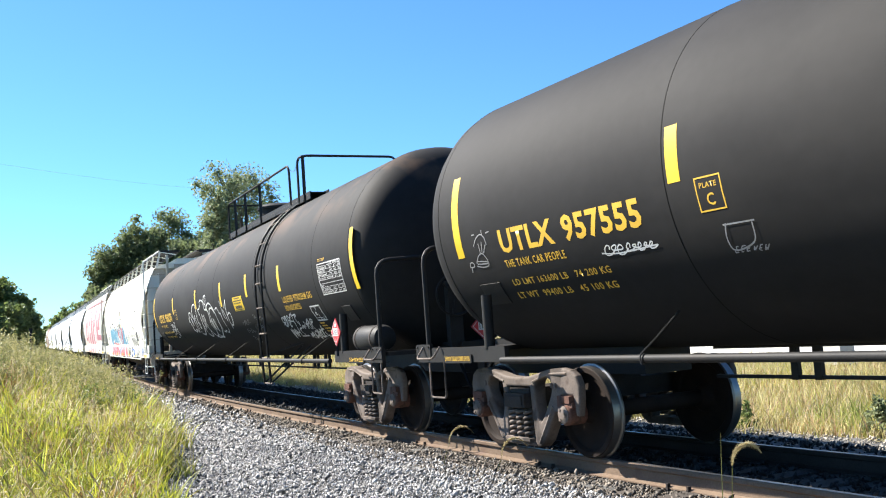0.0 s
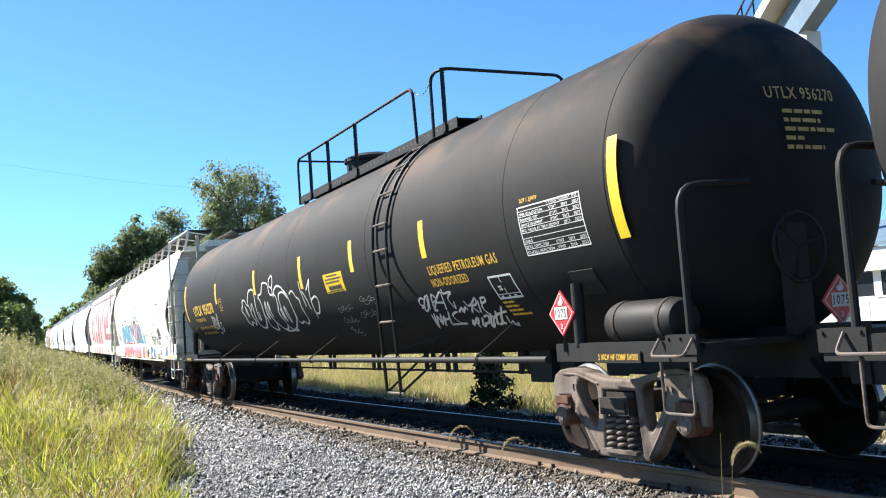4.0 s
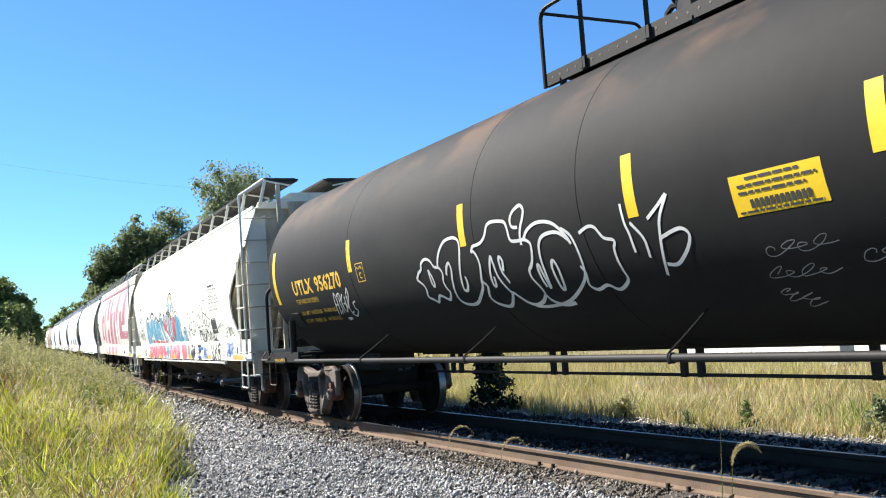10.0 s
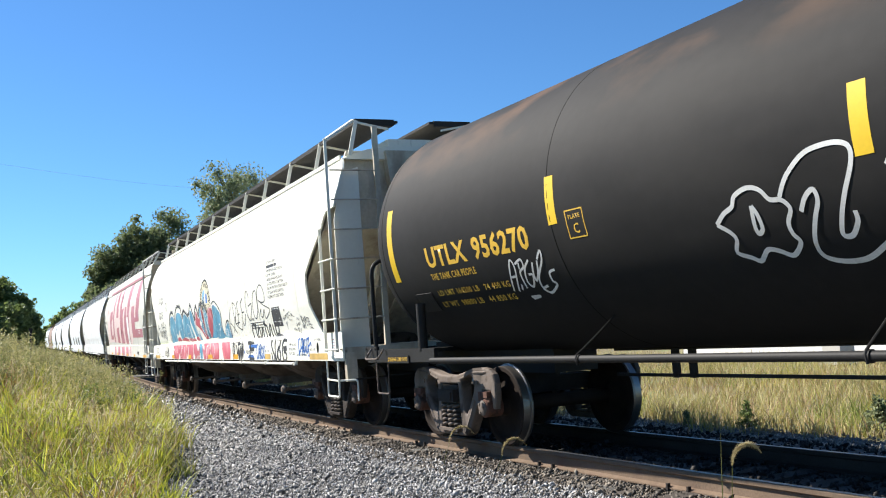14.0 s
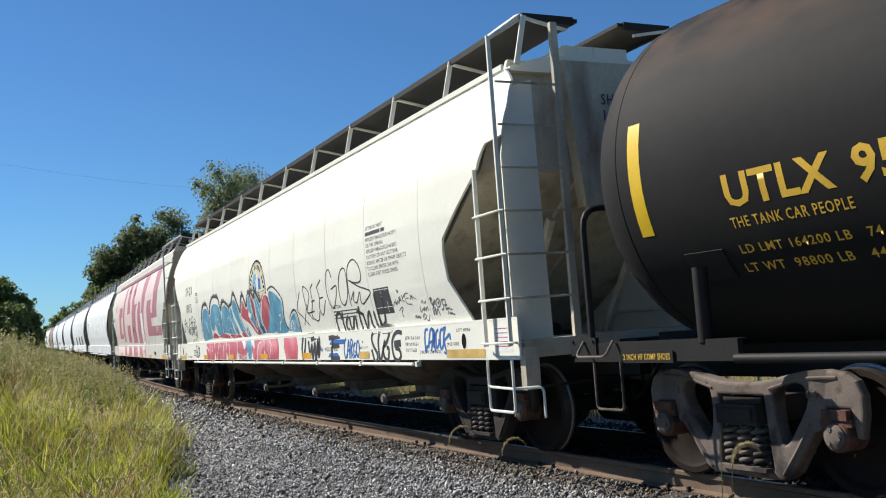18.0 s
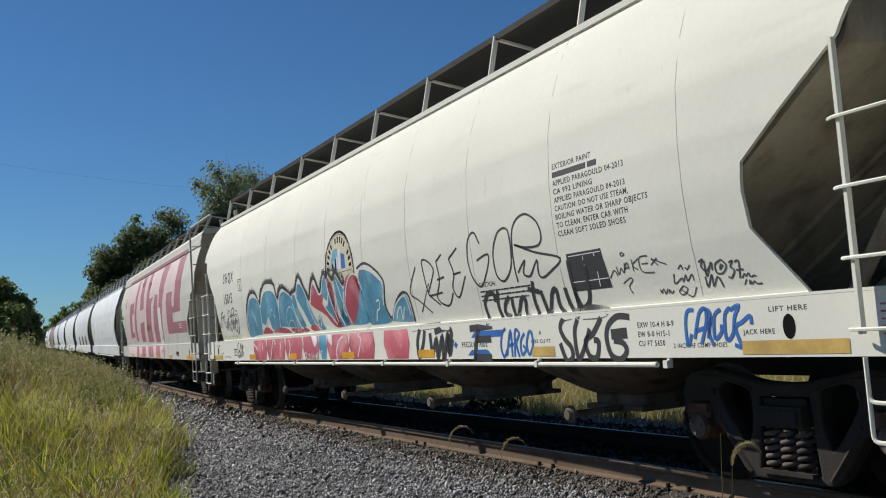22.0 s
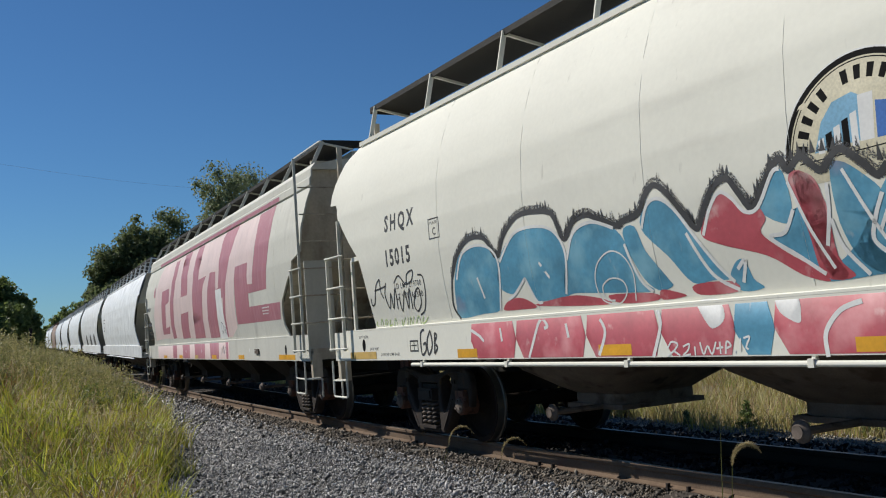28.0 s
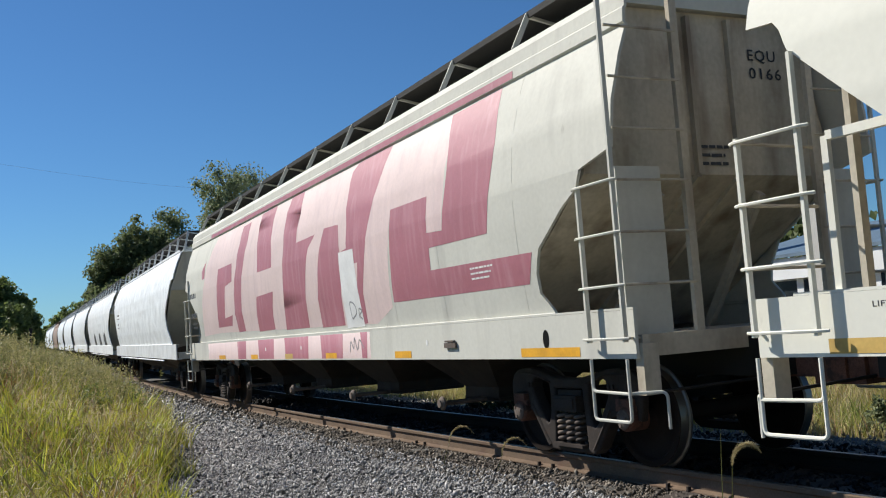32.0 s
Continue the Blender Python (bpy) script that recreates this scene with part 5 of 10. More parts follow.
def tank_top(car):
    """The top walkway with its railing, the valve housing and the safety chain."""
    u0, u1 = -1.52, 5.25
    for q in (-1, 1):
        sh = Shape()
        sh.box(((u0 + u1) / 2, 0.52 * q, 4.075), (u1 - u0, 0.34, 0.025))
        floor = part("walkway", sh, grating, car, "black steel grating walkway")
        for y, z in ((0.70, 4.03), (0.34, 4.06)):
            sh = Shape()
            sh.box(((u0 + u1) / 2, y * q, z), (u1 - u0, 0.02, 0.14)).box(((u0 + u1) / 2, (y - 0.02) * q, z - 0.065), (u1 - u0, 0.05, 0.012))
            part("toe_board", sh, black_gear, floor)
        n = 46
        for k in range(n):
            u = u0 + 0.15 + (u1 - u0 - 0.3) * k / (n - 1)
            if q < 0:
                sh = Shape()
                sh.lathe([(0, 0.015), (0.002, 0.015)], (u, -0.7105, 4.035), (0, -1, 0), 8)
                part("punched_hole", sh, steel_cast, floor)
    for u in (u0 + 0.3, 0.85, 2.85, u1 - 0.3):
        for q in (-1, 1):
            sh = Shape()
            sh.beam((u, 0.68 * q, 3.99), (u, 0.68 * q, 3.88), 0.07, 0.05)
            part("walkway_foot", sh, black_gear, car)
    top = 4.83
    y = -0.71
    sh = Shape()
    sh.pipe([(u0, y, 3.95), (u0, y, top), (3.95, y, top - 0.01), (4.0, y, 4.02)], 0.024, 8, 0.16)
    part("railing", sh, black_gear, car)
    # the railing across the ladder's end of the walkway
    sh = Shape()
    sh.pipe([(4.55, y, 3.98), (4.55, y, top), (4.92, y, top), (4.92, 1.2, top), (4.92, 1.2, 3.45)], 0.024, 8, 0.16)
    part("gate_railing", sh, black_gear, car)
    for u in (-0.78, 0.24, 1.62, 4.92):
        sh = Shape()
        sh.beam((u, y, 3.95), (u, y, top), 0.045, 0.05)
        sh.box((u, y - 0.025, 4.03), (0.09, 0.012, 0.12))
        part("railing_post", sh, black_gear, car)
    sh = Shape()
    sh.pipe([(u0, y, top - 0.03), (u0, 0.71, top - 0.03), (u0, 0.71, 3.95)], 0.02, 8, 0.12)
    part("end_railing", sh, black_gear, car)
    sh = Shape()
    sh.lathe([(0, 0.46), (0.34, 0.46), (0.345, 0.50), (0.40, 0.50), (0.41, 0.49), (0.47, 0.36), (0.49, 0.05)], (0.55, 0, 4.05), (0, 0, 1), 40)
    housing = part("valve_housing", sh, black_gear, car, "round black valve housing with a hinged lid")
    sh = Shape()
    sh.tube([(0.02, -0.05, 4.45), (-0.12, -0.05, 4.47), (-0.2, -0.05, 4.42), (-0.22, -0.05, 4.31)], 0.035, 6)
    part("lid_hinge", sh, black_gear, housing)
    sh = Shape()
    for k in range(16):
        t0_, t1_ = k / 16, (k + 1) / 16
        a_, b_ = ((3.98 + 0.57 * t, -0.71, 4.76 - 0.5 * t * (1 - t)) for t in (t0_, t1_ + 0.012))
        w_ = 0.012 if k % 2 else 0.004
        sh.beam(a_, b_, w_, 0.016 - w_)
    part("safety_chain", sh, bright_steel, car, "bright steel safety chain")


def tank_ladder(car, u, width=0.44):
    rr = TANK_R + 0.045
    for x in (u, u + width):
        sh = Shape()
        pts = [(x - 0.06, -rr + 0.1, 0.58), (x - 0.03, -rr + 0.06, 1.2), (x, -rr, 2.2), (x, -rr, TANK_W)]
        pts += [(x, -rr * math.cos(a), TANK_W + rr * math.sin(a)) for a in np.linspace(0, 1.05, 9)[1:]]
        sh.tube(pts, 0.024, 8)
        part("ladder_stile", sh, black_gear, car)
    rungs = [(-rr + y, z) for y, z in ((0.1, 0.60), (0.07, 1.07), (0.04, 1.53), (0.01, 2.01), (0.0, 2.47))]
    rungs += [(-rr * math.cos(a), TANK_W + rr * math.sin(a)) for a in (0.16, 0.44, 0.72, 0.97)]
    for y, z in rungs:
        sh = Shape()
        sh.tube([(u - 0.03, y, z), (u + width + 0.03, y, z)], 0.015, 6)
        part("ladder_rung", sh, steel_cast, car)
    sh = Shape()
    sh.beam((u - 0.06, -rr + 0.1, 0.6), (u + 0.3, -0.8, 1.25), 0.03, 0.03).beam((u + width - 0.06, -rr + 0.1, 0.6), (u + width + 0.4, -0.8, 1.25), 0.03, 0.03).beam((u, -rr + 0.07, 1.1), (u + 0.7, -0.85, 1.33), 0.025, 0.025)
    part("ladder_brace", sh, black_gear, car)

# ================= covered hoppers =================
HOP_HALF, HOP_TRUCK = 9.24, 7.47


def round_wall(u, w, gap):
    """Near wall of the car with rounded sides."""
    rows = ((1.02, 1.50), (1.42, 1.50), (1.47, 1.455), (1.9, 1.53), (2.3, 1.57), (2.67, 1.575), (3.1, 1.545), (3.45, 1.47), (3.75, 1.36), (3.95, 1.27), (4.06, 1.205), (4.12, 1.12))
    return Vector((u, -float(np.interp(w, [r[0] for r in rows], [r[1] for r in rows])) - 0.5 * gap, w))


def flat_wall(u, w, gap):
    """Near wall of the car with the ribbed upper fascia."""
    rows = ((1.02, 1.50), (1.42, 1.50), (1.47, 1.46), (2.0, 1.53), (2.4, 1.555), (2.7, 1.56), (3.2, 1.51), (3.6, 1.40), (3.86, 1.30), (3.88, 1.325), (4.0, 1.315), (4.02, 1.295), (4.15, 1.285), (4.17, 1.27), (4.25, 1.20))
    return Vector((u, -float(np.interp(w, [r[0] for r in rows], [r[1] for r in rows])) - 0.5 * gap, w))


def hopper(name, label, wall, mat, end_mat, kind, near=True, full=True, group="covered hopper cars of the train", letters_mat=None):
    """A covered hopper car: kind 'round' or 'flat'. Returns the car and its wheelsets."""
    car = hub(name, label, "hopper car", group)
    H = HOP_HALF
    # how far the side sheet reaches at each height, in from the car's end
    cuts = {"round": (((1.42, 1.0), (1.5, 1.06), (1.94, 1.43), (2.2, 1.45), (2.4, 1.42), (3.04, 0.53), (3.2, 0.45), (3.27, 0.38), (3.29, 0.03), (3.6, 0.03), (3.9, 0.10), (4.12, 0.45)),
                      ((1.42, 1.05), (1.51, 1.09), (1.94, 1.04), (2.37, 0.93), (3.04, 0.19), (3.2, 0.12), (3.27, 0.06), (3.29, -0.17), (3.6, -0.15), (3.9, 0.0), (4.12, 0.45))),
            "flat": (((1.42, 1.2), (1.52, 1.27), (1.66, 1.43), (1.85, 1.43), (2.08, 1.32), (2.4, 0.85), (2.53, 0.6), (2.69, 0.52), (2.8, 0.05), (3.6, 0.03), (4.25, 0.03)),
                     ((1.42, 1.2), (1.52, 1.27), (1.66, 1.43), (1.85, 1.43), (2.08, 1.32), (2.4, 0.85), (2.53, 0.6), (2.69, 0.52), (2.8, 0.05), (3.6, 0.03), (4.25, 0.03)))}[kind]
    ws = [1.43, 1.47, 1.51, 1.6, 1.66, 1.75, 1.85, 1.94, 2.08, 2.2, 2.4, 2.53, 2.6, 2.69, 2.8, 2.95, 3.04, 3.2, 3.27, 3.29, 3.45, 3.6, 3.75, 3.86, 3.88, 4.0, 4.02, 4.15, 4.17, 4.21, 4.25]
    roof_z = 4.12 if kind == "round" else 4.25
    ws = sorted(set(ws + [f for f in FOLDS if f > 1.43]))
    ws = [w for w in ws if w < roof_z - 0.04] + [roof_z - 0.03, roof_z]
    for y in (-1, 1):
        sh = Shape()
        nu = 22
        rows = []
        for w in ws:
            c, c2 = (float(np.interp(w, [q[0] for q in cut], [q[1] for q in cut])) for cut in cuts)
            rows.append([wall(u, w, 0.0) for u in np.linspace(-H + c2, H - c, nu)])
        verts = [(p.x, p.y * -y, p.z) for r in rows for p in r]
        # the inner face of the sheet
        verts += [(p.x, (p.y + 0.03) * -y, p.z) for r in rows for p in r]
        m = len(ws) * nu
        faces = [(i * nu + j, i * nu + j + 1, (i + 1) * nu + j + 1, (i + 1) * nu + j) for i in range(len(ws) - 1) for j in range(nu - 1)]
        faces += [tuple(q + m for q in f) for f in faces]
        faces += [(i * nu + j, (i + 1) * nu + j, m + (i + 1) * nu + j, m + i * nu + j) for i in range(len(ws) - 1) for j in (0, nu - 1)]
        sh.add(verts, faces)
        part("side_sheet", sh, mat, car, "", sharp=28)
        sh = Shape()
        def sill3(a, b, d, y=y):
            return (a, (1.47 + 0.03 * d) * y, b)
        R = -H - (0.33 if kind == "round" and near else 0.0)
        sh.plate([(R, 1.04), (R, 1.44), (H, 1.44), (H, 1.04)], sill3, 1.0)
        part("side_sill", sh, mat, car)
        for name, yy, zz, w_, h_ in (("sill_flange", 1.405, 1.055, 0.12, 0.03), ("sill_ledge", 1.455, 1.452, 0.09, 0.02)):
            sh = Shape()
            sh.beam((-H, yy * y, zz), (H, yy * y, zz), w_, h_)
            part(name, sh, mat, car)
        if kind == "round":
            sh = Shape()
            sh.tube([(-H + 2.2, 1.50 * y, 0.985), (H - 2.6, 1.50 * y, 0.985)], 0.022, 10)
            pipe = part("sill_pipe", sh, mat, car)
            if near and y < 0:
                for k in range(8):
                    sh = Shape()
                    sh.box((-H + 2.5 + 1.93 * k, 1.5 * y, 0.99), (0.05, 0.06, 0.06)).box((-H + 2.5 + 1.93 * k, 1.48 * y, 1.02), (0.03, 0.03, 0.06))
                    part("pipe_clamp", sh, mat, pipe)
    if kind == 'round':
        for y in (-1, 1):
            sh = Shape()
            sh.plate([(-H + 0.4, 4.07), (-H + 0.4, 4.128), (H - 0.4, 4.128), (H - 0.4, 4.07)], lambda a, b, q, y=y: (a, (1.20 + 0.03 * q) * y, b), 1.0)
            part('eave_band', sh, mat, car)
    # roof
    sh = Shape()
    ee = abs(wall(0, roof_z, 0).y)
    prof = [(-ee, roof_z), (-0.75, roof_z + 0.11), (-0.42, roof_z + 0.15), (-0.42, roof_z + 0.27), (0.42, roof_z + 0.27), (0.42, roof_z + 0.15), (0.75, roof_z + 0.11), (ee, roof_z), (ee, roof_z - 0.05), (-ee, roof_z - 0.05)]
    n = len(prof)
    verts = [(u, a, b) for u in (-H + 0.4, H - 0.4) for a, b in prof]
    sh.add(verts, [tuple(range(n)), tuple(range(2 * n - 1, n - 1, -1))] + [(k, (k + 1) % n, n + (k + 1) % n, n + k) for k in range(n)])
    part("roof", sh, mat, car)
    # end walls and slope sheets
    for d in (-1, 1):
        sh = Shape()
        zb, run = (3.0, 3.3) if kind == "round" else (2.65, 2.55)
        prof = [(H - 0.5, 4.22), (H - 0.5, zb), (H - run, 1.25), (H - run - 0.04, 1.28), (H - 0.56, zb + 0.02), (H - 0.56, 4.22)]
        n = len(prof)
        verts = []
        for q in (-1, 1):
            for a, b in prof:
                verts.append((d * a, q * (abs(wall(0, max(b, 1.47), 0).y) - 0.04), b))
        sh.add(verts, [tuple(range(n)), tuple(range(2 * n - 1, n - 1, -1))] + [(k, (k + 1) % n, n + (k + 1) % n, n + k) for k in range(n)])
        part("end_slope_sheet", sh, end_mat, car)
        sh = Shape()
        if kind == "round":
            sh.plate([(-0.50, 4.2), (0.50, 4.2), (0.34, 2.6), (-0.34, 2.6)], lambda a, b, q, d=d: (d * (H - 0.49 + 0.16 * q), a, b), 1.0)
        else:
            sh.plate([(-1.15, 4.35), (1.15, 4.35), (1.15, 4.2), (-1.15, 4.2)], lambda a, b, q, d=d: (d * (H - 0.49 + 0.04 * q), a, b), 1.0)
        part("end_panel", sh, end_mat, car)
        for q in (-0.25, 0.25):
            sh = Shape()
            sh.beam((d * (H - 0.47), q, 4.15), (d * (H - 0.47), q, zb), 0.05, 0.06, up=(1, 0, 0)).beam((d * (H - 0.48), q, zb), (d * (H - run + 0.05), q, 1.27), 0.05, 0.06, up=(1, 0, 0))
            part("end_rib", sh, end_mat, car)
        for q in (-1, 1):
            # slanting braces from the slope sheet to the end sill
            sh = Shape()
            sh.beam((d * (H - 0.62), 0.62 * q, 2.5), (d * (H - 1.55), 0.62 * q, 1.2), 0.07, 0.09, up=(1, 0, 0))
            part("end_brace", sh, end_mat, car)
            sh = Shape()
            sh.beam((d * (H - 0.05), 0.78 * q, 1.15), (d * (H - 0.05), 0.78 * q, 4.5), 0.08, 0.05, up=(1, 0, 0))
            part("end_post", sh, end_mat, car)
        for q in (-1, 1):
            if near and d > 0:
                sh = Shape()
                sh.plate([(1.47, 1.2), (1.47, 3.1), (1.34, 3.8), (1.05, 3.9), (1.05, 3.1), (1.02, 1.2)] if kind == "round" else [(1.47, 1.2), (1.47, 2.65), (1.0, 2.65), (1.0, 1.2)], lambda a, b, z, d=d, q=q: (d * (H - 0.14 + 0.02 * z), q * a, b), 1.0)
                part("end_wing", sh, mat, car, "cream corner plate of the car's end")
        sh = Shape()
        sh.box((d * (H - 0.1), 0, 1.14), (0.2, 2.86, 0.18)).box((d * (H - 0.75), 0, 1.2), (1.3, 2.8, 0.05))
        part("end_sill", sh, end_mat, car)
        sh = Shape()
        sh.box((d * (H - 1.5), 0, 0.98), (3.6, 0.6, 0.36))
        part("draft_sill", sh, black_gear, car)
        sh = Shape()
        sh.box((d * (H + 0.35), 0, 0.88), (0.75, 0.16, 0.2)).box((d * (H + 0.68), 0.02, 0.88), (0.28, 0.3, 0.3)).box((d * (H + 0.78), -0.12, 0.88), (0.18, 0.09, 0.28))
        part("coupler", sh, rusty_steel, car)
        if near:
            hopper_end_gear(car, d, kind, mat, end_mat)
    # centre sill and discharge bays
    sh = Shape()
    sh.box((0, 0, 1.08), (2 * H - 3, 0.5, 0.3))
    part("centre_sill", sh, black_gear, car)
    for u in (-4.7, -1.57, 1.57, 4.7):
        sh = Shape()
        if kind == "round":
            # a rounded bowl that narrows to the gate
            rings, n = ((1.5, 1.40, 1.45, 6.0), (1.36, 1.30, 1.15, 4.0), (1.05, 1.08, 0.88, 3.0), (0.62, 0.75, 0.68, 3.0), (0.45, 0.52, 0.60, 6.0), (0.45, 0.52, 0.47, 6.0)), 28
            verts = []
            for hx, hy, z, p in rings:
                for k in range(n):
                    a = 2 * math.pi * k / n
                    c_, s_ = math.cos(a), math.sin(a)
                    verts.append((u + hx * math.copysign(abs(c_) ** (2 / p), c_), hy * math.copysign(abs(s_) ** (2 / p), s_), z))
            m = len(rings)
            sh.add(verts, [tuple(range(n)), tuple(range(m * n - 1, (m - 1) * n - 1, -1))] + [(i * n + (k + 1) % n, i * n + k, (i + 1) * n + k, (i + 1) * n + (k + 1) % n) for i in range(m - 1) for k in range(n)])
        else:
            top, bot = [(u - 1.5, -1.38), (u + 1.5, -1.38), (u + 1.5, 1.38), (u - 1.5, 1.38)], [(u - 0.45, -0.55), (u + 0.45, -0.55), (u + 0.45, 0.55), (u - 0.45, 0.55)]
            verts = [(a, b, 1.45) for a, b in top] + [(a, b, 0.62) for a, b in bot] + [(a, b, 0.46) for a, b in bot]
            sh.add(verts, [(0, 1, 2, 3), (11, 10, 9, 8)] + [(k + o, (k + 1) % 4 + o, (k + 1) % 4 + 4 + o, k + 4 + o) for o in (0, 4) for k in range(4)])
        sh.box((u, 0, 0.47), (0.95, 1.1, 0.05))
        # the flat-sided car's bays are coloured darker for the shade beneath it
        bay = part("discharge_bay", sh, dark_cast if kind == "flat" else steel_cast, car, "sloping steel discharge bay")
        if near:
            sh = Shape()
            sh.tube([(u + 0.2, -0.6, 0.48), (u + 0.2, -1.25, 0.48)], 0.03, 8).lathe([(0, 0.085), (0.02, 0.085), (0.05, 0.05), (0.06, 0.05)], (u + 0.2, -1.2, 0.48), (0, -1, 0), 16)
            part("gate_capstan", sh, steel_cast, bay, "round gate capstan")
    # running boards on the roof
    for y in (-1, 1):
        sh = Shape()
        y0, y1 = (0.97, 0.27)
        sh.box((0, (y0 + y1) / 2 * y, 4.645), (2 * H - 0.64, y0 - y1, 0.04)).beam((-H + 0.32, y0 * y, 4.635), (H - 0.32, y0 * y, 4.635), 0.03, 0.07)
        part("running_board", sh, grating, car, "grey steel grating running board")
        if near or y < 0:
            us = [0.1 + 1.77 * k for k in range(-5, 6)]
            for u in us:
                sh = Shape()
                sh.beam((u, (ee - 0.02) * y, roof_z - 0.01), (u, y0 * y, 4.645), 0.06, 0.02, up=(1, 0, 0)).beam((u, y0 * y, 4.615), (u, 0.45 * y, 4.52), 0.035, 0.03)
                part("board_bracket", sh, mat, car)
    if near:
        for d in (-1, 1):
            sh = Shape()
            if kind == "round":
                for q in (-1, 1):
                    sh.box((d * (H - 0.55), 0.66 * q, 4.66), (0.5, 0.64, 0.03)).box((d * (H - 0.31), 0.66 * q, 4.63), (0.03, 0.64, 0.09))
            else:
                sh.box((d * (H - 0.55), 0, 4.66), (0.5, 1.96, 0.03)).box((d * (H - 0.31), 0, 4.63), (0.03, 1.96, 0.09))
            part("cross_walk", sh, grating, car, "steel grating across the roof end")
    wheels = []
    for d in (-1, 1):
        turn = float(K1 * HOP_TRUCK) * d
        # shade under the side sill is put into the sideframes' colour
        tr, wh = truck_frame("truck", car, pose(d * HOP_TRUCK, 0, 0, 0, 0, math.degrees(turn)), dark_cast if near else dark_cast, full)
        wheels += wh
    return car, wheels


def hopper_end_gear(car, d, kind, mat, end_mat):
    """Ladders, corner posts and steps at one end."""
    H = HOP_HALF
    H += 0.33 if d < 0 and kind == "round" else 0.0
    for y in (-1, 1):
        v = 1.57 * y
        long_top = 4.3 if d > 0 else 2.55
        for x, z1 in ((H - 0.04, long_top), (H - 0.55, (3.02 if kind == 'round' else 2.55) if d > 0 else 3.02)):
            sh = Shape()
            sh.beam((d * x, v, 1.18), (d * x, v, z1), 0.042, 0.026, up=(1, 0, 0))
            part("ladder_stile", sh, mat, car)
        z = 1.21
        while z < 2.7:
            sh = Shape()
            sh.tube([(d * (H - 0.64), v, z), (d * (H - 0.58), v - 0.03 * y * -1, z), (d * (H - 0.04), v + 0.03 * y, z), (d * (H + 0.02), v, z)], 0.0125, 6)
            part("ladder_rung", sh, mat, car)
            z += 0.437
        if d < 0 and kind == "round":
            sh = Shape()
            sh.beam((d * (H - 0.64), 1.42 * y, 1.45), (d * (H - 0.64), 1.42 * y, 2.45), 0.04, 0.05, up=(1, 0, 0)).beam((d * (H - 0.66), 1.42 * y, 2.45), (d * (H - 1.35), 1.45 * y, 2.45), 0.05, 0.06)
            part("corner_strut", sh, mat, car)
        elif d > 0:
            sh = Shape()
            sh.beam((d * (H - 0.04), v, 4.28), (d * (H - 0.36), 1.0 * y, 4.66), 0.06, 0.035)
            part("ladder_head", sh, mat, car)
        # rungs across the end
        for z in np.arange(1.21, 4.2 if d > 0 else 2.6, 0.437):
            sh = Shape()
            sh.tube([(d * (H - 0.03), 1.53 * y, z), (d * (H - 0.03), 0.78 * y, z)], 0.013, 6)
            part("end_rung", sh, end_mat, car)
        sh = Shape()
        x0, x1 = H - 0.55, H - 0.04
        sh.pipe([(d * x0, v, 1.04), (d * x0, v, 0.53), (d * x1, v, 0.53), (d * x1, v, 1.04)], 0.015, 7, 0.05)
        sh.pipe([(d * x0, v, 0.95), (d * x0, v, 0.77), (d * x1, v, 0.76)], 0.014, 7, 0.05)
        part("sill_step", sh, mat, car)
        sh = Shape()
        sh.box((d * (H - 0.02), 1.38 * y, 0.95), (0.10, 0.16, 0.42))
        part("corner_post", sh, end_mat, car)
    sh = Shape()
    sh.pipe([(d * (H - 0.04), -1.55, 0.76), (d * (H + 0.17), -1.36, 0.77), (d * (H + 0.17), -1.36, 0.47)], 0.014, 7, 0.06)
    part("uncoupling_lever", sh, mat, car)
    sh = Shape()
    sh.tube([(d * (H + 0.14), -1.38, 0.77), (d * (H + 0.16), 0.1, 0.8)], 0.014, 6)
    part("uncoupling_rod", sh, black_gear, car)

# ================= the train =================
tank_lead = tank_body("tank_car", "black tank car with yellow stencils and reflective strips", (-6.12, -2.6, 1.05, 6.9))
tank_next = tank_body("tank_car", "black tank car with rust-stained top, ladder and white graffiti", (-5.4, -2.35, 1.08, 6.88), rusty_tank_paint)
for c in (tank_lead, tank_next):
    tank_top(c)
    tank_ladder(c, 4.2, 0.47)
MOVERS = [(tank_lead, 9.10, 8.70), (tank_next, -12.58, 8.70)]
WHEELS = []
for c in (tank_lead, tank_next):
    WHEELS += tank_trucks(c)
for u, w0, w1 in ((-9.29, 2.03, 2.946), (-5.735, 2.31, 2.77), (-2.32, 2.305, 2.78), (0.65, 2.225, 2.76), (3.1, 2.3, 2.754), (5.56, 2.263, 2.715), (9.45, 2.054, 2.92)):
    strip(tank_next, u, w0, w1, 0.14)
for u, w0, w1 in ((-9.13, 2.16, 3.05), (-5.66, 2.415, 2.87), (-2.3, 2.35, 2.8), (0.7, 2.35, 2.8), (3.1, 2.35, 2.8), (5.56, 2.3, 2.75), (9.45, 2.1, 2.95)):
    strip(tank_lead, u, w0, w1, 0.14)

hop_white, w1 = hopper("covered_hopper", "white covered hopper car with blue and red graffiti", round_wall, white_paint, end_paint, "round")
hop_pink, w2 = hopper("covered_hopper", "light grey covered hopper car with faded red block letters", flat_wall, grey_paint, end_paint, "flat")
MOVERS += [(hop_white, -32.89, HOP_TRUCK), (hop_pink, -52.95, HOP_TRUCK)]
WHEELS += w1 + w2
far_one, _ = hopper("covered_hopper", "chalky white covered hopper car", round_wall, far_white, grey_paint, "round", near=False, full=False)
far_marked, _ = hopper("covered_hopper", "white covered hopper car with dark graffiti low on its side", round_wall, far_white, grey_paint, "round", near=False, full=False)
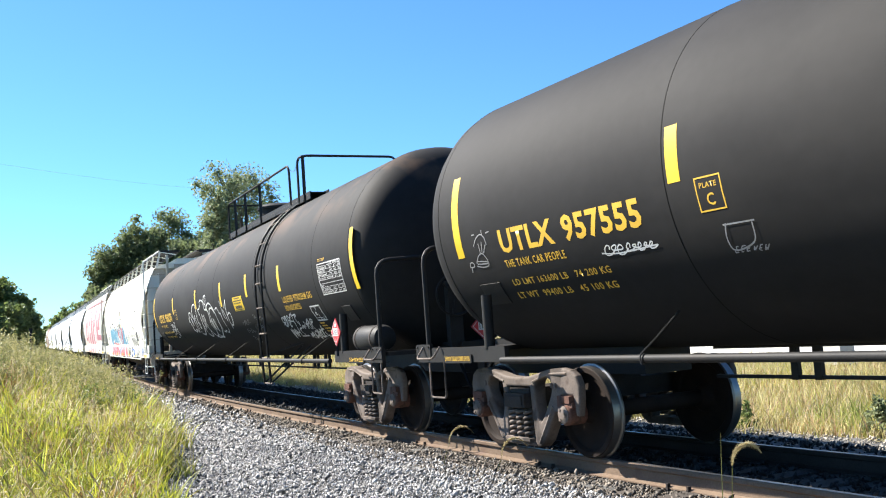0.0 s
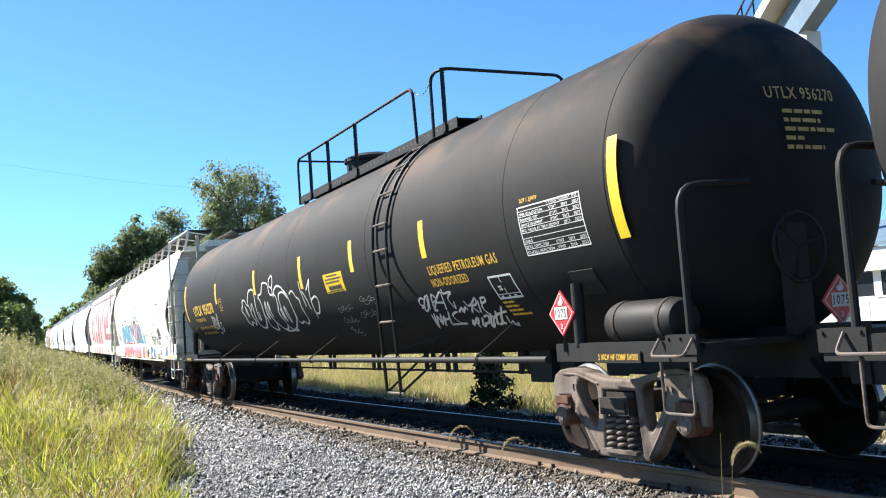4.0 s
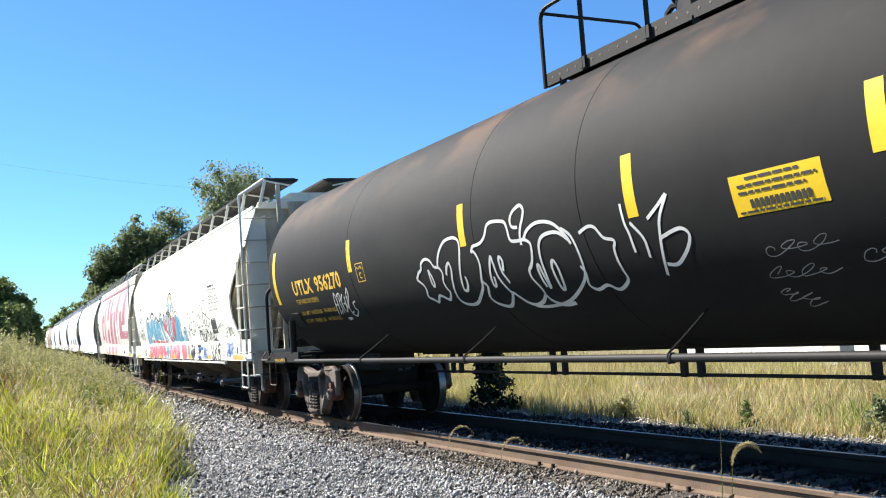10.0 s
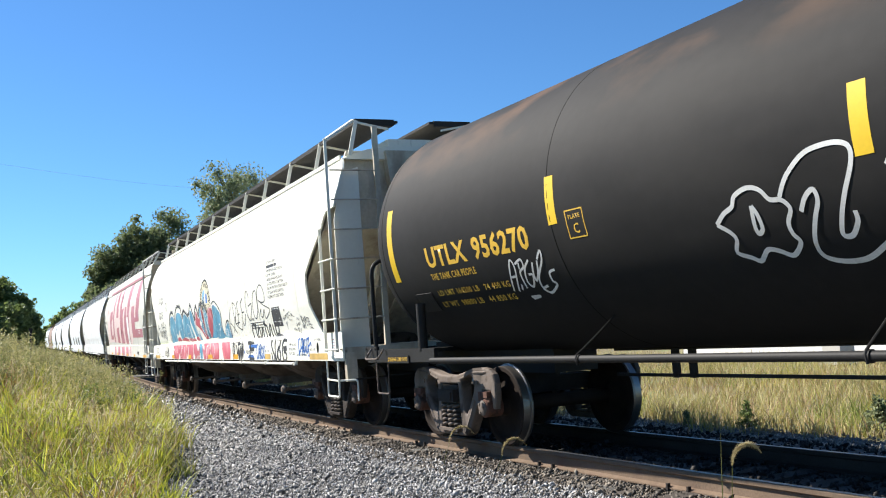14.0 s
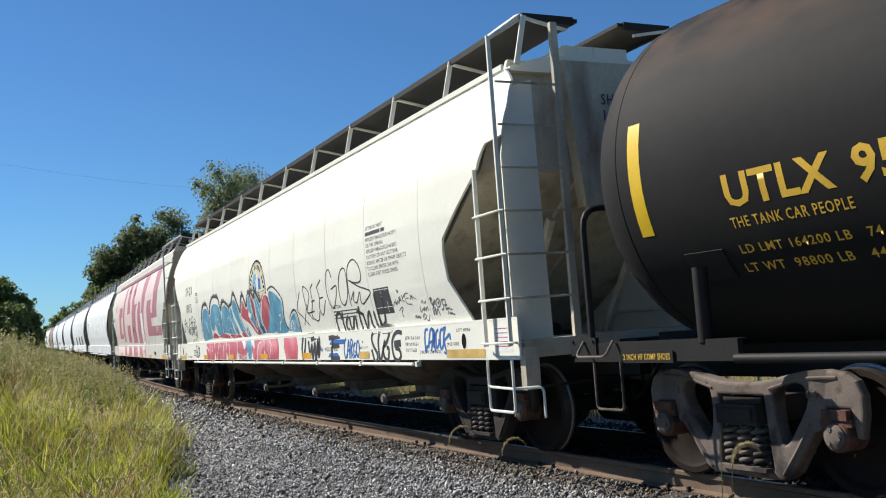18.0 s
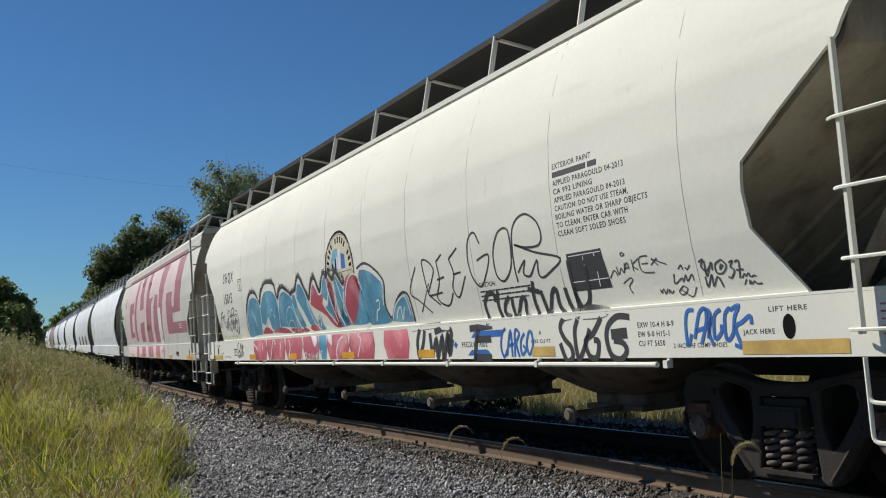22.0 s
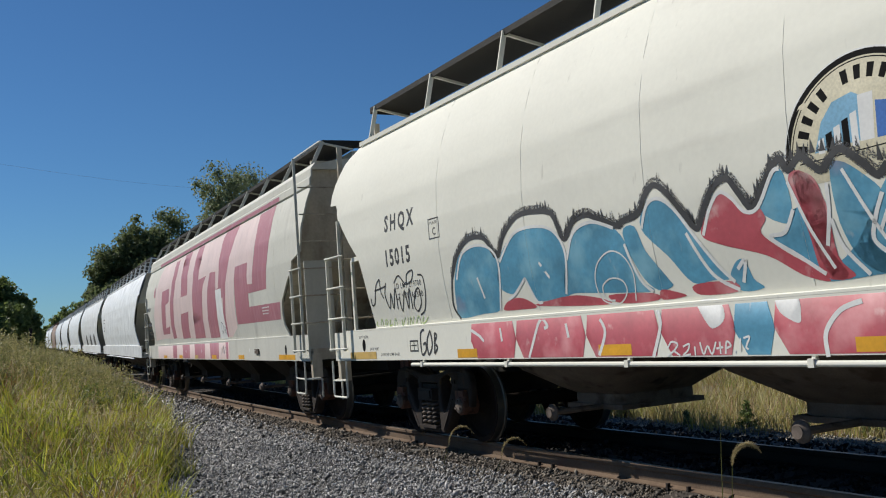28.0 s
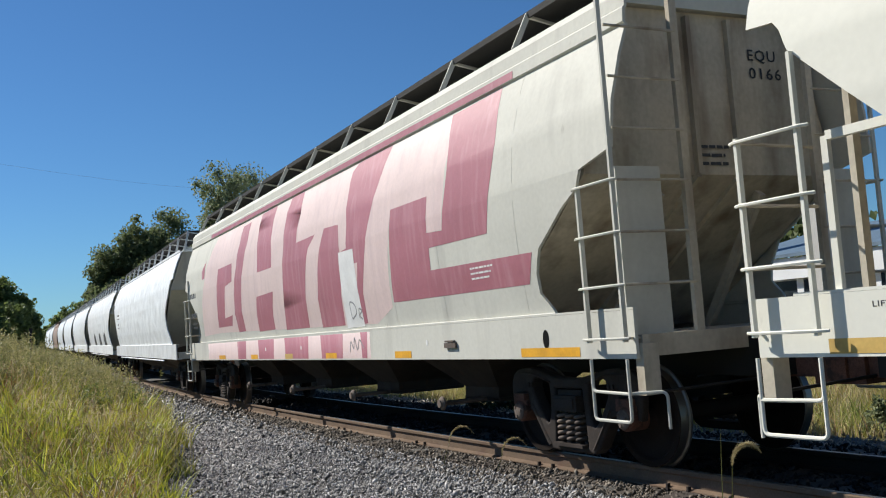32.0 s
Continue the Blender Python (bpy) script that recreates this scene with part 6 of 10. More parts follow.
far_brown, _ = hopper("covered_hopper", "brown covered hopper car far along the train", flat_wall, brown_paint, brown_paint, "flat", near=False, full=False)
for u in (-3.5, 0.5, 4.0):
    patch([(u, 1.5), (u + 1.6, 1.5), (u + 1.5, 2.0), (u + 0.9, 2.2), (u + 0.2, 2.0)], "graffiti_fill", round_wall, black_ink, far_marked, "dark sprayed letters")
bar_rows_far = [(-7.4, -6.6, 2.6, 0.2), (-7.4, -6.8, 2.2, 0.2)]
bars(bar_rows_far, "stencil", round_wall, black_ink, far_one)
s0 = -73.7
for i, src in enumerate((far_one, far_marked, far_one, far_one, far_one, far_brown, far_one, far_one, far_one, far_one)):
    car = src if not any(m[0] is src for m in MOVERS) else copy_thing(src, Matrix())
    MOVERS.append((car, s0, HOP_TRUCK))
    s0 -= 20.8


# ---- lettering on the cars ----
def letters_fit(body, u0, u1, base, cap, wall, mat, car, label="", name="lettering", space=None):
    bm = text_mesh(body, cap / 0.70, 1.0, 0.05, space or (1.14 if cap < 0.15 else 1.06), 0.012 if cap < 0.15 else 0.03)
    lo, hi = min(v.co.x for v in bm.verts), max(v.co.x for v in bm.verts)
    k = (u1 - u0) / (hi - lo)
    for v in bm.verts:
        v.co.x = (v.co.x - lo) * k
    return on_wall(bm, name, wall, u0, base, mat, car, label)


def bar_rows(car, wall, mat, u0, w0, rows, height, gap_h, seed, label="", name="small_print"):
    """Small print: a bar for each word of each line, downwards from w0; rows are the line lengths."""
    r = random.Random(seed)
    out = []
    for i, length in enumerate(rows):
        u, w = u0, w0 - i * gap_h
        while u < u0 + length:
            b = min(u0 + length, u + r.uniform(0.05, 0.16) * (height / 0.03) ** 0.5)
            out.append((u, b, w, height))
            u = b + height * 0.6
    return bars(out, name, wall, mat, car, label)


for car, digits, load, kg, light, lkg in ((tank_lead, "957555", "163600", "74 200", "99400", "45 100"), (tank_next, "956270", "164200", "74 450", "98800", "44 850")):
    k = 0.08 if car is tank_lead else 0.0
    letters_fit("UTLX", -8.39 + k, -7.45 + k, 2.14, 0.225, tank_wall, yellow_ink, car, "large yellow stencilled letters")
    letters_fit(digits, -7.30 + k, -6.20 + k, 2.14, 0.225, tank_wall, yellow_ink, car, "large yellow stencilled digits")
    letters_fit("THE TANK CAR PEOPLE", -8.41 + k, -7.37 + k, 1.985, 0.075, tank_wall, yellow_ink, car)
    letters_fit("LD LMT " + load + " LB   " + kg + " KG", -8.43 + k, -6.84 + k, 1.80, 0.062, tank_wall, yellow_ink, car)
    letters_fit("LT WT  " + light + " LB   " + lkg + " KG", -8.47 + k, -6.86 + k, 1.665, 0.062, tank_wall, yellow_ink, car)
    box_line(-5.53 + k, 2.145, -5.26 + k, 2.41, 0.012, tank_wall, yellow_ink, car)
    letters_fit("PLATE", -5.485 + k, -5.31 + k, 2.325, 0.04, tank_wall, yellow_ink, car)
    letters_fit("C", -5.435 + k, -5.355 + k, 2.19, 0.09, tank_wall, yellow_ink, car)
    for d in (-1, 1):
        sh = Shape()
        a = d * (TANK_HALF + 0.84)
        sh.box((d * (TANK_HALF - 0.1), -1.458, 1.05), (0.62, 0.008, 0.10))
        part("sill_plate", sh, black_gear, car)
        def sill_face(u, w, gap):
            return Vector((u, -1.462 - gap, w))
        text = "2 INCH HF COMP SHOES" if (car is tank_next or d > 0) else "2 INCH TREAD COND SHOES"
        letters_fit(text, d * (TANK_HALF - 0.1) - 0.28, d * (TANK_HALF - 0.1) + 0.28, 1.025, 0.05, sill_face, yellow_ink, car)
    # qualification table near the front end
    box_line(7.86, 2.055, 8.95, 2.535, 0.012, tank_wall, white_ink, car)
    for k in range(1, 9):
        w = 2.055 + 0.053 * (k + 1) - 0.0455
        bars([(7.86, 8.95, w, 0.005)], "table_rule", tank_wall, white_ink, car)
    for u in (8.40, 8.60, 8.78):
        bars([(u, u + 0.007, 2.06, 0.47)], "table_rule", tank_wall, white_ink, car)
    letters_fit("DOT 112J340W", 7.92, 8.24, 2.572, 0.04, tank_wall, yellow_ink, car)
    for k, (a, b, c, e) in enumerate((("TANK QUALIFICATION", "UTHT", "2013", "2023"), ("THICKNESS TEST", "UTHT", "2013", "2023"), ("SERVICE EQUIPMENT", "UTHT", "2013", "2023"), ("PRD: VALVE AT 280.5 PSI", "UTHT", "2013", "2023"),
                                      (" ", "", "", ""), ("LINING", "", "", ""), ("88.B.2 INSPECTION", "UTHT", "2013", "2023"), ("STUB SILL INSPECTION", "UTHT", "2013", "2023"))):
        w = 2.445 - 0.053 * k
        for body, u0, u1 in ((a, 7.885, 7.885 + 0.024 * len(a)), (b, 8.43, 8.56), (c, 8.64, 8.74), (e, 8.82, 8.92)):
            if body.strip():
                letters_fit(body, u0, u1, w, 0.028, tank_wall, white_ink, car, name="table_entry")
    for body, u0, u1 in (("STATION", 8.43, 8.57), ("QUALIFIED", 8.62, 8.765), ("DUE", 8.83, 8.91)):
        letters_fit(body, u0, u1, 2.497, 0.022, tank_wall, white_ink, car, name="table_entry")
    # cargo name and the small data box
    letters_fit("LIQUEFIED PETROLEUM GAS", 5.55, 7.24, 2.055, 0.105, tank_wall, yellow_ink, car, "yellow stencilled cargo name")
    letters_fit("NON-ODORIZED", 5.51, 6.46, 1.91, 0.095, tank_wall, yellow_ink, car)
    box_line(6.88, 1.675, 7.38, 1.93, 0.022, tank_wall, white_ink, car)
    bars([(7.10, 7.115, 1.73, 0.19), (6.9, 7.36, 1.725, 0.008), (7.0, 7.07, 1.80, 0.02), (7.0, 7.07, 1.77, 0.02), (6.95, 7.0, 1.695, 0.02), (7.1, 7.14, 1.695, 0.02), (7.22, 7.27, 1.695, 0.02)], "small_print", tank_wall, white_ink, car)
    bar_rows(car, tank_wall, yellow_ink, 6.88, 1.63, (0.25, 0.28, 0.3, 0.4), 0.022, 0.045, 5)
    # the yellow emergency notice
    patch([(1.79, 2.065), (2.63, 2.065), (2.63, 2.36), (1.79, 2.36)], "notice_panel", tank_wall, yellow_film, car, "yellow emergency notice panel")
    bar_rows(car, lambda u, w, g: tank_wall(u, w, g + 0.004), black_ink, 1.95, 2.315, (0.5,), 0.022, 0.05, 6)
    bar_rows(car, lambda u, w, g: tank_wall(u, w, g + 0.004), black_ink, 1.86, 2.265, (0.72, 0.62), 0.022, 0.05, 7)
    for k in range(12):
        bars([(1.95 + 0.047 * k, 1.95 + 0.047 * k + 0.034, 2.11, 0.065)], "notice_number", lambda u, w, g: tank_wall(u, w, g + 0.004), black_ink, car)
    bar_rows(car, lambda u, w, g: tank_wall(u, w, g + 0.004), black_ink, 1.83, 2.08, (0.76,), 0.016, 0.05, 8)
    # data on the round end
    def head_wall(u, w, gap, sign=1):
        rr = math.hypot(u, w - 0.1 - TANK_W)
        k = max(0.02, 1 - (rr / TANK_R) ** 2.5)
        return Vector((TANK_HALF + 0.80 * math.sqrt(k) + 0.012 + gap, u, w - 0.1))
    # duller ochre than the side stencils: the end's shade put into the paint
    letters_fit("UTLX " + digits, -0.365, 0.43, 3.22, 0.105, head_wall, ochre_paint, car, "yellow stencils on the round end")
    bar_rows(car, head_wall, ochre_paint, -0.225, 3.09, (0.46, 0.42, 0.58, 0.2, 0.43), 0.034, 0.0775, 9)
    # placards on their stands
    for u, v in ((8.65, -1.47), (9.9, 0.4)):
        pl = Shape()
        n_x = v < -1
        c = Vector((u - 0.13, v, 1.455))
        q = 0.215
        if n_x:
            pl.add([c + Vector((q, 0, 0)), c + Vector((0, 0, q)), c + Vector((-q, 0, 0)), c + Vector((0, 0, -q)), c + Vector((q, 0.012, 0)), c + Vector((0, 0.012, q)), c + Vector((-q, 0.012, 0)), c + Vector((0, 0.012, -q))],
                   [(0, 1, 2, 3), (7, 6, 5, 4), (0, 4, 5, 1), (1, 5, 6, 2), (2, 6, 7, 3), (3, 7, 4, 0)])
            wl = lambda a, b, g: Vector((a - 0.13, -1.474 - g, b))
        else:
            c = Vector((TANK_HALF + 0.9, 0.1, 1.4))
            pl.add([c + Vector((0, q, 0)), c + Vector((0, 0, q)), c + Vector((0, -q, 0)), c + Vector((0, 0, -q)), c + Vector((-0.012, q, 0)), c + Vector((-0.012, 0, q)), c + Vector((-0.012, -q, 0)), c + Vector((-0.012, 0, -q))],
                   [(0, 1, 2, 3), (7, 6, 5, 4), (0, 4, 5, 1), (1, 5, 6, 2), (2, 6, 7, 3), (3, 7, 4, 0)])
            wl = lambda a, b, g: Vector((TANK_HALF + 0.903 + g, a - 8.65 + 0.1, b - 0.055))
        board = part("placard", pl, placard_red, car, "red diamond placard reading 1075")
        patch([(8.545, 1.40), (8.755, 1.40), (8.755, 1.515), (8.545, 1.515)], "number_panel", wl, white_ink, board, "", 0.003)
        letters_fit("1075", 8.56, 8.74, 1.418, 0.078, lambda a, b, g, wl=wl: wl(a, b, g + 0.003), black_ink, board)
        letters_fit("2", 8.632, 8.668, 1.315, 0.045, wl, white_ink, board)
        patch([(8.62, 1.53), (8.68, 1.53), (8.695, 1.56), (8.66, 1.62), (8.645, 1.58), (8.61, 1.56)], "flame_mark", wl, white_ink, board, "", 0.003)
        strokes([[(8.65 - 0.19, 1.455), (8.65, 1.645), (8.65 + 0.19, 1.455), (8.65, 1.265), (8.65 - 0.19, 1.455)]], 0.008, "placard_border", wl, white_ink, board, "", 0.003, False)
        st = Shape()
        if n_x:
            st.beam((8.52, -1.455, 1.1), (8.52, -1.455, 1.4), 0.03, 0.02)
        else:
            st.beam((TANK_HALF + 0.885, 0.1, 1.1), (TANK_HALF + 0.885, 0.1, 1.35), 0.03, 0.02)
        part("placard_stand", st, black_gear, car)
    # air reservoir beside the front platform
    sh = Shape()
    sh.lathe([(0, 0.08), (0.05, 0.16), (0.12, 0.185), (0.85, 0.185), (0.92, 0.16), (0.97, 0.08)], (9.06, -1.26, 1.33), (1, 0, 0), 24)
    tank_r = part("air_reservoir", sh, black_gear, car, "small black cylindrical air reservoir")
    for u in (9.25, 9.85):
        sh = Shape()
        sh.lathe([(-0.025, 0.192), (0.025, 0.192)], (u, -1.26, 1.33), (1, 0, 0), 24)
        part("reservoir_strap", sh, dark_cast, tank_r)
    # hand-brake ring on the round end
    sh = Shape()
    sh.tube([(TANK_HALF + 0.95, -0.35 + 0.28 * math.cos(a), 1.85 + 0.28 * math.sin(a)) for a in np.linspace(0, 2 * math.pi, 25)[:-1]], 0.016, 6, closed=True)
    for a in (0.3, 2.4, 4.5):
        sh.tube([(TANK_HALF + 0.93, -0.35, 1.85), (TANK_HALF + 0.95, -0.35 + 0.27 * math.cos(a), 1.85 + 0.27 * math.sin(a))], 0.012, 5)
    part("brake_wheel", sh, black_gear, car)
    sh = Shape()
    sh.box((TANK_HALF + 0.88, -0.35, 1.6), (0.12, 0.2, 0.9))
    part("brake_stand", sh, black_gear, car)

# ---- the white hopper ----
box_line(-6.22, 2.43, -5.96, 2.67, 0.014, round_wall, black_ink, hop_white)
letters_fit("PLATE", -6.175, -6.005, 2.60, 0.035, round_wall, black_ink, hop_white)
letters_fit("C", -6.13, -6.05, 2.475, 0.085, round_wall, black_ink, hop_white)
letters_fit("SHQX", -7.44, -6.60, 2.67, 0.20, round_wall, black_ink, hop_white, "black stencilled letters", space=1.45)
letters_fit("15015", -7.46, -6.76, 2.235, 0.20, round_wall, black_ink, hop_white, "black stencilled digits", space=1.2)
letters_fit("LD LMT 219700", -7.32, -6.58, 1.93, 0.07, round_wall, black_ink, hop_white)
letters_fit("LT WT  66300", -7.32, -6.58, 1.80, 0.07, round_wall, black_ink, hop_white)
for k, (body, u1) in enumerate((("EXTERIOR PAINT", 6.07), (None, 6.15), ("APPLIED PARAGOULD 04-2013", 6.52), ("CA 992 LINING", 6.07), ("APPLIED PARAGOULD 04-2013", 6.52), ("CAUTION: DO NOT USE STEAM,", 6.55), ("BOILING WATER OR SHARP OBJECTS", 6.79),
                               ("TO CLEAN. ENTER CAR WITH", 6.52), ("CLEAN SOFT SOLED SHOES", 6.47))):
    w = 2.775 - 0.0775 * k
    if body:
        letters_fit(body, 5.46, u1, w, 0.05, round_wall, black_ink, hop_white)
    else:
        bars([(5.46, 5.99, w, 0.05), (6.02, 6.15, w, 0.05)], "small_print", round_wall, black_ink, hop_white)
letters_fit("CAUTION:", 3.80, 4.16, 1.80, 0.05, round_wall, black_ink, hop_white)
bar_rows(hop_white, round_wall, black_ink, 3.80, 1.745, (1.06, 1.0, 0.95), 0.016, 0.048, 15)
# the dark data panel
patch([(5.53, 1.64), (6.12, 1.64), (6.06, 1.985), (5.53, 1.985)], "data_panel", round_wall, black_ink, hop_white, "black data panel with white lines", 0.003)
for a, b, c, d in ((5.55, 6.1, 1.72, 0.008), (5.78, 5.79, 1.72, 0.22), (5.95, 5.96, 1.66, 0.3), (5.56, 6.05, 1.955, 0.008)):
    bars([(a, b, c, d)], "panel_line", round_wall, white_ink, hop_white, "", 0.007)
# the round emblem, its ring and its plain shapes
cream = material("cream_emblem_paint", (0.58, 0.53, 0.38), 0.55, bump=0.0)
sky_blue = material("sky_blue_emblem_paint", (0.16, 0.36, 0.52), 0.55, bump=0.0)
EM_U, EM_W = -0.33, 2.32


def arc(radius, lo=-0.09, hi=1.09, n=33):
    return [(EM_U + radius * math.cos(math.pi * t), EM_W + radius * math.sin(math.pi * t)) for t in np.linspace(lo, hi, n)]


patch(arc(0.585), "emblem_disc", round_wall, cream, hop_white, "cream round emblem with a mill and blue sky", 0.0022)
strokes([arc(0.59)], 0.04, "emblem_ring", round_wall, seam_dark, hop_white, "", 0.0026, False)
strokes([arc(0.555)], 0.008, "emblem_ring", round_wall, seam_dark, hop_white, "", 0.0026, False)
strokes([arc(0.615)], 0.012, "emblem_ring", round_wall, white_ink, hop_white, "", 0.0026, False)
patch([(EM_U + a, EM_W + b) for a, b in ((-0.37, 0.03), (0.0, 0.05), (0.05, 0.3), (-0.05, 0.36), (-0.2, 0.33), (-0.3, 0.22))], "emblem_sky", round_wall, sky_blue, hop_white, "", 0.0024)
for k in range(5):
    patch([(EM_U - 0.34 + 0.065 * k, EM_W + 0.02), (EM_U - 0.29 + 0.065 * k, EM_W + 0.02), (EM_U - 0.29 + 0.065 * k, EM_W + 0.12 + 0.03 * k), (EM_U - 0.34 + 0.065 * k, EM_W + 0.105 + 0.03 * k)], "emblem_silo", round_wall, white_ink if k % 2 == 0 else seam_dark, hop_white, "", 0.0028)
patch([(EM_U - 0.02, EM_W + 0.04), (EM_U + 0.08, EM_W + 0.04), (EM_U + 0.10, EM_W + 0.33), (EM_U - 0.01, EM_W + 0.33)], "emblem_tower", round_wall, white_ink, hop_white, "", 0.0028)
patch([(EM_U + 0.10, EM_W + 0.04), (EM_U + 0.28, EM_W + 0.04), (EM_U + 0.26, EM_W + 0.24), (EM_U + 0.11, EM_W + 0.27)], "emblem_tower", round_wall, deep_blue, hop_white, "", 0.0028)
strokes([[(EM_U - 0.5, EM_W - 0.02), (EM_U + 0.5, EM_W + 0.0)]], 0.008, "emblem_ring", round_wall, seam_dark, hop_white, "", 0.0028, False)
# the writing round the rim, a short bar for each letter
for k in range(15):
    if k in (5, 11):
        continue
    a = math.pi * (0.95 - 0.9 * k / 14)
    c, q = math.cos(a), math.sin(a)
    patch([(EM_U + r_ * c + h_ * q, EM_W + r_ * q - h_ * c) for r_, h_ in ((0.43, -0.022), (0.43, 0.022), (0.52, 0.026), (0.52, -0.026))], "emblem_writing", round_wall, seam_dark, hop_white, "", 0.0028)
# sill marks
for u0, u1, m in ((-5.86, -5.42, orange_film), (-3.27, -2.82, orange_film), (-0.6, -0.1, orange_film), (2.1, 2.55, orange_film), (4.75, 5.16, ochre_paint), (7.6, 8.53, ochre_paint), (-9.0, -8.1, ochre_paint)):
    patch([(u0, 1.06), (u1, 1.06), (u1, 1.155), (u0, 1.155)], "sill_reflector", round_wall, m, hop_white, "", 0.0065)
for u in (8.05, -8.5):
    patch([(u + 0.055 * math.cos(a), 1.245 + 0.085 * math.sin(a)) for a in np.linspace(0, 2 * math.pi, 17)[:-1]], "lift_hole", round_wall, seam_dark, hop_white, "dark oval lifting hole", 0.004)
letters_fit("LIFT HERE", 7.88, 8.22, 1.35, 0.035, round_wall, black_ink, hop_white)
letters_fit("JACK HERE", 7.62, 7.92, 1.20, 0.035, round_wall, black_ink, hop_white)
letters_fit("LIFT HERE", -8.66, -8.34, 1.34, 0.035, round_wall, black_ink, hop_white)
letters_fit("JACK HERE", -8.3, -8.02, 1.175, 0.035, round_wall, black_ink, hop_white)
letters_fit("2 INCH HF COMP SHOES", -7.95, -7.38, 1.10, 0.035, round_wall, black_ink, hop_white)
letters_fit("2 INCH HF COMP SHOES", 6.86, 7.45, 1.115, 0.035, round_wall, black_ink, hop_white)
for k, body in enumerate(("EXW 10-4 H 8-9", "EW 8-0 H15-1", "CU FT 5650")):
    letters_fit(body, 6.43, 6.88 - 0.06 * k, 1.285 - 0.075 * k, 0.045, round_wall, black_ink, hop_white)
letters_fit("1382 CU FT", 4.75, 5.1, 1.19, 0.035, round_wall, black_ink, hop_white)
letters_fit("A", 4.9, 4.94, 1.27, 0.04, round_wall, black_ink, hop_white)
letters_fit("PRESSURE AIDE", 3.27, 3.86, 1.17, 0.06, round_wall, black_ink, hop_white)
patch([(3.5, 1.27), (4.15, 1.27), (4.2, 1.34), (3.6, 1.34)], "blue_stripe", round_wall, deep_blue, hop_white, "", 0.004)
patch([(3.4, 1.08), (3.95, 1.08), (3.85, 1.14), (3.5, 1.14)], "blue_stripe", round_wall, deep_blue, hop_white, "", 0.004)
patch([(3.12, 1.16), (3.17, 1.20), (3.12, 1.24), (3.07, 1.20)], "blue_diamond", round_wall, deep_blue, hop_white, "", 0.004)
patch([(8.75, 1.12), (9.12, 1.12), (9.12, 1.39), (8.75, 1.39)], "inspection_sticker", round_wall, white_ink, hop_white, "white sticker with red print", 0.004)
bar_rows(hop_white, round_wall, placard_red, 8.78, 1.35, (0.3, 0.28, 0.3, 0.26, 0.3), 0.012, 0.045, 21)
box_line(-7.07, 1.14, -6.84, 1.28, 0.02, round_wall, black_ink, hop_white)
bars([(-7.03, -6.88, 1.21, 0.015), (-6.96, -6.945, 1.16, 0.1)], "small_print", round_wall, black_ink, hop_white)
# weld seams of the panels
for u in (-6.0, -4.2, -2.4, -0.9, 0.6, 2.1, 3.75, 5.4, 7.2):
    sh = Shape()
    pts = [round_wall(u, w, 0.0002) for w in (1.5, 1.7, 1.9, 2.1, 2.3, 2.5, 2.67, 2.9, 3.1, 3.3, 3.5, 3.68, 3.85, 3.98, 4.06)]
    sh.tube(pts, 0.0022, 5)
    part("weld_seam", sh, white_paint, hop_white)

# ---- the grey hopper ----
for u0, u1 in ((7.4, 8.43), (4.2, 4.72), (1.45, 1.95), (-0.75, -0.3), (-3.1, -2.6), (-5.9, -5.3)):
    patch([(u0, 1.06), (u1, 1.06), (u1, 1.145), (u0, 1.145)], "sill_reflector", flat_wall, orange_film if u0 != -0.75 else ochre_paint, hop_pink, "", 0.006)
patch([(7.875 + 0.055 * math.cos(a), 1.225 + 0.09 * math.sin(a)) for a in np.linspace(0, 2 * math.pi, 17)[:-1]], "lift_hole", flat_wall, seam_dark, hop_pink, "dark oval lifting hole", 0.004)
for u in (-6.9, -2.0, 0.2, 5.2):
    patch([(u + 0.03 * math.cos(a), 1.24 + 0.035 * math.sin(a)) for a in np.linspace(0, 2 * math.pi, 13)[:-1]], "sill_hole", flat_wall, white_ink, hop_pink, "", 0.0065)
sh = Shape()
sh.box((5.86, -1.515, 1.2), (0.28, 0.03, 0.06)).box((5.86, -1.52, 1.245), (0.22, 0.03, 0.02))
part("card_holder", sh, steel_cast, hop_pink)
bar_rows(hop_pink, lambda u, w, g: flat_wall(u, w, g + 0.003), white_ink, 6.5, 2.0, (0.5, 0.45, 0.4), 0.02, 0.055, 31)
bar_rows(hop_pink, flat_wall, black_ink, -8.6, 2.55, (0.7, 0.0, 0.0, 0.7), 0.12, 0.16, 32)
bar_rows(hop_pink, flat_wall, black_ink, -8.5, 1.9, (0.5, 0.45), 0.05, 0.09, 33)
patch([(2.42, 1.5), (3.12, 1.5), (3.05, 2.6), (2.45, 2.6)], "bare_patch", flat_wall, white_ink, hop_pink, "pale patch where the letter is missing", 0.0055)
strokes([[(2.68, 1.62), (2.68, 1.85), (2.85, 1.82), (2.88, 1.7), (2.7, 1.62)], [(2.98, 1.62), (3.0, 1.75), (3.1, 1.72), (3.0, 1.66), (3.08, 1.6)]], 0.025, "graffiti_tag", flat_wall, grey_ink, hop_pink, "dark scrawled letters", 0.008)
strokes([[(2.55, 1.15), (2.6, 1.3), (2.7, 1.2), (2.75, 1.35), (2.85, 1.18), (2.95, 1.32), (3.1, 1.2)]], 0.02, "graffiti_tag", flat_wall, grey_ink, hop_pink, "", 0.008)
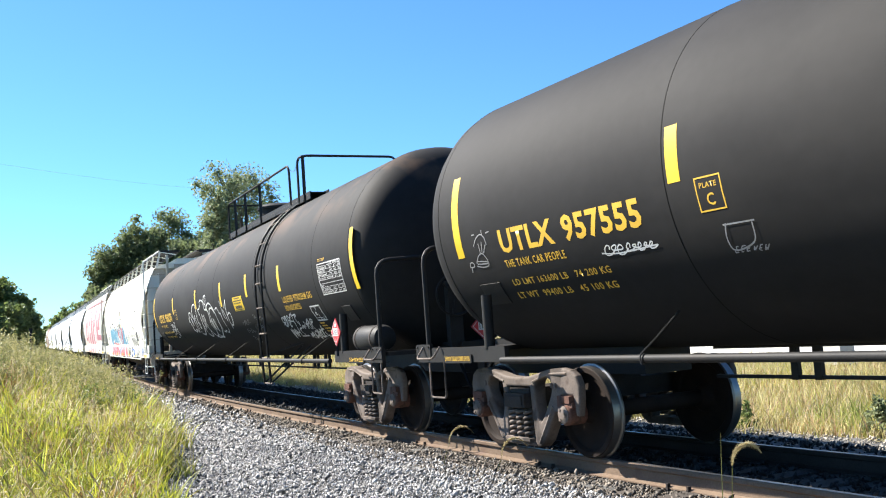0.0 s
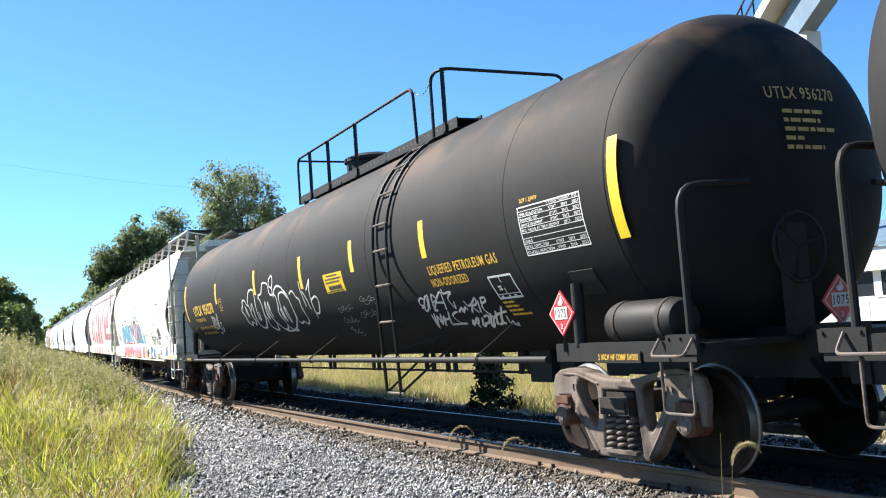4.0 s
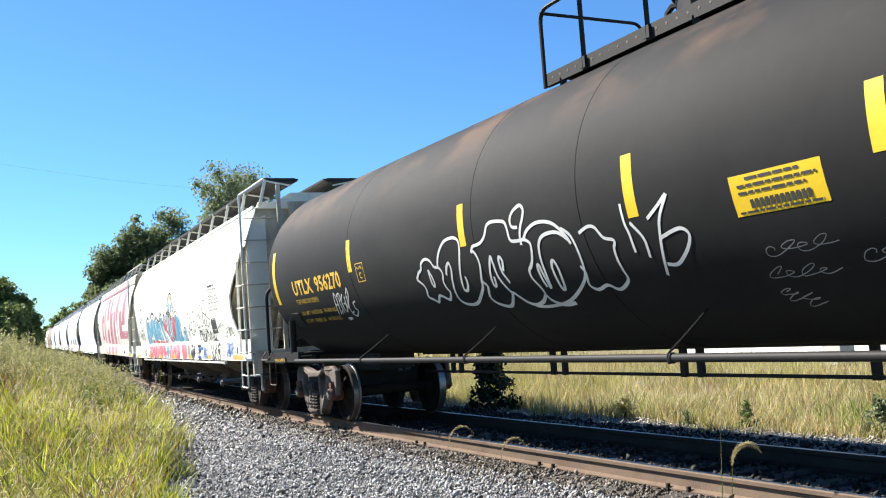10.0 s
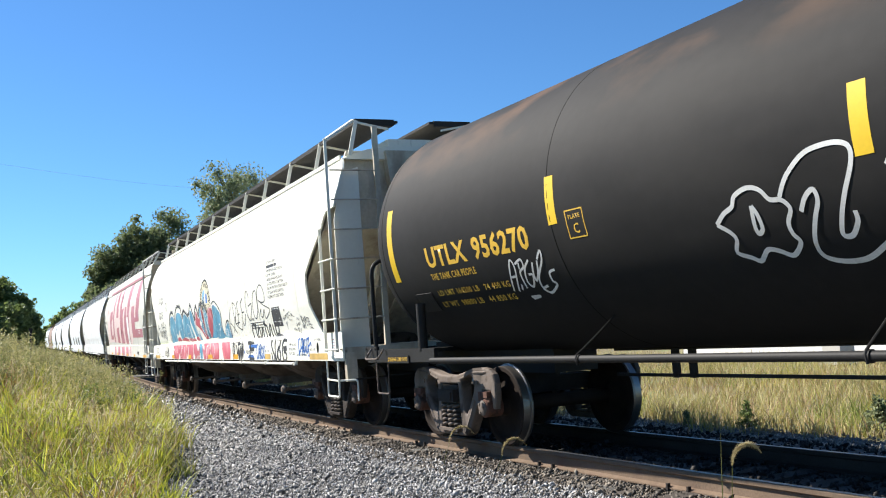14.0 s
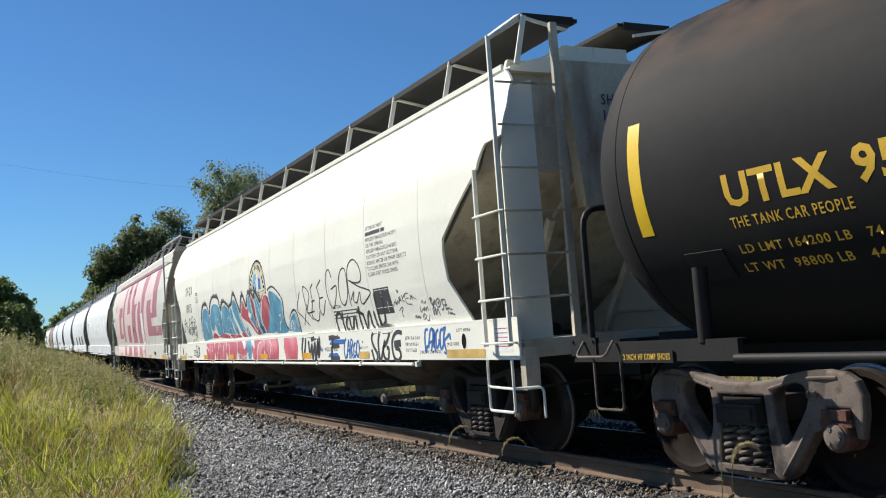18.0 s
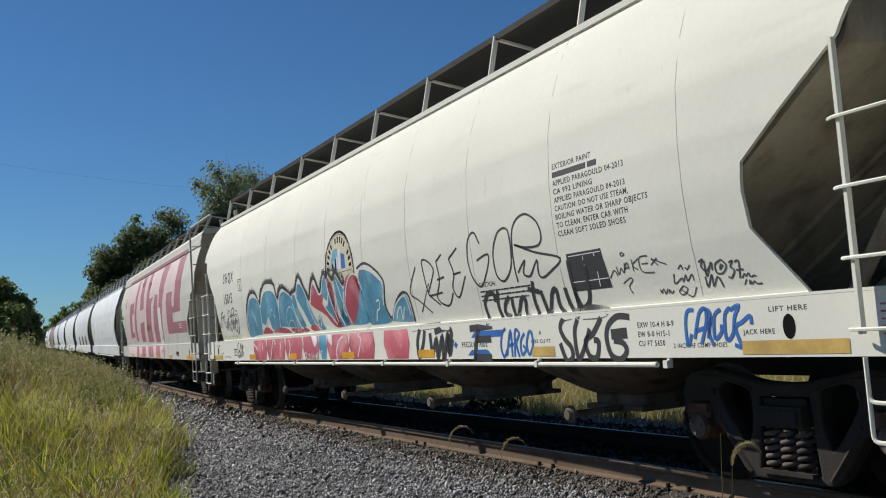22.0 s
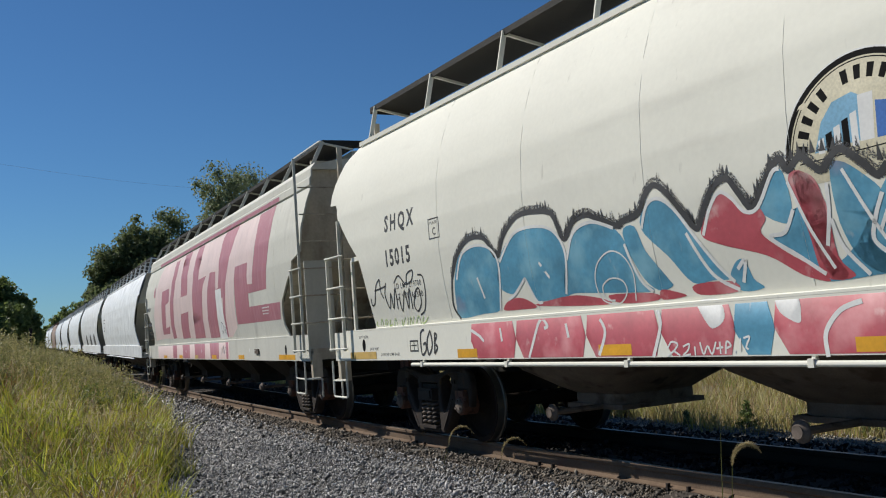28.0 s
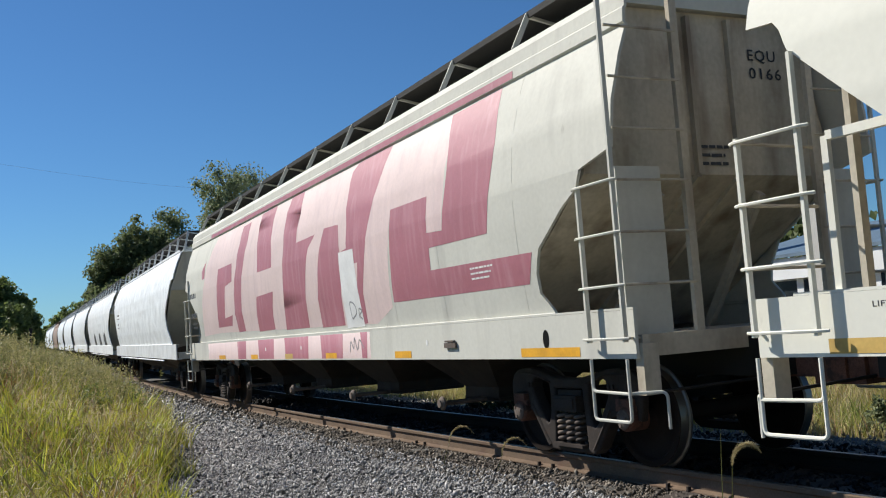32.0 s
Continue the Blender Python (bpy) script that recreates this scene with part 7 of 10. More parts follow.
for u in (-7.6, -5.9, -4.2, -2.5, -0.8, 0.9, 2.6, 4.3, 5.75, 7.55):
    sh = Shape()
    pts = [flat_wall(u, w, 0.0) for w in np.linspace(1.5, 3.85, 14)]
    sh.tube(pts, 0.0015, 5)
    part("weld_seam", sh, grey_paint, hop_pink)
def end_face(u, w, gap):
    return Vector((HOP_HALF - 0.31 + gap, u, w))


letters_fit("SHQX", -0.05, 0.37, 3.72, 0.12, end_face, black_ink, hop_white)
letters_fit("15015", -0.03, 0.39, 3.54, 0.12, end_face, black_ink, hop_white)
bar_rows(hop_pink, lambda u, w, g: Vector((HOP_HALF - 0.49 + g, u, w)), black_ink, -0.2, 2.9, (0.35, 0.3, 0.33), 0.03, 0.08, 41)
letters_fit("EQU", 0.50, 0.86, 3.78, 0.11, lambda u, w, g: Vector((HOP_HALF - 0.49 + g, u, w)), black_ink, hop_pink)
letters_fit("0166", 0.50, 0.92, 3.60, 0.11, lambda u, w, g: Vector((HOP_HALF - 0.49 + g, u, w)), black_ink, hop_pink)

# ---- painted pieces and scrawls on the cars ----
strokes([[(-3.71, 2.04), (-3.61, 2.11), (-3.51, 2.15), (-3.46, 2.22), (-3.33, 2.26), (-3.22, 2.23), (-3.15, 2.15), (-3.05, 2.13), (-3.0, 2.06), (-3.06, 1.97), (-3.06, 1.89), (-3.03, 1.83), (-3.14, 1.75), (-3.24, 1.79), (-3.34, 1.81), (-3.45, 1.74), (-3.52, 1.77), (-3.63, 1.82), (-3.58, 1.91), (-3.61, 1.97), (-3.71, 2.04)]], 0.035, 'graffiti_stroke', tank_wall, silver_spray, tank_next, 'silver graffiti outline', 0.006)
strokes([[(-3.33, 2.13), (-3.3, 2.06), (-3.3, 1.96), (-3.35, 1.93), (-3.36, 1.98), (-3.33, 2.13)]], 0.035, 'graffiti_stroke', tank_wall, silver_spray, tank_next, 'silver graffiti outline', 0.006)
strokes([[(-3.06, 2.15), (-2.96, 2.28), (-2.79, 2.4), (-2.63, 2.43), (-2.49, 2.42), (-2.42, 2.37), (-2.44, 2.26), (-2.55, 2.08), (-2.63, 1.94), (-2.67, 1.84), (-2.6, 1.83), (-2.52, 1.91), (-2.51, 1.98)]], 0.035, 'graffiti_stroke', tank_wall, silver_spray, tank_next, 'silver graffiti outline', 0.006)
strokes([[(-2.92, 2.03), (-2.85, 2.12), (-2.77, 2.16), (-2.76, 2.08), (-2.83, 1.97), (-2.91, 1.82), (-2.9, 1.72), (-2.77, 1.67), (-2.59, 1.67), (-2.43, 1.73), (-2.25, 1.83), (-2.2, 1.9), (-2.09, 2.07), (-2.1, 2.19), (-2.17, 2.25)]], 0.035, 'graffiti_stroke', tank_wall, silver_spray, tank_next, 'silver graffiti outline', 0.006)
strokes([[(-2.19, 2.22), (-2.13, 2.28), (-2.03, 2.29), (-1.92, 2.31), (-1.82, 2.37), (-1.75, 2.46), (-1.66, 2.49), (-1.5, 2.48), (-1.38, 2.45), (-1.35, 2.37), (-1.33, 2.26), (-1.2, 2.24), (-1.1, 2.24), (-1.03, 2.22), (-0.99, 2.17), (-1.04, 2.05), (-1.11, 1.98), (-1.19, 1.93), (-1.2, 1.85), (-1.15, 1.76), (-1.14, 1.69)]], 0.035, 'graffiti_stroke', tank_wall, silver_spray, tank_next, 'silver graffiti outline', 0.006)
strokes([[(-1.15, 2.37), (-1.25, 2.39), (-1.27, 2.46), (-1.21, 2.53), (-1.12, 2.57), (-1.05, 2.58), (-1.0, 2.53), (-1.03, 2.45), (-1.1, 2.36), (-1.14, 2.27), (-1.15, 2.19)]], 0.035, 'graffiti_stroke', tank_wall, silver_spray, tank_next, 'silver graffiti outline', 0.006)
strokes([[(-2.2, 1.9), (-2.13, 1.84), (-2.21, 1.73), (-2.17, 1.66), (-2.03, 1.61), (-1.9, 1.61), (-1.77, 1.69), (-1.71, 1.74), (-1.64, 1.69), (-1.55, 1.62), (-1.42, 1.59), (-1.26, 1.62), (-1.15, 1.68)]], 0.035, 'graffiti_stroke', tank_wall, silver_spray, tank_next, 'silver graffiti outline', 0.006)
strokes([[(-1.72, 1.73), (-1.77, 1.8), (-1.82, 1.92), (-1.81, 2.06), (-1.81, 2.14), (-1.87, 2.08), (-1.96, 1.94), (-1.99, 1.84), (-1.94, 1.84), (-1.9, 1.93)]], 0.035, 'graffiti_stroke', tank_wall, silver_spray, tank_next, 'silver graffiti outline', 0.006)
strokes([[(-1.65, 1.84), (-1.68, 1.91), (-1.7, 1.97), (-1.68, 2.08), (-1.64, 2.12), (-1.61, 2.07), (-1.67, 1.97)]], 0.035, 'graffiti_stroke', tank_wall, silver_spray, tank_next, 'silver graffiti outline', 0.006)
strokes([[(-1.1, 2.23), (-0.99, 2.32), (-0.82, 2.37), (-0.64, 2.36), (-0.5, 2.31), (-0.37, 2.19), (-0.33, 2.11)]], 0.035, 'graffiti_stroke', tank_wall, silver_spray, tank_next, 'silver graffiti outline', 0.006)
strokes([[(-0.97, 1.74), (-0.93, 1.88), (-0.9, 2.03), (-0.85, 2.16), (-0.76, 2.23), (-0.61, 2.25), (-0.47, 2.23), (-0.35, 2.15)]], 0.035, 'graffiti_stroke', tank_wall, silver_spray, tank_next, 'silver graffiti outline', 0.006)
strokes([[(-1.15, 1.68), (-1.1, 1.61), (-0.95, 1.56), (-0.75, 1.57)]], 0.035, 'graffiti_stroke', tank_wall, silver_spray, tank_next, 'silver graffiti outline', 0.006)
strokes([[(-1.03, 1.75), (-1.04, 1.83), (-1.02, 1.95), (-0.98, 1.97), (-0.98, 1.88), (-0.98, 1.78), (-0.99, 1.73)]], 0.035, 'graffiti_stroke', tank_wall, silver_spray, tank_next, 'silver graffiti outline', 0.006)
strokes([[(-0.74, 1.99), (-0.7, 1.98), (-0.69, 1.89), (-0.74, 1.74), (-0.8, 1.71), (-0.8, 1.8), (-0.78, 1.92), (-0.74, 1.99)]], 0.035, 'graffiti_stroke', tank_wall, silver_spray, tank_next, 'silver graffiti outline', 0.006)
strokes([[(-0.42, 2.27), (-0.29, 2.17), (-0.27, 1.95), (-0.38, 1.77), (-0.8, 1.6), (-1.22, 1.56), (-1.47, 1.58)]], 0.03, 'graffiti_stroke', tank_wall, silver_spray, tank_next, '', 0.006)
strokes([[(-0.16, 2.19), (-0.01, 2.23), (0.09, 2.21), (0.17, 2.11), (0.3, 2.07), (0.26, 2.0), (0.24, 1.91), (0.24, 1.82), (0.23, 1.72), (0.04, 1.65), (-0.09, 1.7), (-0.26, 1.67), (-0.35, 1.72), (-0.3, 1.83), (-0.33, 1.9)]], 0.03, 'graffiti_stroke', tank_wall, silver_spray, tank_next, '', 0.006)
strokes([[(0.51, 2.36), (0.51, 2.2), (0.53, 2.09), (0.52, 1.94)]], 0.03, 'graffiti_stroke', tank_wall, silver_spray, tank_next, '', 0.006)
strokes([[(0.58, 2.19), (0.69, 2.04), (0.67, 1.88)]], 0.03, 'graffiti_stroke', tank_wall, silver_spray, tank_next, '', 0.006)
strokes([[(0.81, 2.19), (0.98, 2.28), (1.1, 2.35), (0.96, 2.18), (0.89, 2.02), (0.81, 1.83), (0.76, 1.72)]], 0.03, 'graffiti_stroke', tank_wall, silver_spray, tank_next, '', 0.006)
strokes([[(0.89, 2.02), (1.14, 2.07), (1.23, 2.01), (1.14, 1.9), (0.96, 1.8), (0.83, 1.81)]], 0.03, 'graffiti_stroke', tank_wall, silver_spray, tank_next, '', 0.006)
strokes([[(5.05, 1.78), (4.98, 1.81), (4.88, 1.77), (4.87, 1.72), (4.96, 1.71), (4.84, 1.68)]], 0.024, 'graffiti_tag', tank_wall, silver_spray, tank_next, 'silver spray tag', 0.006)
strokes([[(5.22, 1.83), (5.09, 1.8), (4.89, 1.65), (5.01, 1.67), (5.16, 1.8)]], 0.024, 'graffiti_tag', tank_wall, silver_spray, tank_next, 'silver spray tag', 0.006)
strokes([[(5.22, 1.83), (5.04, 1.66)]], 0.024, 'graffiti_tag', tank_wall, silver_spray, tank_next, 'silver spray tag', 0.006)
strokes([[(5.4, 1.78), (5.33, 1.83), (5.21, 1.71), (5.17, 1.63), (5.24, 1.65)]], 0.024, 'graffiti_tag', tank_wall, silver_spray, tank_next, 'silver spray tag', 0.006)
strokes([[(5.23, 1.74), (5.37, 1.75)]], 0.024, 'graffiti_tag', tank_wall, silver_spray, tank_next, 'silver spray tag', 0.006)
strokes([[(5.13, 1.63), (5.46, 1.8), (5.61, 1.84), (5.49, 1.65)]], 0.024, 'graffiti_tag', tank_wall, silver_spray, tank_next, 'silver spray tag', 0.006)
strokes([[(5.33, 1.73), (5.55, 1.72)]], 0.024, 'graffiti_tag', tank_wall, silver_spray, tank_next, 'silver spray tag', 0.006)
strokes([[(5.67, 1.88), (5.46, 1.63)]], 0.024, 'graffiti_tag', tank_wall, silver_spray, tank_next, 'silver spray tag', 0.006)
strokes([[(5.64, 1.82), (5.87, 1.83), (5.7, 1.76), (5.72, 1.64), (5.8, 1.72)]], 0.024, 'graffiti_tag', tank_wall, silver_spray, tank_next, 'silver spray tag', 0.006)
strokes([[(5.73, 1.59), (5.89, 1.64), (5.83, 1.58), (5.98, 1.64), (5.98, 1.6)]], 0.024, 'graffiti_tag', tank_wall, silver_spray, tank_next, 'silver spray tag', 0.006)
strokes([[(6.04, 1.71), (6.07, 1.65), (6.17, 1.66), (6.04, 1.57)]], 0.024, 'graffiti_tag', tank_wall, silver_spray, tank_next, 'silver spray tag', 0.006)
strokes([[(6.16, 1.66), (6.35, 1.73), (6.28, 1.66), (6.16, 1.64), (6.2, 1.56)]], 0.024, 'graffiti_tag', tank_wall, silver_spray, tank_next, 'silver spray tag', 0.006)
strokes([[(6.37, 1.7), (6.24, 1.56)]], 0.024, 'graffiti_tag', tank_wall, silver_spray, tank_next, 'silver spray tag', 0.006)
strokes([[(6.47, 1.72), (6.36, 1.6), (6.39, 1.54)]], 0.024, 'graffiti_tag', tank_wall, silver_spray, tank_next, 'silver spray tag', 0.006)
strokes([[(6.47, 1.72), (6.57, 1.72), (6.53, 1.68), (6.41, 1.66)]], 0.024, 'graffiti_tag', tank_wall, silver_spray, tank_next, 'silver spray tag', 0.006)
strokes([[(4.95, 1.59), (4.87, 1.49), (4.81, 1.42)]], 0.024, 'graffiti_tag', tank_wall, silver_spray, tank_next, 'silver spray tag', 0.006)
strokes([[(5.04, 1.6), (4.8, 1.42), (5.08, 1.57), (5.0, 1.46)]], 0.024, 'graffiti_tag', tank_wall, silver_spray, tank_next, 'silver spray tag', 0.006)
strokes([[(5.21, 1.59), (4.99, 1.46), (5.26, 1.56), (5.06, 1.44)]], 0.024, 'graffiti_tag', tank_wall, silver_spray, tank_next, 'silver spray tag', 0.006)
strokes([[(5.14, 1.51), (5.36, 1.53)]], 0.024, 'graffiti_tag', tank_wall, silver_spray, tank_next, 'silver spray tag', 0.006)
strokes([[(5.46, 1.61), (5.31, 1.5), (5.25, 1.44)]], 0.024, 'graffiti_tag', tank_wall, silver_spray, tank_next, 'silver spray tag', 0.006)
strokes([[(5.69, 1.6), (5.52, 1.57), (5.48, 1.52), (5.53, 1.46), (5.66, 1.45), (5.29, 1.45)]], 0.024, 'graffiti_tag', tank_wall, silver_spray, tank_next, 'silver spray tag', 0.006)
strokes([[(5.89, 1.49), (5.76, 1.42), (6.05, 1.51), (5.93, 1.44), (5.91, 1.46), (5.87, 1.39)]], 0.024, 'graffiti_tag', tank_wall, silver_spray, tank_next, 'silver spray tag', 0.006)
strokes([[(6.15, 1.5), (5.97, 1.4), (6.1, 1.43)]], 0.024, 'graffiti_tag', tank_wall, silver_spray, tank_next, 'silver spray tag', 0.006)
strokes([[(6.2, 1.51), (6.33, 1.52), (6.22, 1.45), (6.07, 1.43)]], 0.024, 'graffiti_tag', tank_wall, silver_spray, tank_next, 'silver spray tag', 0.006)
strokes([[(6.42, 1.54), (6.16, 1.39), (6.27, 1.42), (6.43, 1.51)]], 0.024, 'graffiti_tag', tank_wall, silver_spray, tank_next, 'silver spray tag', 0.006)
strokes([[(6.57, 1.56), (6.33, 1.41)]], 0.024, 'graffiti_tag', tank_wall, silver_spray, tank_next, 'silver spray tag', 0.006)
strokes([[(6.4, 1.49), (6.61, 1.53), (6.48, 1.43), (6.37, 1.41)]], 0.024, 'graffiti_tag', tank_wall, silver_spray, tank_next, 'silver spray tag', 0.006)
strokes([[(6.78, 1.61), (6.5, 1.43), (6.56, 1.43)]], 0.024, 'graffiti_tag', tank_wall, silver_spray, tank_next, 'silver spray tag', 0.006)
strokes([[(6.59, 1.53), (6.8, 1.55)]], 0.024, 'graffiti_tag', tank_wall, silver_spray, tank_next, 'silver spray tag', 0.006)
strokes([[(6.71, 1.5), (6.64, 1.41), (6.75, 1.44)]], 0.024, 'graffiti_tag', tank_wall, silver_spray, tank_next, 'silver spray tag', 0.006)
strokes([[(6.74, 1.42), (6.7, 1.39)]], 0.024, 'graffiti_tag', tank_wall, silver_spray, tank_next, 'silver spray tag', 0.006)
strokes([[(6.81, 1.42), (6.74, 1.38)]], 0.024, 'graffiti_tag', tank_wall, silver_spray, tank_next, 'silver spray tag', 0.006)
strokes([[(-6.83, 1.75), (-6.66, 2.05), (-6.61, 1.97), (-6.74, 1.74)]], 0.024, 'graffiti_tag', tank_wall, silver_spray, tank_next, 'silver spray tag', 0.006)
strokes([[(-6.75, 1.89), (-6.64, 1.89)]], 0.024, 'graffiti_tag', tank_wall, silver_spray, tank_next, 'silver spray tag', 0.006)
strokes([[(-6.51, 2.02), (-6.67, 1.75)]], 0.024, 'graffiti_tag', tank_wall, silver_spray, tank_next, 'silver spray tag', 0.006)
strokes([[(-6.58, 2.01), (-6.45, 2.05), (-6.45, 1.97), (-6.55, 1.92), (-6.57, 1.76)]], 0.024, 'graffiti_tag', tank_wall, silver_spray, tank_next, 'silver spray tag', 0.006)
strokes([[(-6.32, 2.03), (-6.44, 1.95), (-6.5, 1.82), (-6.44, 1.77), (-6.35, 1.88), (-6.42, 1.89)]], 0.024, 'graffiti_tag', tank_wall, silver_spray, tank_next, 'silver spray tag', 0.006)
strokes([[(-6.27, 2.0), (-6.33, 1.89), (-6.34, 1.82), (-6.24, 1.9), (-6.18, 2.01)]], 0.024, 'graffiti_tag', tank_wall, silver_spray, tank_next, 'silver spray tag', 0.006)
strokes([[(-6.17, 2.02), (-6.07, 2.1), (-6.1, 2.0), (-6.27, 1.85), (-6.3, 1.75), (-6.2, 1.76)]], 0.024, 'graffiti_tag', tank_wall, silver_spray, tank_next, 'silver spray tag', 0.006)
strokes([[(-5.96, 1.9), (-6.06, 1.88), (-6.08, 1.8), (-6.04, 1.76), (-6.21, 1.69), (-6.31, 1.74)]], 0.024, 'graffiti_tag', tank_wall, silver_spray, tank_next, 'silver spray tag', 0.006)
strokes([[(-6.6, 1.67), (-6.43, 1.67), (-6.58, 1.65)]], 0.024, 'graffiti_tag', tank_wall, silver_spray, tank_next, 'silver spray tag', 0.006)
strokes([[(1.99, 1.8), (1.99, 1.82), (1.95, 1.83), (1.91, 1.81), (1.91, 1.77), (1.99, 1.76), (2.13, 1.81), (2.2, 1.85), (2.13, 1.85), (2.06, 1.82), (2.09, 1.8), (2.2, 1.8), (2.28, 1.81), (2.29, 1.82), (2.25, 1.83), (2.21, 1.82), (2.21, 1.78), (2.29, 1.77), (2.42, 1.81), (2.48, 1.86), (2.42, 1.86), (2.35, 1.82), (2.38, 1.8), (2.48, 1.8), (2.56, 1.81)]], 0.007, 'graffiti_tag', tank_wall, grey_ink, tank_next, 'faint chalk marks', 0.006)
strokes([[(1.88, 1.63), (1.96, 1.68), (1.92, 1.68), (1.82, 1.64), (1.81, 1.61), (1.93, 1.61), (2.03, 1.63), (2.04, 1.64), (2.0, 1.65), (1.97, 1.64), (1.98, 1.61), (2.05, 1.6), (2.17, 1.63), (2.25, 1.67), (2.22, 1.68), (2.12, 1.64), (2.11, 1.6), (2.22, 1.61), (2.32, 1.63), (2.33, 1.64), (2.29, 1.64), (2.27, 1.63), (2.28, 1.61), (2.34, 1.6), (2.46, 1.63)]], 0.007, 'graffiti_tag', tank_wall, grey_ink, tank_next, 'faint chalk marks', 0.006)
strokes([[(1.84, 1.5), (1.9, 1.52), (1.85, 1.52), (1.79, 1.5), (1.8, 1.48), (1.86, 1.48), (1.92, 1.48), (1.94, 1.49), (1.93, 1.49), (1.87, 1.47), (1.81, 1.44), (1.85, 1.43), (1.99, 1.46), (2.06, 1.48), (2.02, 1.47), (1.94, 1.45), (1.95, 1.44), (2.01, 1.43), (2.06, 1.43), (2.09, 1.44), (2.08, 1.44), (2.01, 1.43), (1.94, 1.39), (1.98, 1.38), (2.13, 1.41)]], 0.007, 'graffiti_tag', tank_wall, grey_ink, tank_next, 'faint chalk marks', 0.006)
strokes([[(3.07, 1.89), (3.12, 1.94), (3.04, 1.94), (2.97, 1.9), (3.02, 1.88), (3.14, 1.88), (3.23, 1.89), (3.23, 1.91), (3.19, 1.92), (3.13, 1.9), (3.12, 1.84), (3.23, 1.83), (3.38, 1.88), (3.43, 1.93), (3.36, 1.93), (3.28, 1.89), (3.33, 1.87), (3.44, 1.87), (3.53, 1.88), (3.53, 1.89), (3.49, 1.91), (3.43, 1.89), (3.43, 1.83), (3.53, 1.82), (3.67, 1.87)]], 0.007, 'graffiti_tag', tank_wall, grey_ink, tank_next, 'faint chalk marks', 0.006)
strokes([[(2.78, 1.7), (2.79, 1.72), (2.76, 1.73), (2.7, 1.71), (2.67, 1.66), (2.76, 1.65), (2.91, 1.7), (2.98, 1.75), (2.92, 1.74), (2.83, 1.71), (2.86, 1.69), (2.96, 1.69), (3.04, 1.7), (3.06, 1.71), (3.02, 1.72), (2.97, 1.71), (2.94, 1.66), (3.02, 1.65), (3.17, 1.7), (3.24, 1.74), (3.18, 1.74), (3.09, 1.7), (3.12, 1.68), (3.22, 1.68), (3.3, 1.69), (3.31, 1.71), (3.27, 1.72), (3.22, 1.7), (3.2, 1.66), (3.28, 1.65), (3.42, 1.69)]], 0.007, 'graffiti_tag', tank_wall, grey_ink, tank_next, 'faint chalk marks', 0.006)
strokes([[(-6.65, 1.99), (-6.64, 2.02), (-6.67, 2.03), (-6.71, 2.0), (-6.71, 1.95), (-6.64, 1.95), (-6.57, 1.99), (-6.55, 2.02), (-6.59, 2.02), (-6.62, 2.0), (-6.59, 1.98), (-6.53, 1.98), (-6.48, 1.98), (-6.47, 2.0), (-6.5, 2.02), (-6.54, 1.99), (-6.54, 1.94), (-6.47, 1.94), (-6.4, 1.98)]], 0.012, 'graffiti_tag', tank_wall, silver_spray, tank_lead, 'white script tag', 0.006)
strokes([[(-6.38, 1.98), (-6.37, 2.01), (-6.39, 2.02), (-6.42, 1.99), (-6.41, 1.96), (-6.36, 1.96), (-6.31, 1.98), (-6.3, 2.0), (-6.33, 2.0), (-6.34, 1.99), (-6.32, 1.98), (-6.27, 1.97), (-6.24, 1.98), (-6.23, 2.0), (-6.25, 2.01), (-6.27, 1.99), (-6.27, 1.95), (-6.22, 1.95), (-6.17, 1.98), (-6.16, 2.0), (-6.18, 2.0), (-6.2, 1.98), (-6.18, 1.98), (-6.13, 1.97), (-6.1, 1.98), (-6.09, 2.0), (-6.11, 2.0), (-6.13, 1.98), (-6.13, 1.95), (-6.08, 1.95), (-6.03, 1.97)]], 0.012, 'graffiti_tag', tank_wall, silver_spray, tank_lead, 'white script tag', 0.006)
strokes([[(-6.77, 1.97), (-6.51, 1.95), (-6.04, 1.97)]], 0.012, 'graffiti_tag', tank_wall, silver_spray, tank_lead, 'white script tag', 0.006)
strokes([[(-5.25, 2.04), (-5.29, 1.93), (-5.27, 1.84), (-5.13, 1.85), (-5.03, 1.9), (-5.0, 2.02)]], 0.012, 'chalk_mark', tank_wall, grey_ink, tank_lead, '', 0.006)
strokes([[(-5.28, 2.03), (-4.97, 2.03)]], 0.012, 'chalk_mark', tank_wall, grey_ink, tank_lead, '', 0.006)
strokes([[(-5.22, 1.86), (-5.24, 1.86), (-5.25, 1.84), (-5.24, 1.84), (-5.26, 1.84), (-5.27, 1.82), (-5.24, 1.82)]], 0.008, 'chalk_mark', tank_wall, grey_ink, tank_lead, '', 0.006)
strokes([[(-5.15, 1.86), (-5.18, 1.86), (-5.2, 1.84), (-5.18, 1.84), (-5.2, 1.84), (-5.21, 1.82), (-5.19, 1.82)]], 0.008, 'chalk_mark', tank_wall, grey_ink, tank_lead, '', 0.006)
strokes([[(-5.1, 1.86), (-5.13, 1.85), (-5.14, 1.84), (-5.12, 1.84), (-5.14, 1.84), (-5.16, 1.82), (-5.13, 1.82)]], 0.008, 'chalk_mark', tank_wall, grey_ink, tank_lead, '', 0.006)
strokes([[(-5.07, 1.85), (-5.09, 1.82), (-5.07, 1.84), (-5.08, 1.82), (-5.04, 1.85)]], 0.008, 'chalk_mark', tank_wall, grey_ink, tank_lead, '', 0.006)
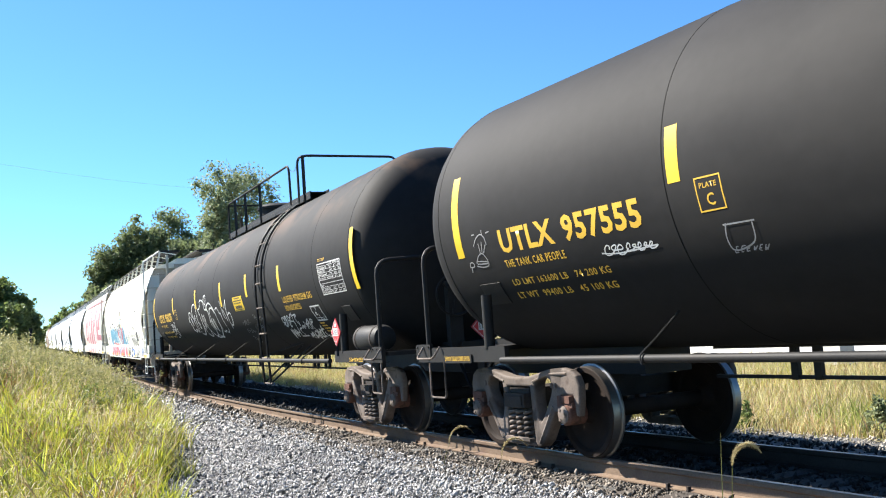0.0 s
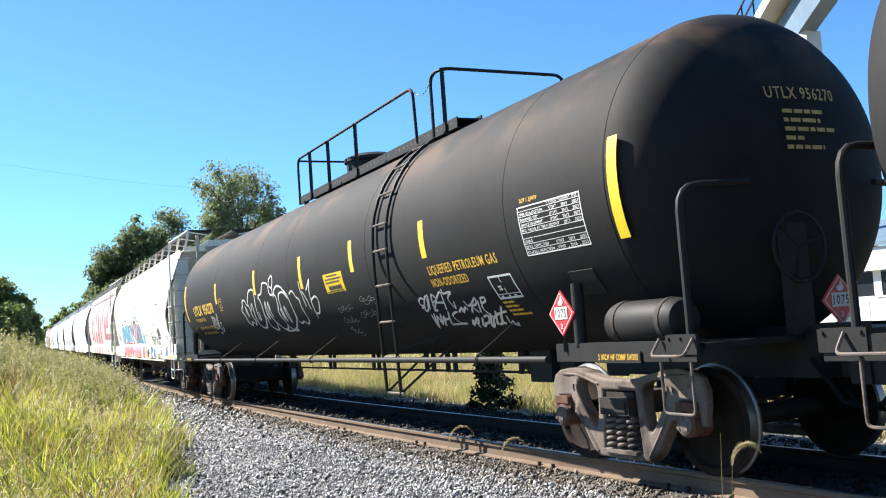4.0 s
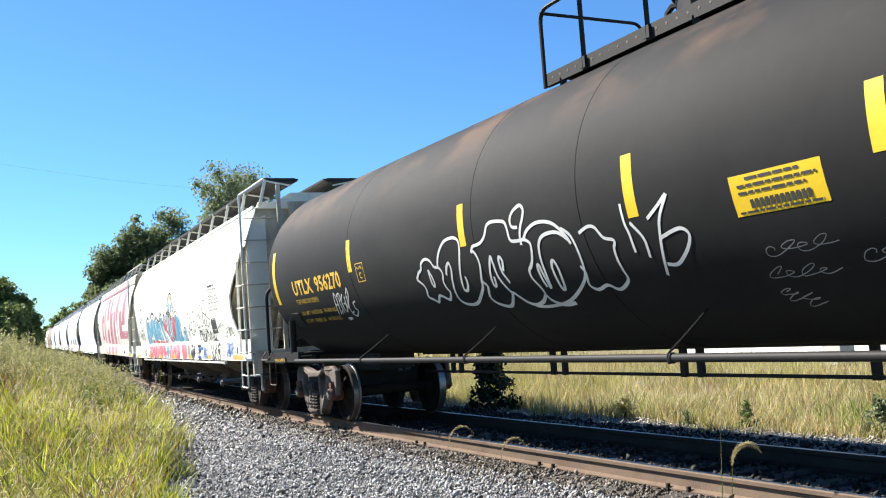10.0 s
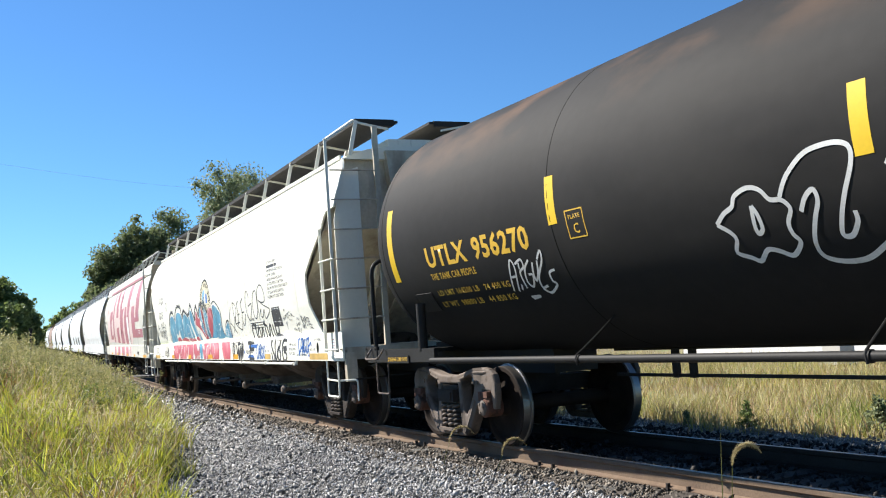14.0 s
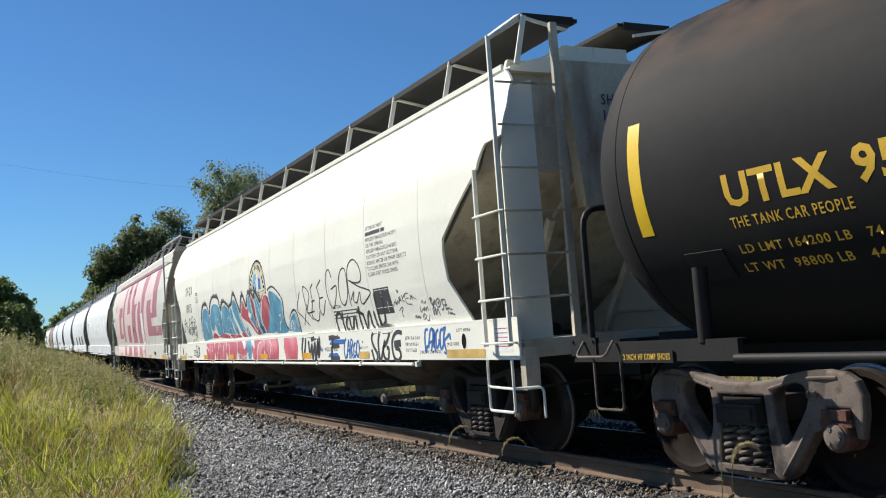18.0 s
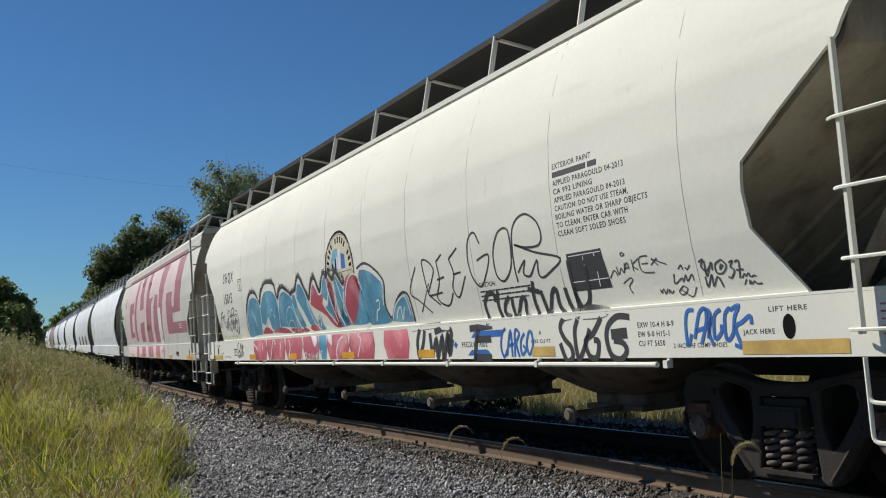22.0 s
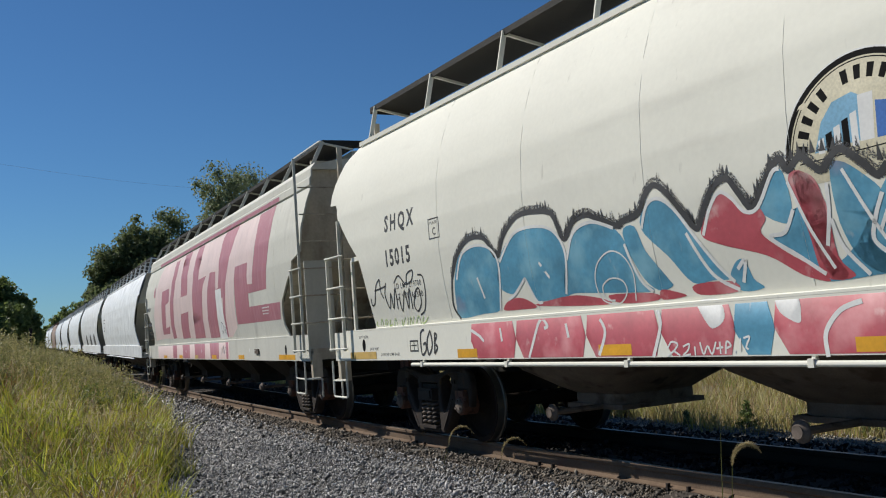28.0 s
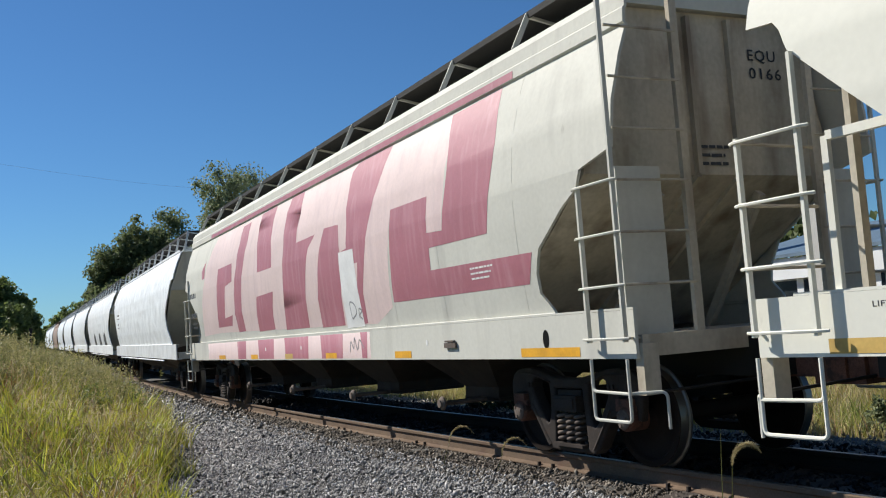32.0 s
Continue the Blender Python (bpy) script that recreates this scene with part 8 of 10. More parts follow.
strokes([[(-4.99, 1.85), (-5.01, 1.85), (-5.03, 1.83), (-5.01, 1.83), (-5.03, 1.83), (-5.04, 1.82), (-5.02, 1.81)]], 0.008, 'chalk_mark', tank_wall, grey_ink, tank_lead, '', 0.006)
strokes([[(-4.96, 1.85), (-4.99, 1.81), (-4.96, 1.83), (-4.97, 1.81), (-4.93, 1.85)]], 0.008, 'chalk_mark', tank_wall, grey_ink, tank_lead, '', 0.006)
strokes([[(-8.86, 2.08), (-8.78, 2.15), (-8.69, 2.17), (-8.63, 2.1), (-8.64, 2.04), (-8.75, 2.03), (-8.87, 2.05)]], 0.012, 'chalk_mark', tank_wall, grey_ink, tank_lead, 'chalk drawing', 0.006)
strokes([[(-8.83, 2.1), (-8.64, 2.08)]], 0.012, 'chalk_mark', tank_wall, grey_ink, tank_lead, 'chalk drawing', 0.006)
strokes([[(-8.85, 2.07), (-8.64, 2.06)]], 0.012, 'chalk_mark', tank_wall, grey_ink, tank_lead, 'chalk drawing', 0.006)
strokes([[(-9.0, 2.08), (-8.96, 2.1), (-8.92, 2.08), (-8.94, 2.05), (-9.01, 2.05), (-9.0, 2.08)]], 0.012, 'chalk_mark', tank_wall, grey_ink, tank_lead, 'chalk drawing', 0.006)
strokes([[(-8.99, 2.04), (-9.01, 1.99)]], 0.012, 'chalk_mark', tank_wall, grey_ink, tank_lead, 'chalk drawing', 0.006)
strokes([[(-8.72, 2.18), (-8.72, 2.28)]], 0.012, 'chalk_mark', tank_wall, grey_ink, tank_lead, 'chalk drawing', 0.006)
strokes([[(-8.69, 2.17), (-8.65, 2.29)]], 0.012, 'chalk_mark', tank_wall, grey_ink, tank_lead, 'chalk drawing', 0.006)
strokes([[(-8.66, 2.17), (-8.58, 2.26)]], 0.012, 'chalk_mark', tank_wall, grey_ink, tank_lead, 'chalk drawing', 0.006)
strokes([[(-8.82, 2.26), (-8.75, 2.33), (-8.65, 2.37), (-8.58, 2.33), (-8.56, 2.25)]], 0.012, 'chalk_mark', tank_wall, grey_ink, tank_lead, 'chalk drawing', 0.006)
strokes([[(-8.82, 2.38), (-8.76, 2.38)]], 0.012, 'chalk_mark', tank_wall, grey_ink, tank_lead, 'chalk drawing', 0.006)
strokes([[(-8.53, 2.37), (-8.46, 2.38)]], 0.012, 'chalk_mark', tank_wall, grey_ink, tank_lead, 'chalk drawing', 0.006)
strokes([[(-8.61, 2.36), (-8.61, 2.41)]], 0.012, 'chalk_mark', tank_wall, grey_ink, tank_lead, 'chalk drawing', 0.006)
patch(curve_through([(-5.83, 1.65), (-5.75, 1.92), (-5.56, 2.18), (-5.18, 2.26), (-4.88, 2.18), (-4.77, 1.96), (-4.86, 1.69), (-4.94, 1.54), (-5.28, 1.52), (-5.79, 1.5)], 4, True), 'graffiti_fill', round_wall, blue_spray, hop_white, 'blue sprayed letter', 0.003)
patch(curve_through([(-4.84, 1.78), (-4.76, 2.05), (-4.4, 2.29), (-3.99, 2.3), (-3.72, 2.21), (-3.6, 1.98), (-3.68, 1.69), (-3.78, 1.59), (-4.08, 1.59), (-4.24, 1.6), (-4.34, 1.83), (-4.57, 1.69)], 4, True), 'graffiti_fill', round_wall, blue_spray, hop_white, 'blue sprayed letter', 0.003)
patch(curve_through([(-3.73, 1.63), (-3.61, 1.94), (-3.44, 2.17), (-3.15, 2.23), (-2.86, 2.14), (-2.72, 1.97), (-2.64, 1.69), (-2.5, 1.58), (-2.91, 1.59), (-3.55, 1.63)], 4, True), 'graffiti_fill', round_wall, blue_spray, hop_white, 'blue sprayed letter', 0.003)
patch(curve_through([(-2.75, 2.08), (-2.59, 2.12), (-2.5, 1.91), (-2.31, 1.67), (-2.27, 1.6), (-2.45, 1.58), (-2.62, 1.73)], 4, True), 'graffiti_fill', round_wall, blue_spray, hop_white, 'blue sprayed letter', 0.003)
patch(curve_through([(-2.51, 2.09), (-2.41, 2.27), (-2.27, 2.31), (-2.1, 2.2), (-1.91, 1.95), (-1.74, 1.72), (-1.64, 1.61), (-1.82, 1.61), (-2.04, 1.61), (-2.25, 1.84)], 4, True), 'graffiti_fill', round_wall, blue_spray, hop_white, 'blue sprayed letter', 0.003)
patch(curve_through([(-1.23, 2.05), (-1.11, 2.23), (-1.01, 2.31), (-0.97, 2.21), (-0.96, 2.02), (-1.05, 1.88), (-1.16, 1.84), (-0.98, 1.71), (-0.8, 1.6), (-0.81, 1.85), (-0.9, 2.04), (-1.0, 1.93)], 4, True), 'graffiti_fill', round_wall, blue_spray, hop_white, 'blue sprayed letter', 0.003)
patch(curve_through([(-0.61, 2.23), (-0.52, 2.27), (-0.37, 2.16), (-0.26, 2.03), (-0.32, 1.9), (-0.39, 1.74), (-0.28, 1.61), (-0.33, 1.53), (-0.5, 1.63), (-0.6, 1.88)], 4, True), 'graffiti_fill', round_wall, blue_spray, hop_white, 'blue sprayed letter', 0.003)
patch(curve_through([(-1.64, 1.61), (-1.56, 1.72), (-1.47, 1.73), (-1.42, 1.59), (-1.34, 1.52), (-1.55, 1.51)], 4, True), 'graffiti_fill', round_wall, blue_spray, hop_white, 'blue sprayed letter', 0.003)
patch(curve_through([(-4.85, 1.54), (-4.72, 1.63), (-4.46, 1.64), (-4.24, 1.54), (-4.51, 1.53)], 4, True), 'graffiti_fill', round_wall, red_spray, hop_white, 'red sprayed letter', 0.0045)
patch(curve_through([(-4.22, 1.55), (-4.0, 1.59), (-3.56, 1.61), (-3.13, 1.54), (-3.19, 1.5)], 4, True), 'graffiti_fill', round_wall, red_spray, hop_white, 'red sprayed letter', 0.0045)
patch(curve_through([(-3.09, 1.58), (-2.52, 1.56), (-2.48, 1.5), (-2.94, 1.5)], 4, True), 'graffiti_fill', round_wall, red_spray, hop_white, 'red sprayed letter', 0.0045)
patch(curve_through([(-2.42, 1.5), (-2.41, 1.58), (-2.2, 1.54), (-2.15, 1.51)], 4, True), 'graffiti_fill', round_wall, red_spray, hop_white, 'red sprayed letter', 0.0045)
patch(curve_through([(-2.03, 1.59), (-1.64, 1.59), (-1.59, 1.51), (-1.98, 1.51)], 4, True), 'graffiti_fill', round_wall, red_spray, hop_white, 'red sprayed letter', 0.0045)
patch(curve_through([(-1.84, 1.96), (-1.72, 2.15), (-1.6, 2.25), (-1.48, 2.18), (-1.4, 2.08), (-1.25, 2.08), (-1.2, 1.99), (-1.26, 1.9), (-1.08, 1.75), (-0.86, 1.61), (-0.77, 1.52), (-0.98, 1.58), (-1.25, 1.74), (-1.65, 1.86)], 4, True), 'graffiti_fill', round_wall, red_spray, hop_white, 'red sprayed letter', 0.0045)
patch(curve_through([(-0.91, 2.23), (-0.81, 2.25), (-0.72, 2.16), (-0.69, 1.95), (-0.73, 1.75), (-0.62, 1.56), (-0.73, 1.53), (-0.81, 1.67), (-0.85, 1.91)], 4, True), 'graffiti_fill', round_wall, red_spray, hop_white, 'red sprayed letter', 0.0045)
patch(curve_through([(-0.83, 1.53), (-0.51, 1.74), (-0.18, 2.15), (0.05, 2.26), (0.33, 2.19), (0.45, 2.02), (0.43, 1.79), (0.48, 1.55), (-0.25, 1.54)], 4, True), 'graffiti_fill', round_wall, blue_spray, hop_white, '', 0.003)
patch(curve_through([(-0.18, 2.15), (0.05, 2.26), (0.34, 2.21), (0.37, 2.0), (0.04, 1.64), (-0.23, 1.55), (-0.26, 1.8)], 4, True), 'graffiti_fill', round_wall, red_spray, hop_white, '', 0.0045)
patch(curve_through([(0.41, 2.1), (0.43, 2.27), (0.65, 2.29), (0.95, 2.19), (1.22, 2.02), (1.14, 1.74), (1.28, 1.54), (0.74, 1.51), (0.49, 1.55), (0.41, 1.82)], 4, True), 'graffiti_fill', round_wall, blue_spray, hop_white, '', 0.003)
patch(curve_through([(1.3, 1.57), (1.47, 1.75), (1.74, 1.85), (1.9, 1.82), (1.95, 1.6), (1.97, 1.51), (1.38, 1.53)], 4, True), 'graffiti_fill', round_wall, blue_spray, hop_white, '', 0.003)
patch(curve_through([(-0.95, 2.23), (-0.81, 2.25), (-0.68, 2.02), (-0.67, 1.68), (-0.57, 1.54), (-0.81, 1.56), (-0.86, 1.88)], 4, True), 'graffiti_fill', round_wall, red_spray, hop_white, '', 0.0045)
strokes([[(-5.78, 2.0), (-5.6, 2.21), (-5.31, 2.35), (-4.98, 2.31), (-4.79, 2.1), (-4.62, 2.29), (-4.33, 2.46), (-3.97, 2.46), (-3.71, 2.38), (-3.59, 2.15), (-3.41, 2.28), (-3.2, 2.32), (-3.02, 2.24), (-2.79, 2.16), (-2.72, 2.19), (-2.51, 2.23), (-2.39, 2.37), (-2.27, 2.43), (-2.13, 2.32), (-1.97, 2.13), (-1.87, 2.03), (-1.76, 2.17), (-1.64, 2.3), (-1.49, 2.34), (-1.4, 2.23), (-1.3, 2.1), (-1.2, 2.2), (-1.09, 2.33), (-1.0, 2.39), (-0.94, 2.3), (-0.83, 2.37), (-0.67, 2.25), (-0.56, 2.33), (-0.49, 2.35), (-0.36, 2.24), (-0.26, 2.15), (-0.19, 2.21)]], 0.085, 'graffiti_stroke', round_wall, black_mist, hop_white, 'black overspray above the outline', 0.0055)
strokes([[(-5.8, 1.95), (-5.61, 2.19), (-5.31, 2.33), (-4.98, 2.3), (-4.8, 2.09), (-4.62, 2.27), (-4.33, 2.44), (-3.97, 2.44), (-3.71, 2.37), (-3.59, 2.13), (-3.41, 2.27), (-3.2, 2.3), (-3.02, 2.23), (-2.79, 2.15), (-2.73, 2.18), (-2.51, 2.22), (-2.4, 2.35), (-2.28, 2.41), (-2.13, 2.31), (-1.97, 2.11), (-1.87, 2.01), (-1.77, 2.15), (-1.64, 2.29), (-1.5, 2.33), (-1.41, 2.21), (-1.31, 2.08), (-1.2, 2.18), (-1.09, 2.32)]], 0.05, 'graffiti_stroke', round_wall, black_ink, hop_white, 'black graffiti outline', 0.006)
strokes([[(-1.09, 2.32), (-1.0, 2.38), (-0.94, 2.29), (-0.83, 2.36), (-0.76, 2.31), (-0.67, 2.24), (-0.56, 2.33), (-0.49, 2.34), (-0.36, 2.23), (-0.27, 2.14), (-0.19, 2.2)]], 0.05, 'graffiti_stroke', round_wall, black_ink, hop_white, 'black graffiti outline', 0.006)
rs = random.Random(77)
crest = curve_through([(-5.8, 1.97), (-5.6, 2.19), (-5.31, 2.33), (-4.98, 2.3), (-4.8, 2.11), (-4.62, 2.27), (-4.33, 2.44), (-3.97, 2.44), (-3.71, 2.37), (-3.59, 2.15), (-3.41, 2.27), (-3.2, 2.3), (-2.79, 2.17), (-2.51, 2.22), (-2.28, 2.41), (-1.97, 2.13),
                       (-1.87, 2.03), (-1.64, 2.29), (-1.5, 2.33), (-1.31, 2.1), (-1.09, 2.32), (-0.83, 2.36), (-0.49, 2.34), (-0.19, 2.2)], 9)
for a, b in crest:
    h = rs.uniform(0.03, 0.12)
    patch([(a - 0.022, b), (a + 0.022, b), (a + rs.uniform(-0.015, 0.02), b + h)], "spray_drip", round_wall, black_mist if rs.random() < 0.55 else black_ink, hop_white, "", 0.0058)
strokes([[(-5.8, 1.95), (-5.9, 1.65), (-5.79, 1.49)]], 0.03, 'graffiti_stroke', round_wall, black_ink, hop_white, '', 0.006)
strokes([[(0.37, 2.31), (0.66, 2.36), (1.0, 2.25), (1.25, 2.05), (1.17, 1.75), (1.31, 1.58), (1.51, 1.76), (1.78, 1.88), (1.95, 1.83), (1.99, 1.59), (1.99, 1.5)]], 0.035, 'graffiti_stroke', round_wall, black_ink, hop_white, '', 0.006)
strokes([[(-5.7, 1.92), (-5.51, 2.18), (-5.18, 2.25), (-4.88, 2.17), (-4.78, 1.96), (-4.92, 1.54)]], 0.03, 'graffiti_stroke', round_wall, white_ink, hop_white, 'white graffiti highlight', 0.007)
strokes([[(-4.75, 2.03), (-4.41, 2.28), (-3.99, 2.3), (-3.72, 2.21), (-3.6, 1.98), (-3.71, 1.63)]], 0.03, 'graffiti_stroke', round_wall, white_ink, hop_white, 'white graffiti highlight', 0.007)
strokes([[(-4.34, 1.83), (-4.57, 1.69), (-4.72, 1.64)]], 0.03, 'graffiti_stroke', round_wall, white_ink, hop_white, 'white graffiti highlight', 0.007)
strokes([[(-4.34, 1.83), (-4.22, 1.6), (-4.12, 1.58)]], 0.03, 'graffiti_stroke', round_wall, white_ink, hop_white, 'white graffiti highlight', 0.007)
strokes([[(-3.59, 1.94), (-3.43, 2.17), (-3.15, 2.23), (-2.86, 2.14)]], 0.03, 'graffiti_stroke', round_wall, white_ink, hop_white, 'white graffiti highlight', 0.007)
strokes([[(-2.75, 1.99), (-2.64, 1.69), (-2.51, 1.57)]], 0.03, 'graffiti_stroke', round_wall, white_ink, hop_white, 'white graffiti highlight', 0.007)
strokes([[(-2.5, 2.09), (-2.4, 2.26), (-2.26, 2.3), (-2.1, 2.2), (-1.91, 1.95), (-1.74, 1.72), (-1.6, 1.58)]], 0.03, 'graffiti_stroke', round_wall, white_ink, hop_white, 'white graffiti highlight', 0.007)
strokes([[(-1.82, 1.95), (-1.71, 2.14), (-1.59, 2.24), (-1.48, 2.18), (-1.38, 2.07), (-1.25, 2.08), (-1.08, 2.29), (-1.01, 2.31)]], 0.03, 'graffiti_stroke', round_wall, white_ink, hop_white, 'white graffiti highlight', 0.007)
strokes([[(-0.95, 2.02), (-1.05, 1.88), (-1.19, 1.86), (-0.98, 1.71), (-0.79, 1.57)]], 0.03, 'graffiti_stroke', round_wall, white_ink, hop_white, 'white graffiti highlight', 0.007)
strokes([[(-0.65, 2.15), (-0.67, 1.95), (-0.73, 1.75)]], 0.03, 'graffiti_stroke', round_wall, white_ink, hop_white, 'white graffiti highlight', 0.007)
strokes([[(-0.66, 1.92), (-0.61, 1.73), (-0.46, 1.54)]], 0.03, 'graffiti_stroke', round_wall, white_ink, hop_white, 'white graffiti highlight', 0.007)
strokes([[(-0.26, 2.03), (-0.33, 1.9), (-0.38, 1.76), (-0.31, 1.67)]], 0.03, 'graffiti_stroke', round_wall, white_ink, hop_white, 'white graffiti highlight', 0.007)
strokes([[(-2.0, 1.99), (-1.81, 1.66), (-1.57, 1.52)]], 0.03, 'graffiti_stroke', round_wall, white_ink, hop_white, 'white graffiti highlight', 0.007)
strokes([[(-5.25, 1.91), (-5.18, 1.68)]], 0.03, 'graffiti_stroke', round_wall, white_ink, hop_white, 'white graffiti highlight', 0.007)
strokes([[(-4.05, 1.96), (-3.92, 1.8)]], 0.03, 'graffiti_stroke', round_wall, white_ink, hop_white, 'white graffiti highlight', 0.007)
strokes([[(-1.55, 1.67), (-1.46, 1.73), (-1.52, 1.57)]], 0.03, 'graffiti_stroke', round_wall, white_ink, hop_white, 'white graffiti highlight', 0.007)
strokes([[(-3.02, 1.53), (-3.14, 1.55), (-3.15, 1.66), (-3.02, 1.72), (-2.87, 1.69), (-2.84, 1.59), (-2.97, 1.5), (-3.18, 1.54), (-3.24, 1.7), (-3.16, 1.86), (-2.97, 1.95), (-2.8, 1.9), (-2.71, 1.74), (-2.75, 1.51)]], 0.014, 'graffiti_stroke', round_wall, white_ink, hop_white, '', 0.007)
strokes([[(-0.32, 1.8), (-0.11, 2.11), (0.09, 2.24), (0.34, 2.21), (0.45, 2.01)]], 0.025, 'graffiti_stroke', round_wall, white_ink, hop_white, '', 0.007)
strokes([[(-0.96, 2.21), (-0.84, 1.88), (-0.71, 1.6)]], 0.025, 'graffiti_stroke', round_wall, white_ink, hop_white, '', 0.007)
strokes([[(-0.52, 2.22), (-0.32, 1.8), (-0.17, 1.55)]], 0.025, 'graffiti_stroke', round_wall, white_ink, hop_white, '', 0.007)
strokes([[(0.37, 2.1), (0.44, 2.27), (0.66, 2.28), (0.95, 2.19), (1.2, 2.02), (1.11, 1.76)]], 0.025, 'graffiti_stroke', round_wall, white_ink, hop_white, '', 0.007)
strokes([[(0.89, 1.82), (0.99, 1.83), (0.95, 1.72), (0.86, 1.69), (0.77, 1.56)]], 0.025, 'graffiti_stroke', round_wall, white_ink, hop_white, '', 0.007)
strokes([[(1.33, 1.57), (1.49, 1.73), (1.74, 1.83), (1.86, 1.81), (1.91, 1.59)]], 0.025, 'graffiti_stroke', round_wall, white_ink, hop_white, '', 0.007)
strokes([[(1.45, 1.56), (1.56, 1.68), (1.65, 1.7), (1.64, 1.61), (1.65, 1.55), (1.76, 1.7)]], 0.025, 'graffiti_stroke', round_wall, white_ink, hop_white, '', 0.007)
strokes([[(0.47, 1.51), (0.09, 1.39), (0.19, 1.32), (0.04, 1.08)]], 0.025, 'graffiti_stroke', round_wall, white_ink, hop_white, '', 0.007)
patch([(-5.42, 1.05), (-4.68, 1.05), (-4.62, 1.24), (-4.67, 1.43), (-5.5, 1.43), (-5.54, 1.24)], 'graffiti_fill', round_wall, red_spray, hop_white, '', 0.004)
patch([(-4.5, 1.05), (-3.5100000000000002, 1.05), (-3.45, 1.24), (-3.5, 1.43), (-4.58, 1.43), (-4.62, 1.24)], 'graffiti_fill', round_wall, red_spray, hop_white, '', 0.004)
patch([(-3.32, 1.05), (-2.5100000000000002, 1.05), (-2.45, 1.24), (-2.5, 1.43), (-3.4, 1.43), (-3.44, 1.24)], 'graffiti_fill', round_wall, red_spray, hop_white, '', 0.004)
patch([(-2.32, 1.05), (-1.6800000000000002, 1.05), (-1.62, 1.24), (-1.6700000000000002, 1.43), (-2.4, 1.43), (-2.44, 1.24)], 'graffiti_fill', round_wall, red_spray, hop_white, '', 0.004)
patch([(-1.52, 1.05), (-1.31, 1.05), (-1.25, 1.24), (-1.3, 1.43), (-1.6, 1.43), (-1.6400000000000001, 1.24)], 'graffiti_fill', round_wall, blue_spray, hop_white, '', 0.004)
patch([(-1.14, 1.05), (-0.36, 1.05), (-0.3, 1.24), (-0.35, 1.43), (-1.22, 1.43), (-1.26, 1.24)], 'graffiti_fill', round_wall, red_spray, hop_white, '', 0.004)
patch([(-0.16999999999999998, 1.05), (0.6399999999999999, 1.05), (0.7, 1.24), (0.6499999999999999, 1.43), (-0.25, 1.43), (-0.29, 1.24)], 'graffiti_fill', round_wall, red_spray, hop_white, '', 0.004)
patch([(1.1300000000000001, 1.05), (1.79, 1.05), (1.85, 1.24), (1.8, 1.43), (1.05, 1.43), (1.01, 1.24)], 'graffiti_fill', round_wall, red_spray, hop_white, '', 0.004)
strokes([[(-4.09, 1.44), (-4.19, 1.38), (-4.3, 1.21), (-4.4, 1.05)]], 0.035, 'graffiti_stroke', round_wall, white_ink, hop_white, '', 0.007)
strokes([[(-4.11, 1.42), (-4.04, 1.35), (-4.1, 1.33)]], 0.035, 'graffiti_stroke', round_wall, white_ink, hop_white, '', 0.007)
strokes([[(-3.22, 1.38), (-3.16, 1.26), (-3.27, 1.06)]], 0.035, 'graffiti_stroke', round_wall, white_ink, hop_white, '', 0.007)
strokes([[(-2.48, 1.46), (-2.43, 1.31), (-2.55, 1.04)]], 0.035, 'graffiti_stroke', round_wall, white_ink, hop_white, '', 0.007)
strokes([[(-0.82, 1.03), (-0.82, 1.19), (-0.69, 1.33), (-0.52, 1.38)]], 0.035, 'graffiti_stroke', round_wall, white_ink, hop_white, '', 0.007)
strokes([[(-5.53, 1.36), (-5.35, 1.29), (-5.26, 1.23)]], 0.035, 'graffiti_stroke', round_wall, white_ink, hop_white, '', 0.007)
strokes([[(-4.91, 1.36), (-4.89, 1.22)]], 0.035, 'graffiti_stroke', round_wall, white_ink, hop_white, '', 0.007)
strokes([[(-3.74, 1.36), (-3.71, 1.23)]], 0.035, 'graffiti_stroke', round_wall, white_ink, hop_white, '', 0.007)
patch(curve_through([(-1.99, 1.47), (-1.76, 1.45), (-1.72, 1.32), (-1.85, 1.25), (-1.94, 1.34)], 4, True), 'graffiti_fill', round_wall, white_ink, hop_white, '', 0.006)
patch(curve_through([(-1.21, 1.45), (-1.03, 1.44), (-1.01, 1.32), (-1.04, 1.26), (-1.19, 1.34)], 4, True), 'graffiti_fill', round_wall, white_ink, hop_white, '', 0.006)
strokes([[(-2.37, 1.11), (-2.32, 1.16), (-2.25, 1.14), (-2.3, 1.09), (-2.38, 1.05)]], 0.016, 'graffiti_tag', round_wall, white_ink, hop_white, 'white signature on red paint', 0.008)
strokes([[(-2.3, 1.09), (-2.23, 1.05)]], 0.016, 'graffiti_tag', round_wall, white_ink, hop_white, 'white signature on red paint', 0.008)
strokes([[(-2.19, 1.12), (-2.12, 1.14), (-2.14, 1.09), (-2.2, 1.05), (-2.11, 1.06)]], 0.016, 'graffiti_tag', round_wall, white_ink, hop_white, 'white signature on red paint', 0.008)
strokes([[(-2.06, 1.12), (-2.06, 1.05)]], 0.016, 'graffiti_tag', round_wall, white_ink, hop_white, 'white signature on red paint', 0.008)
strokes([[(-2.0, 1.15), (-1.97, 1.06), (-1.92, 1.12), (-1.88, 1.06), (-1.83, 1.15)]], 0.016, 'graffiti_tag', round_wall, white_ink, hop_white, 'white signature on red paint', 0.008)
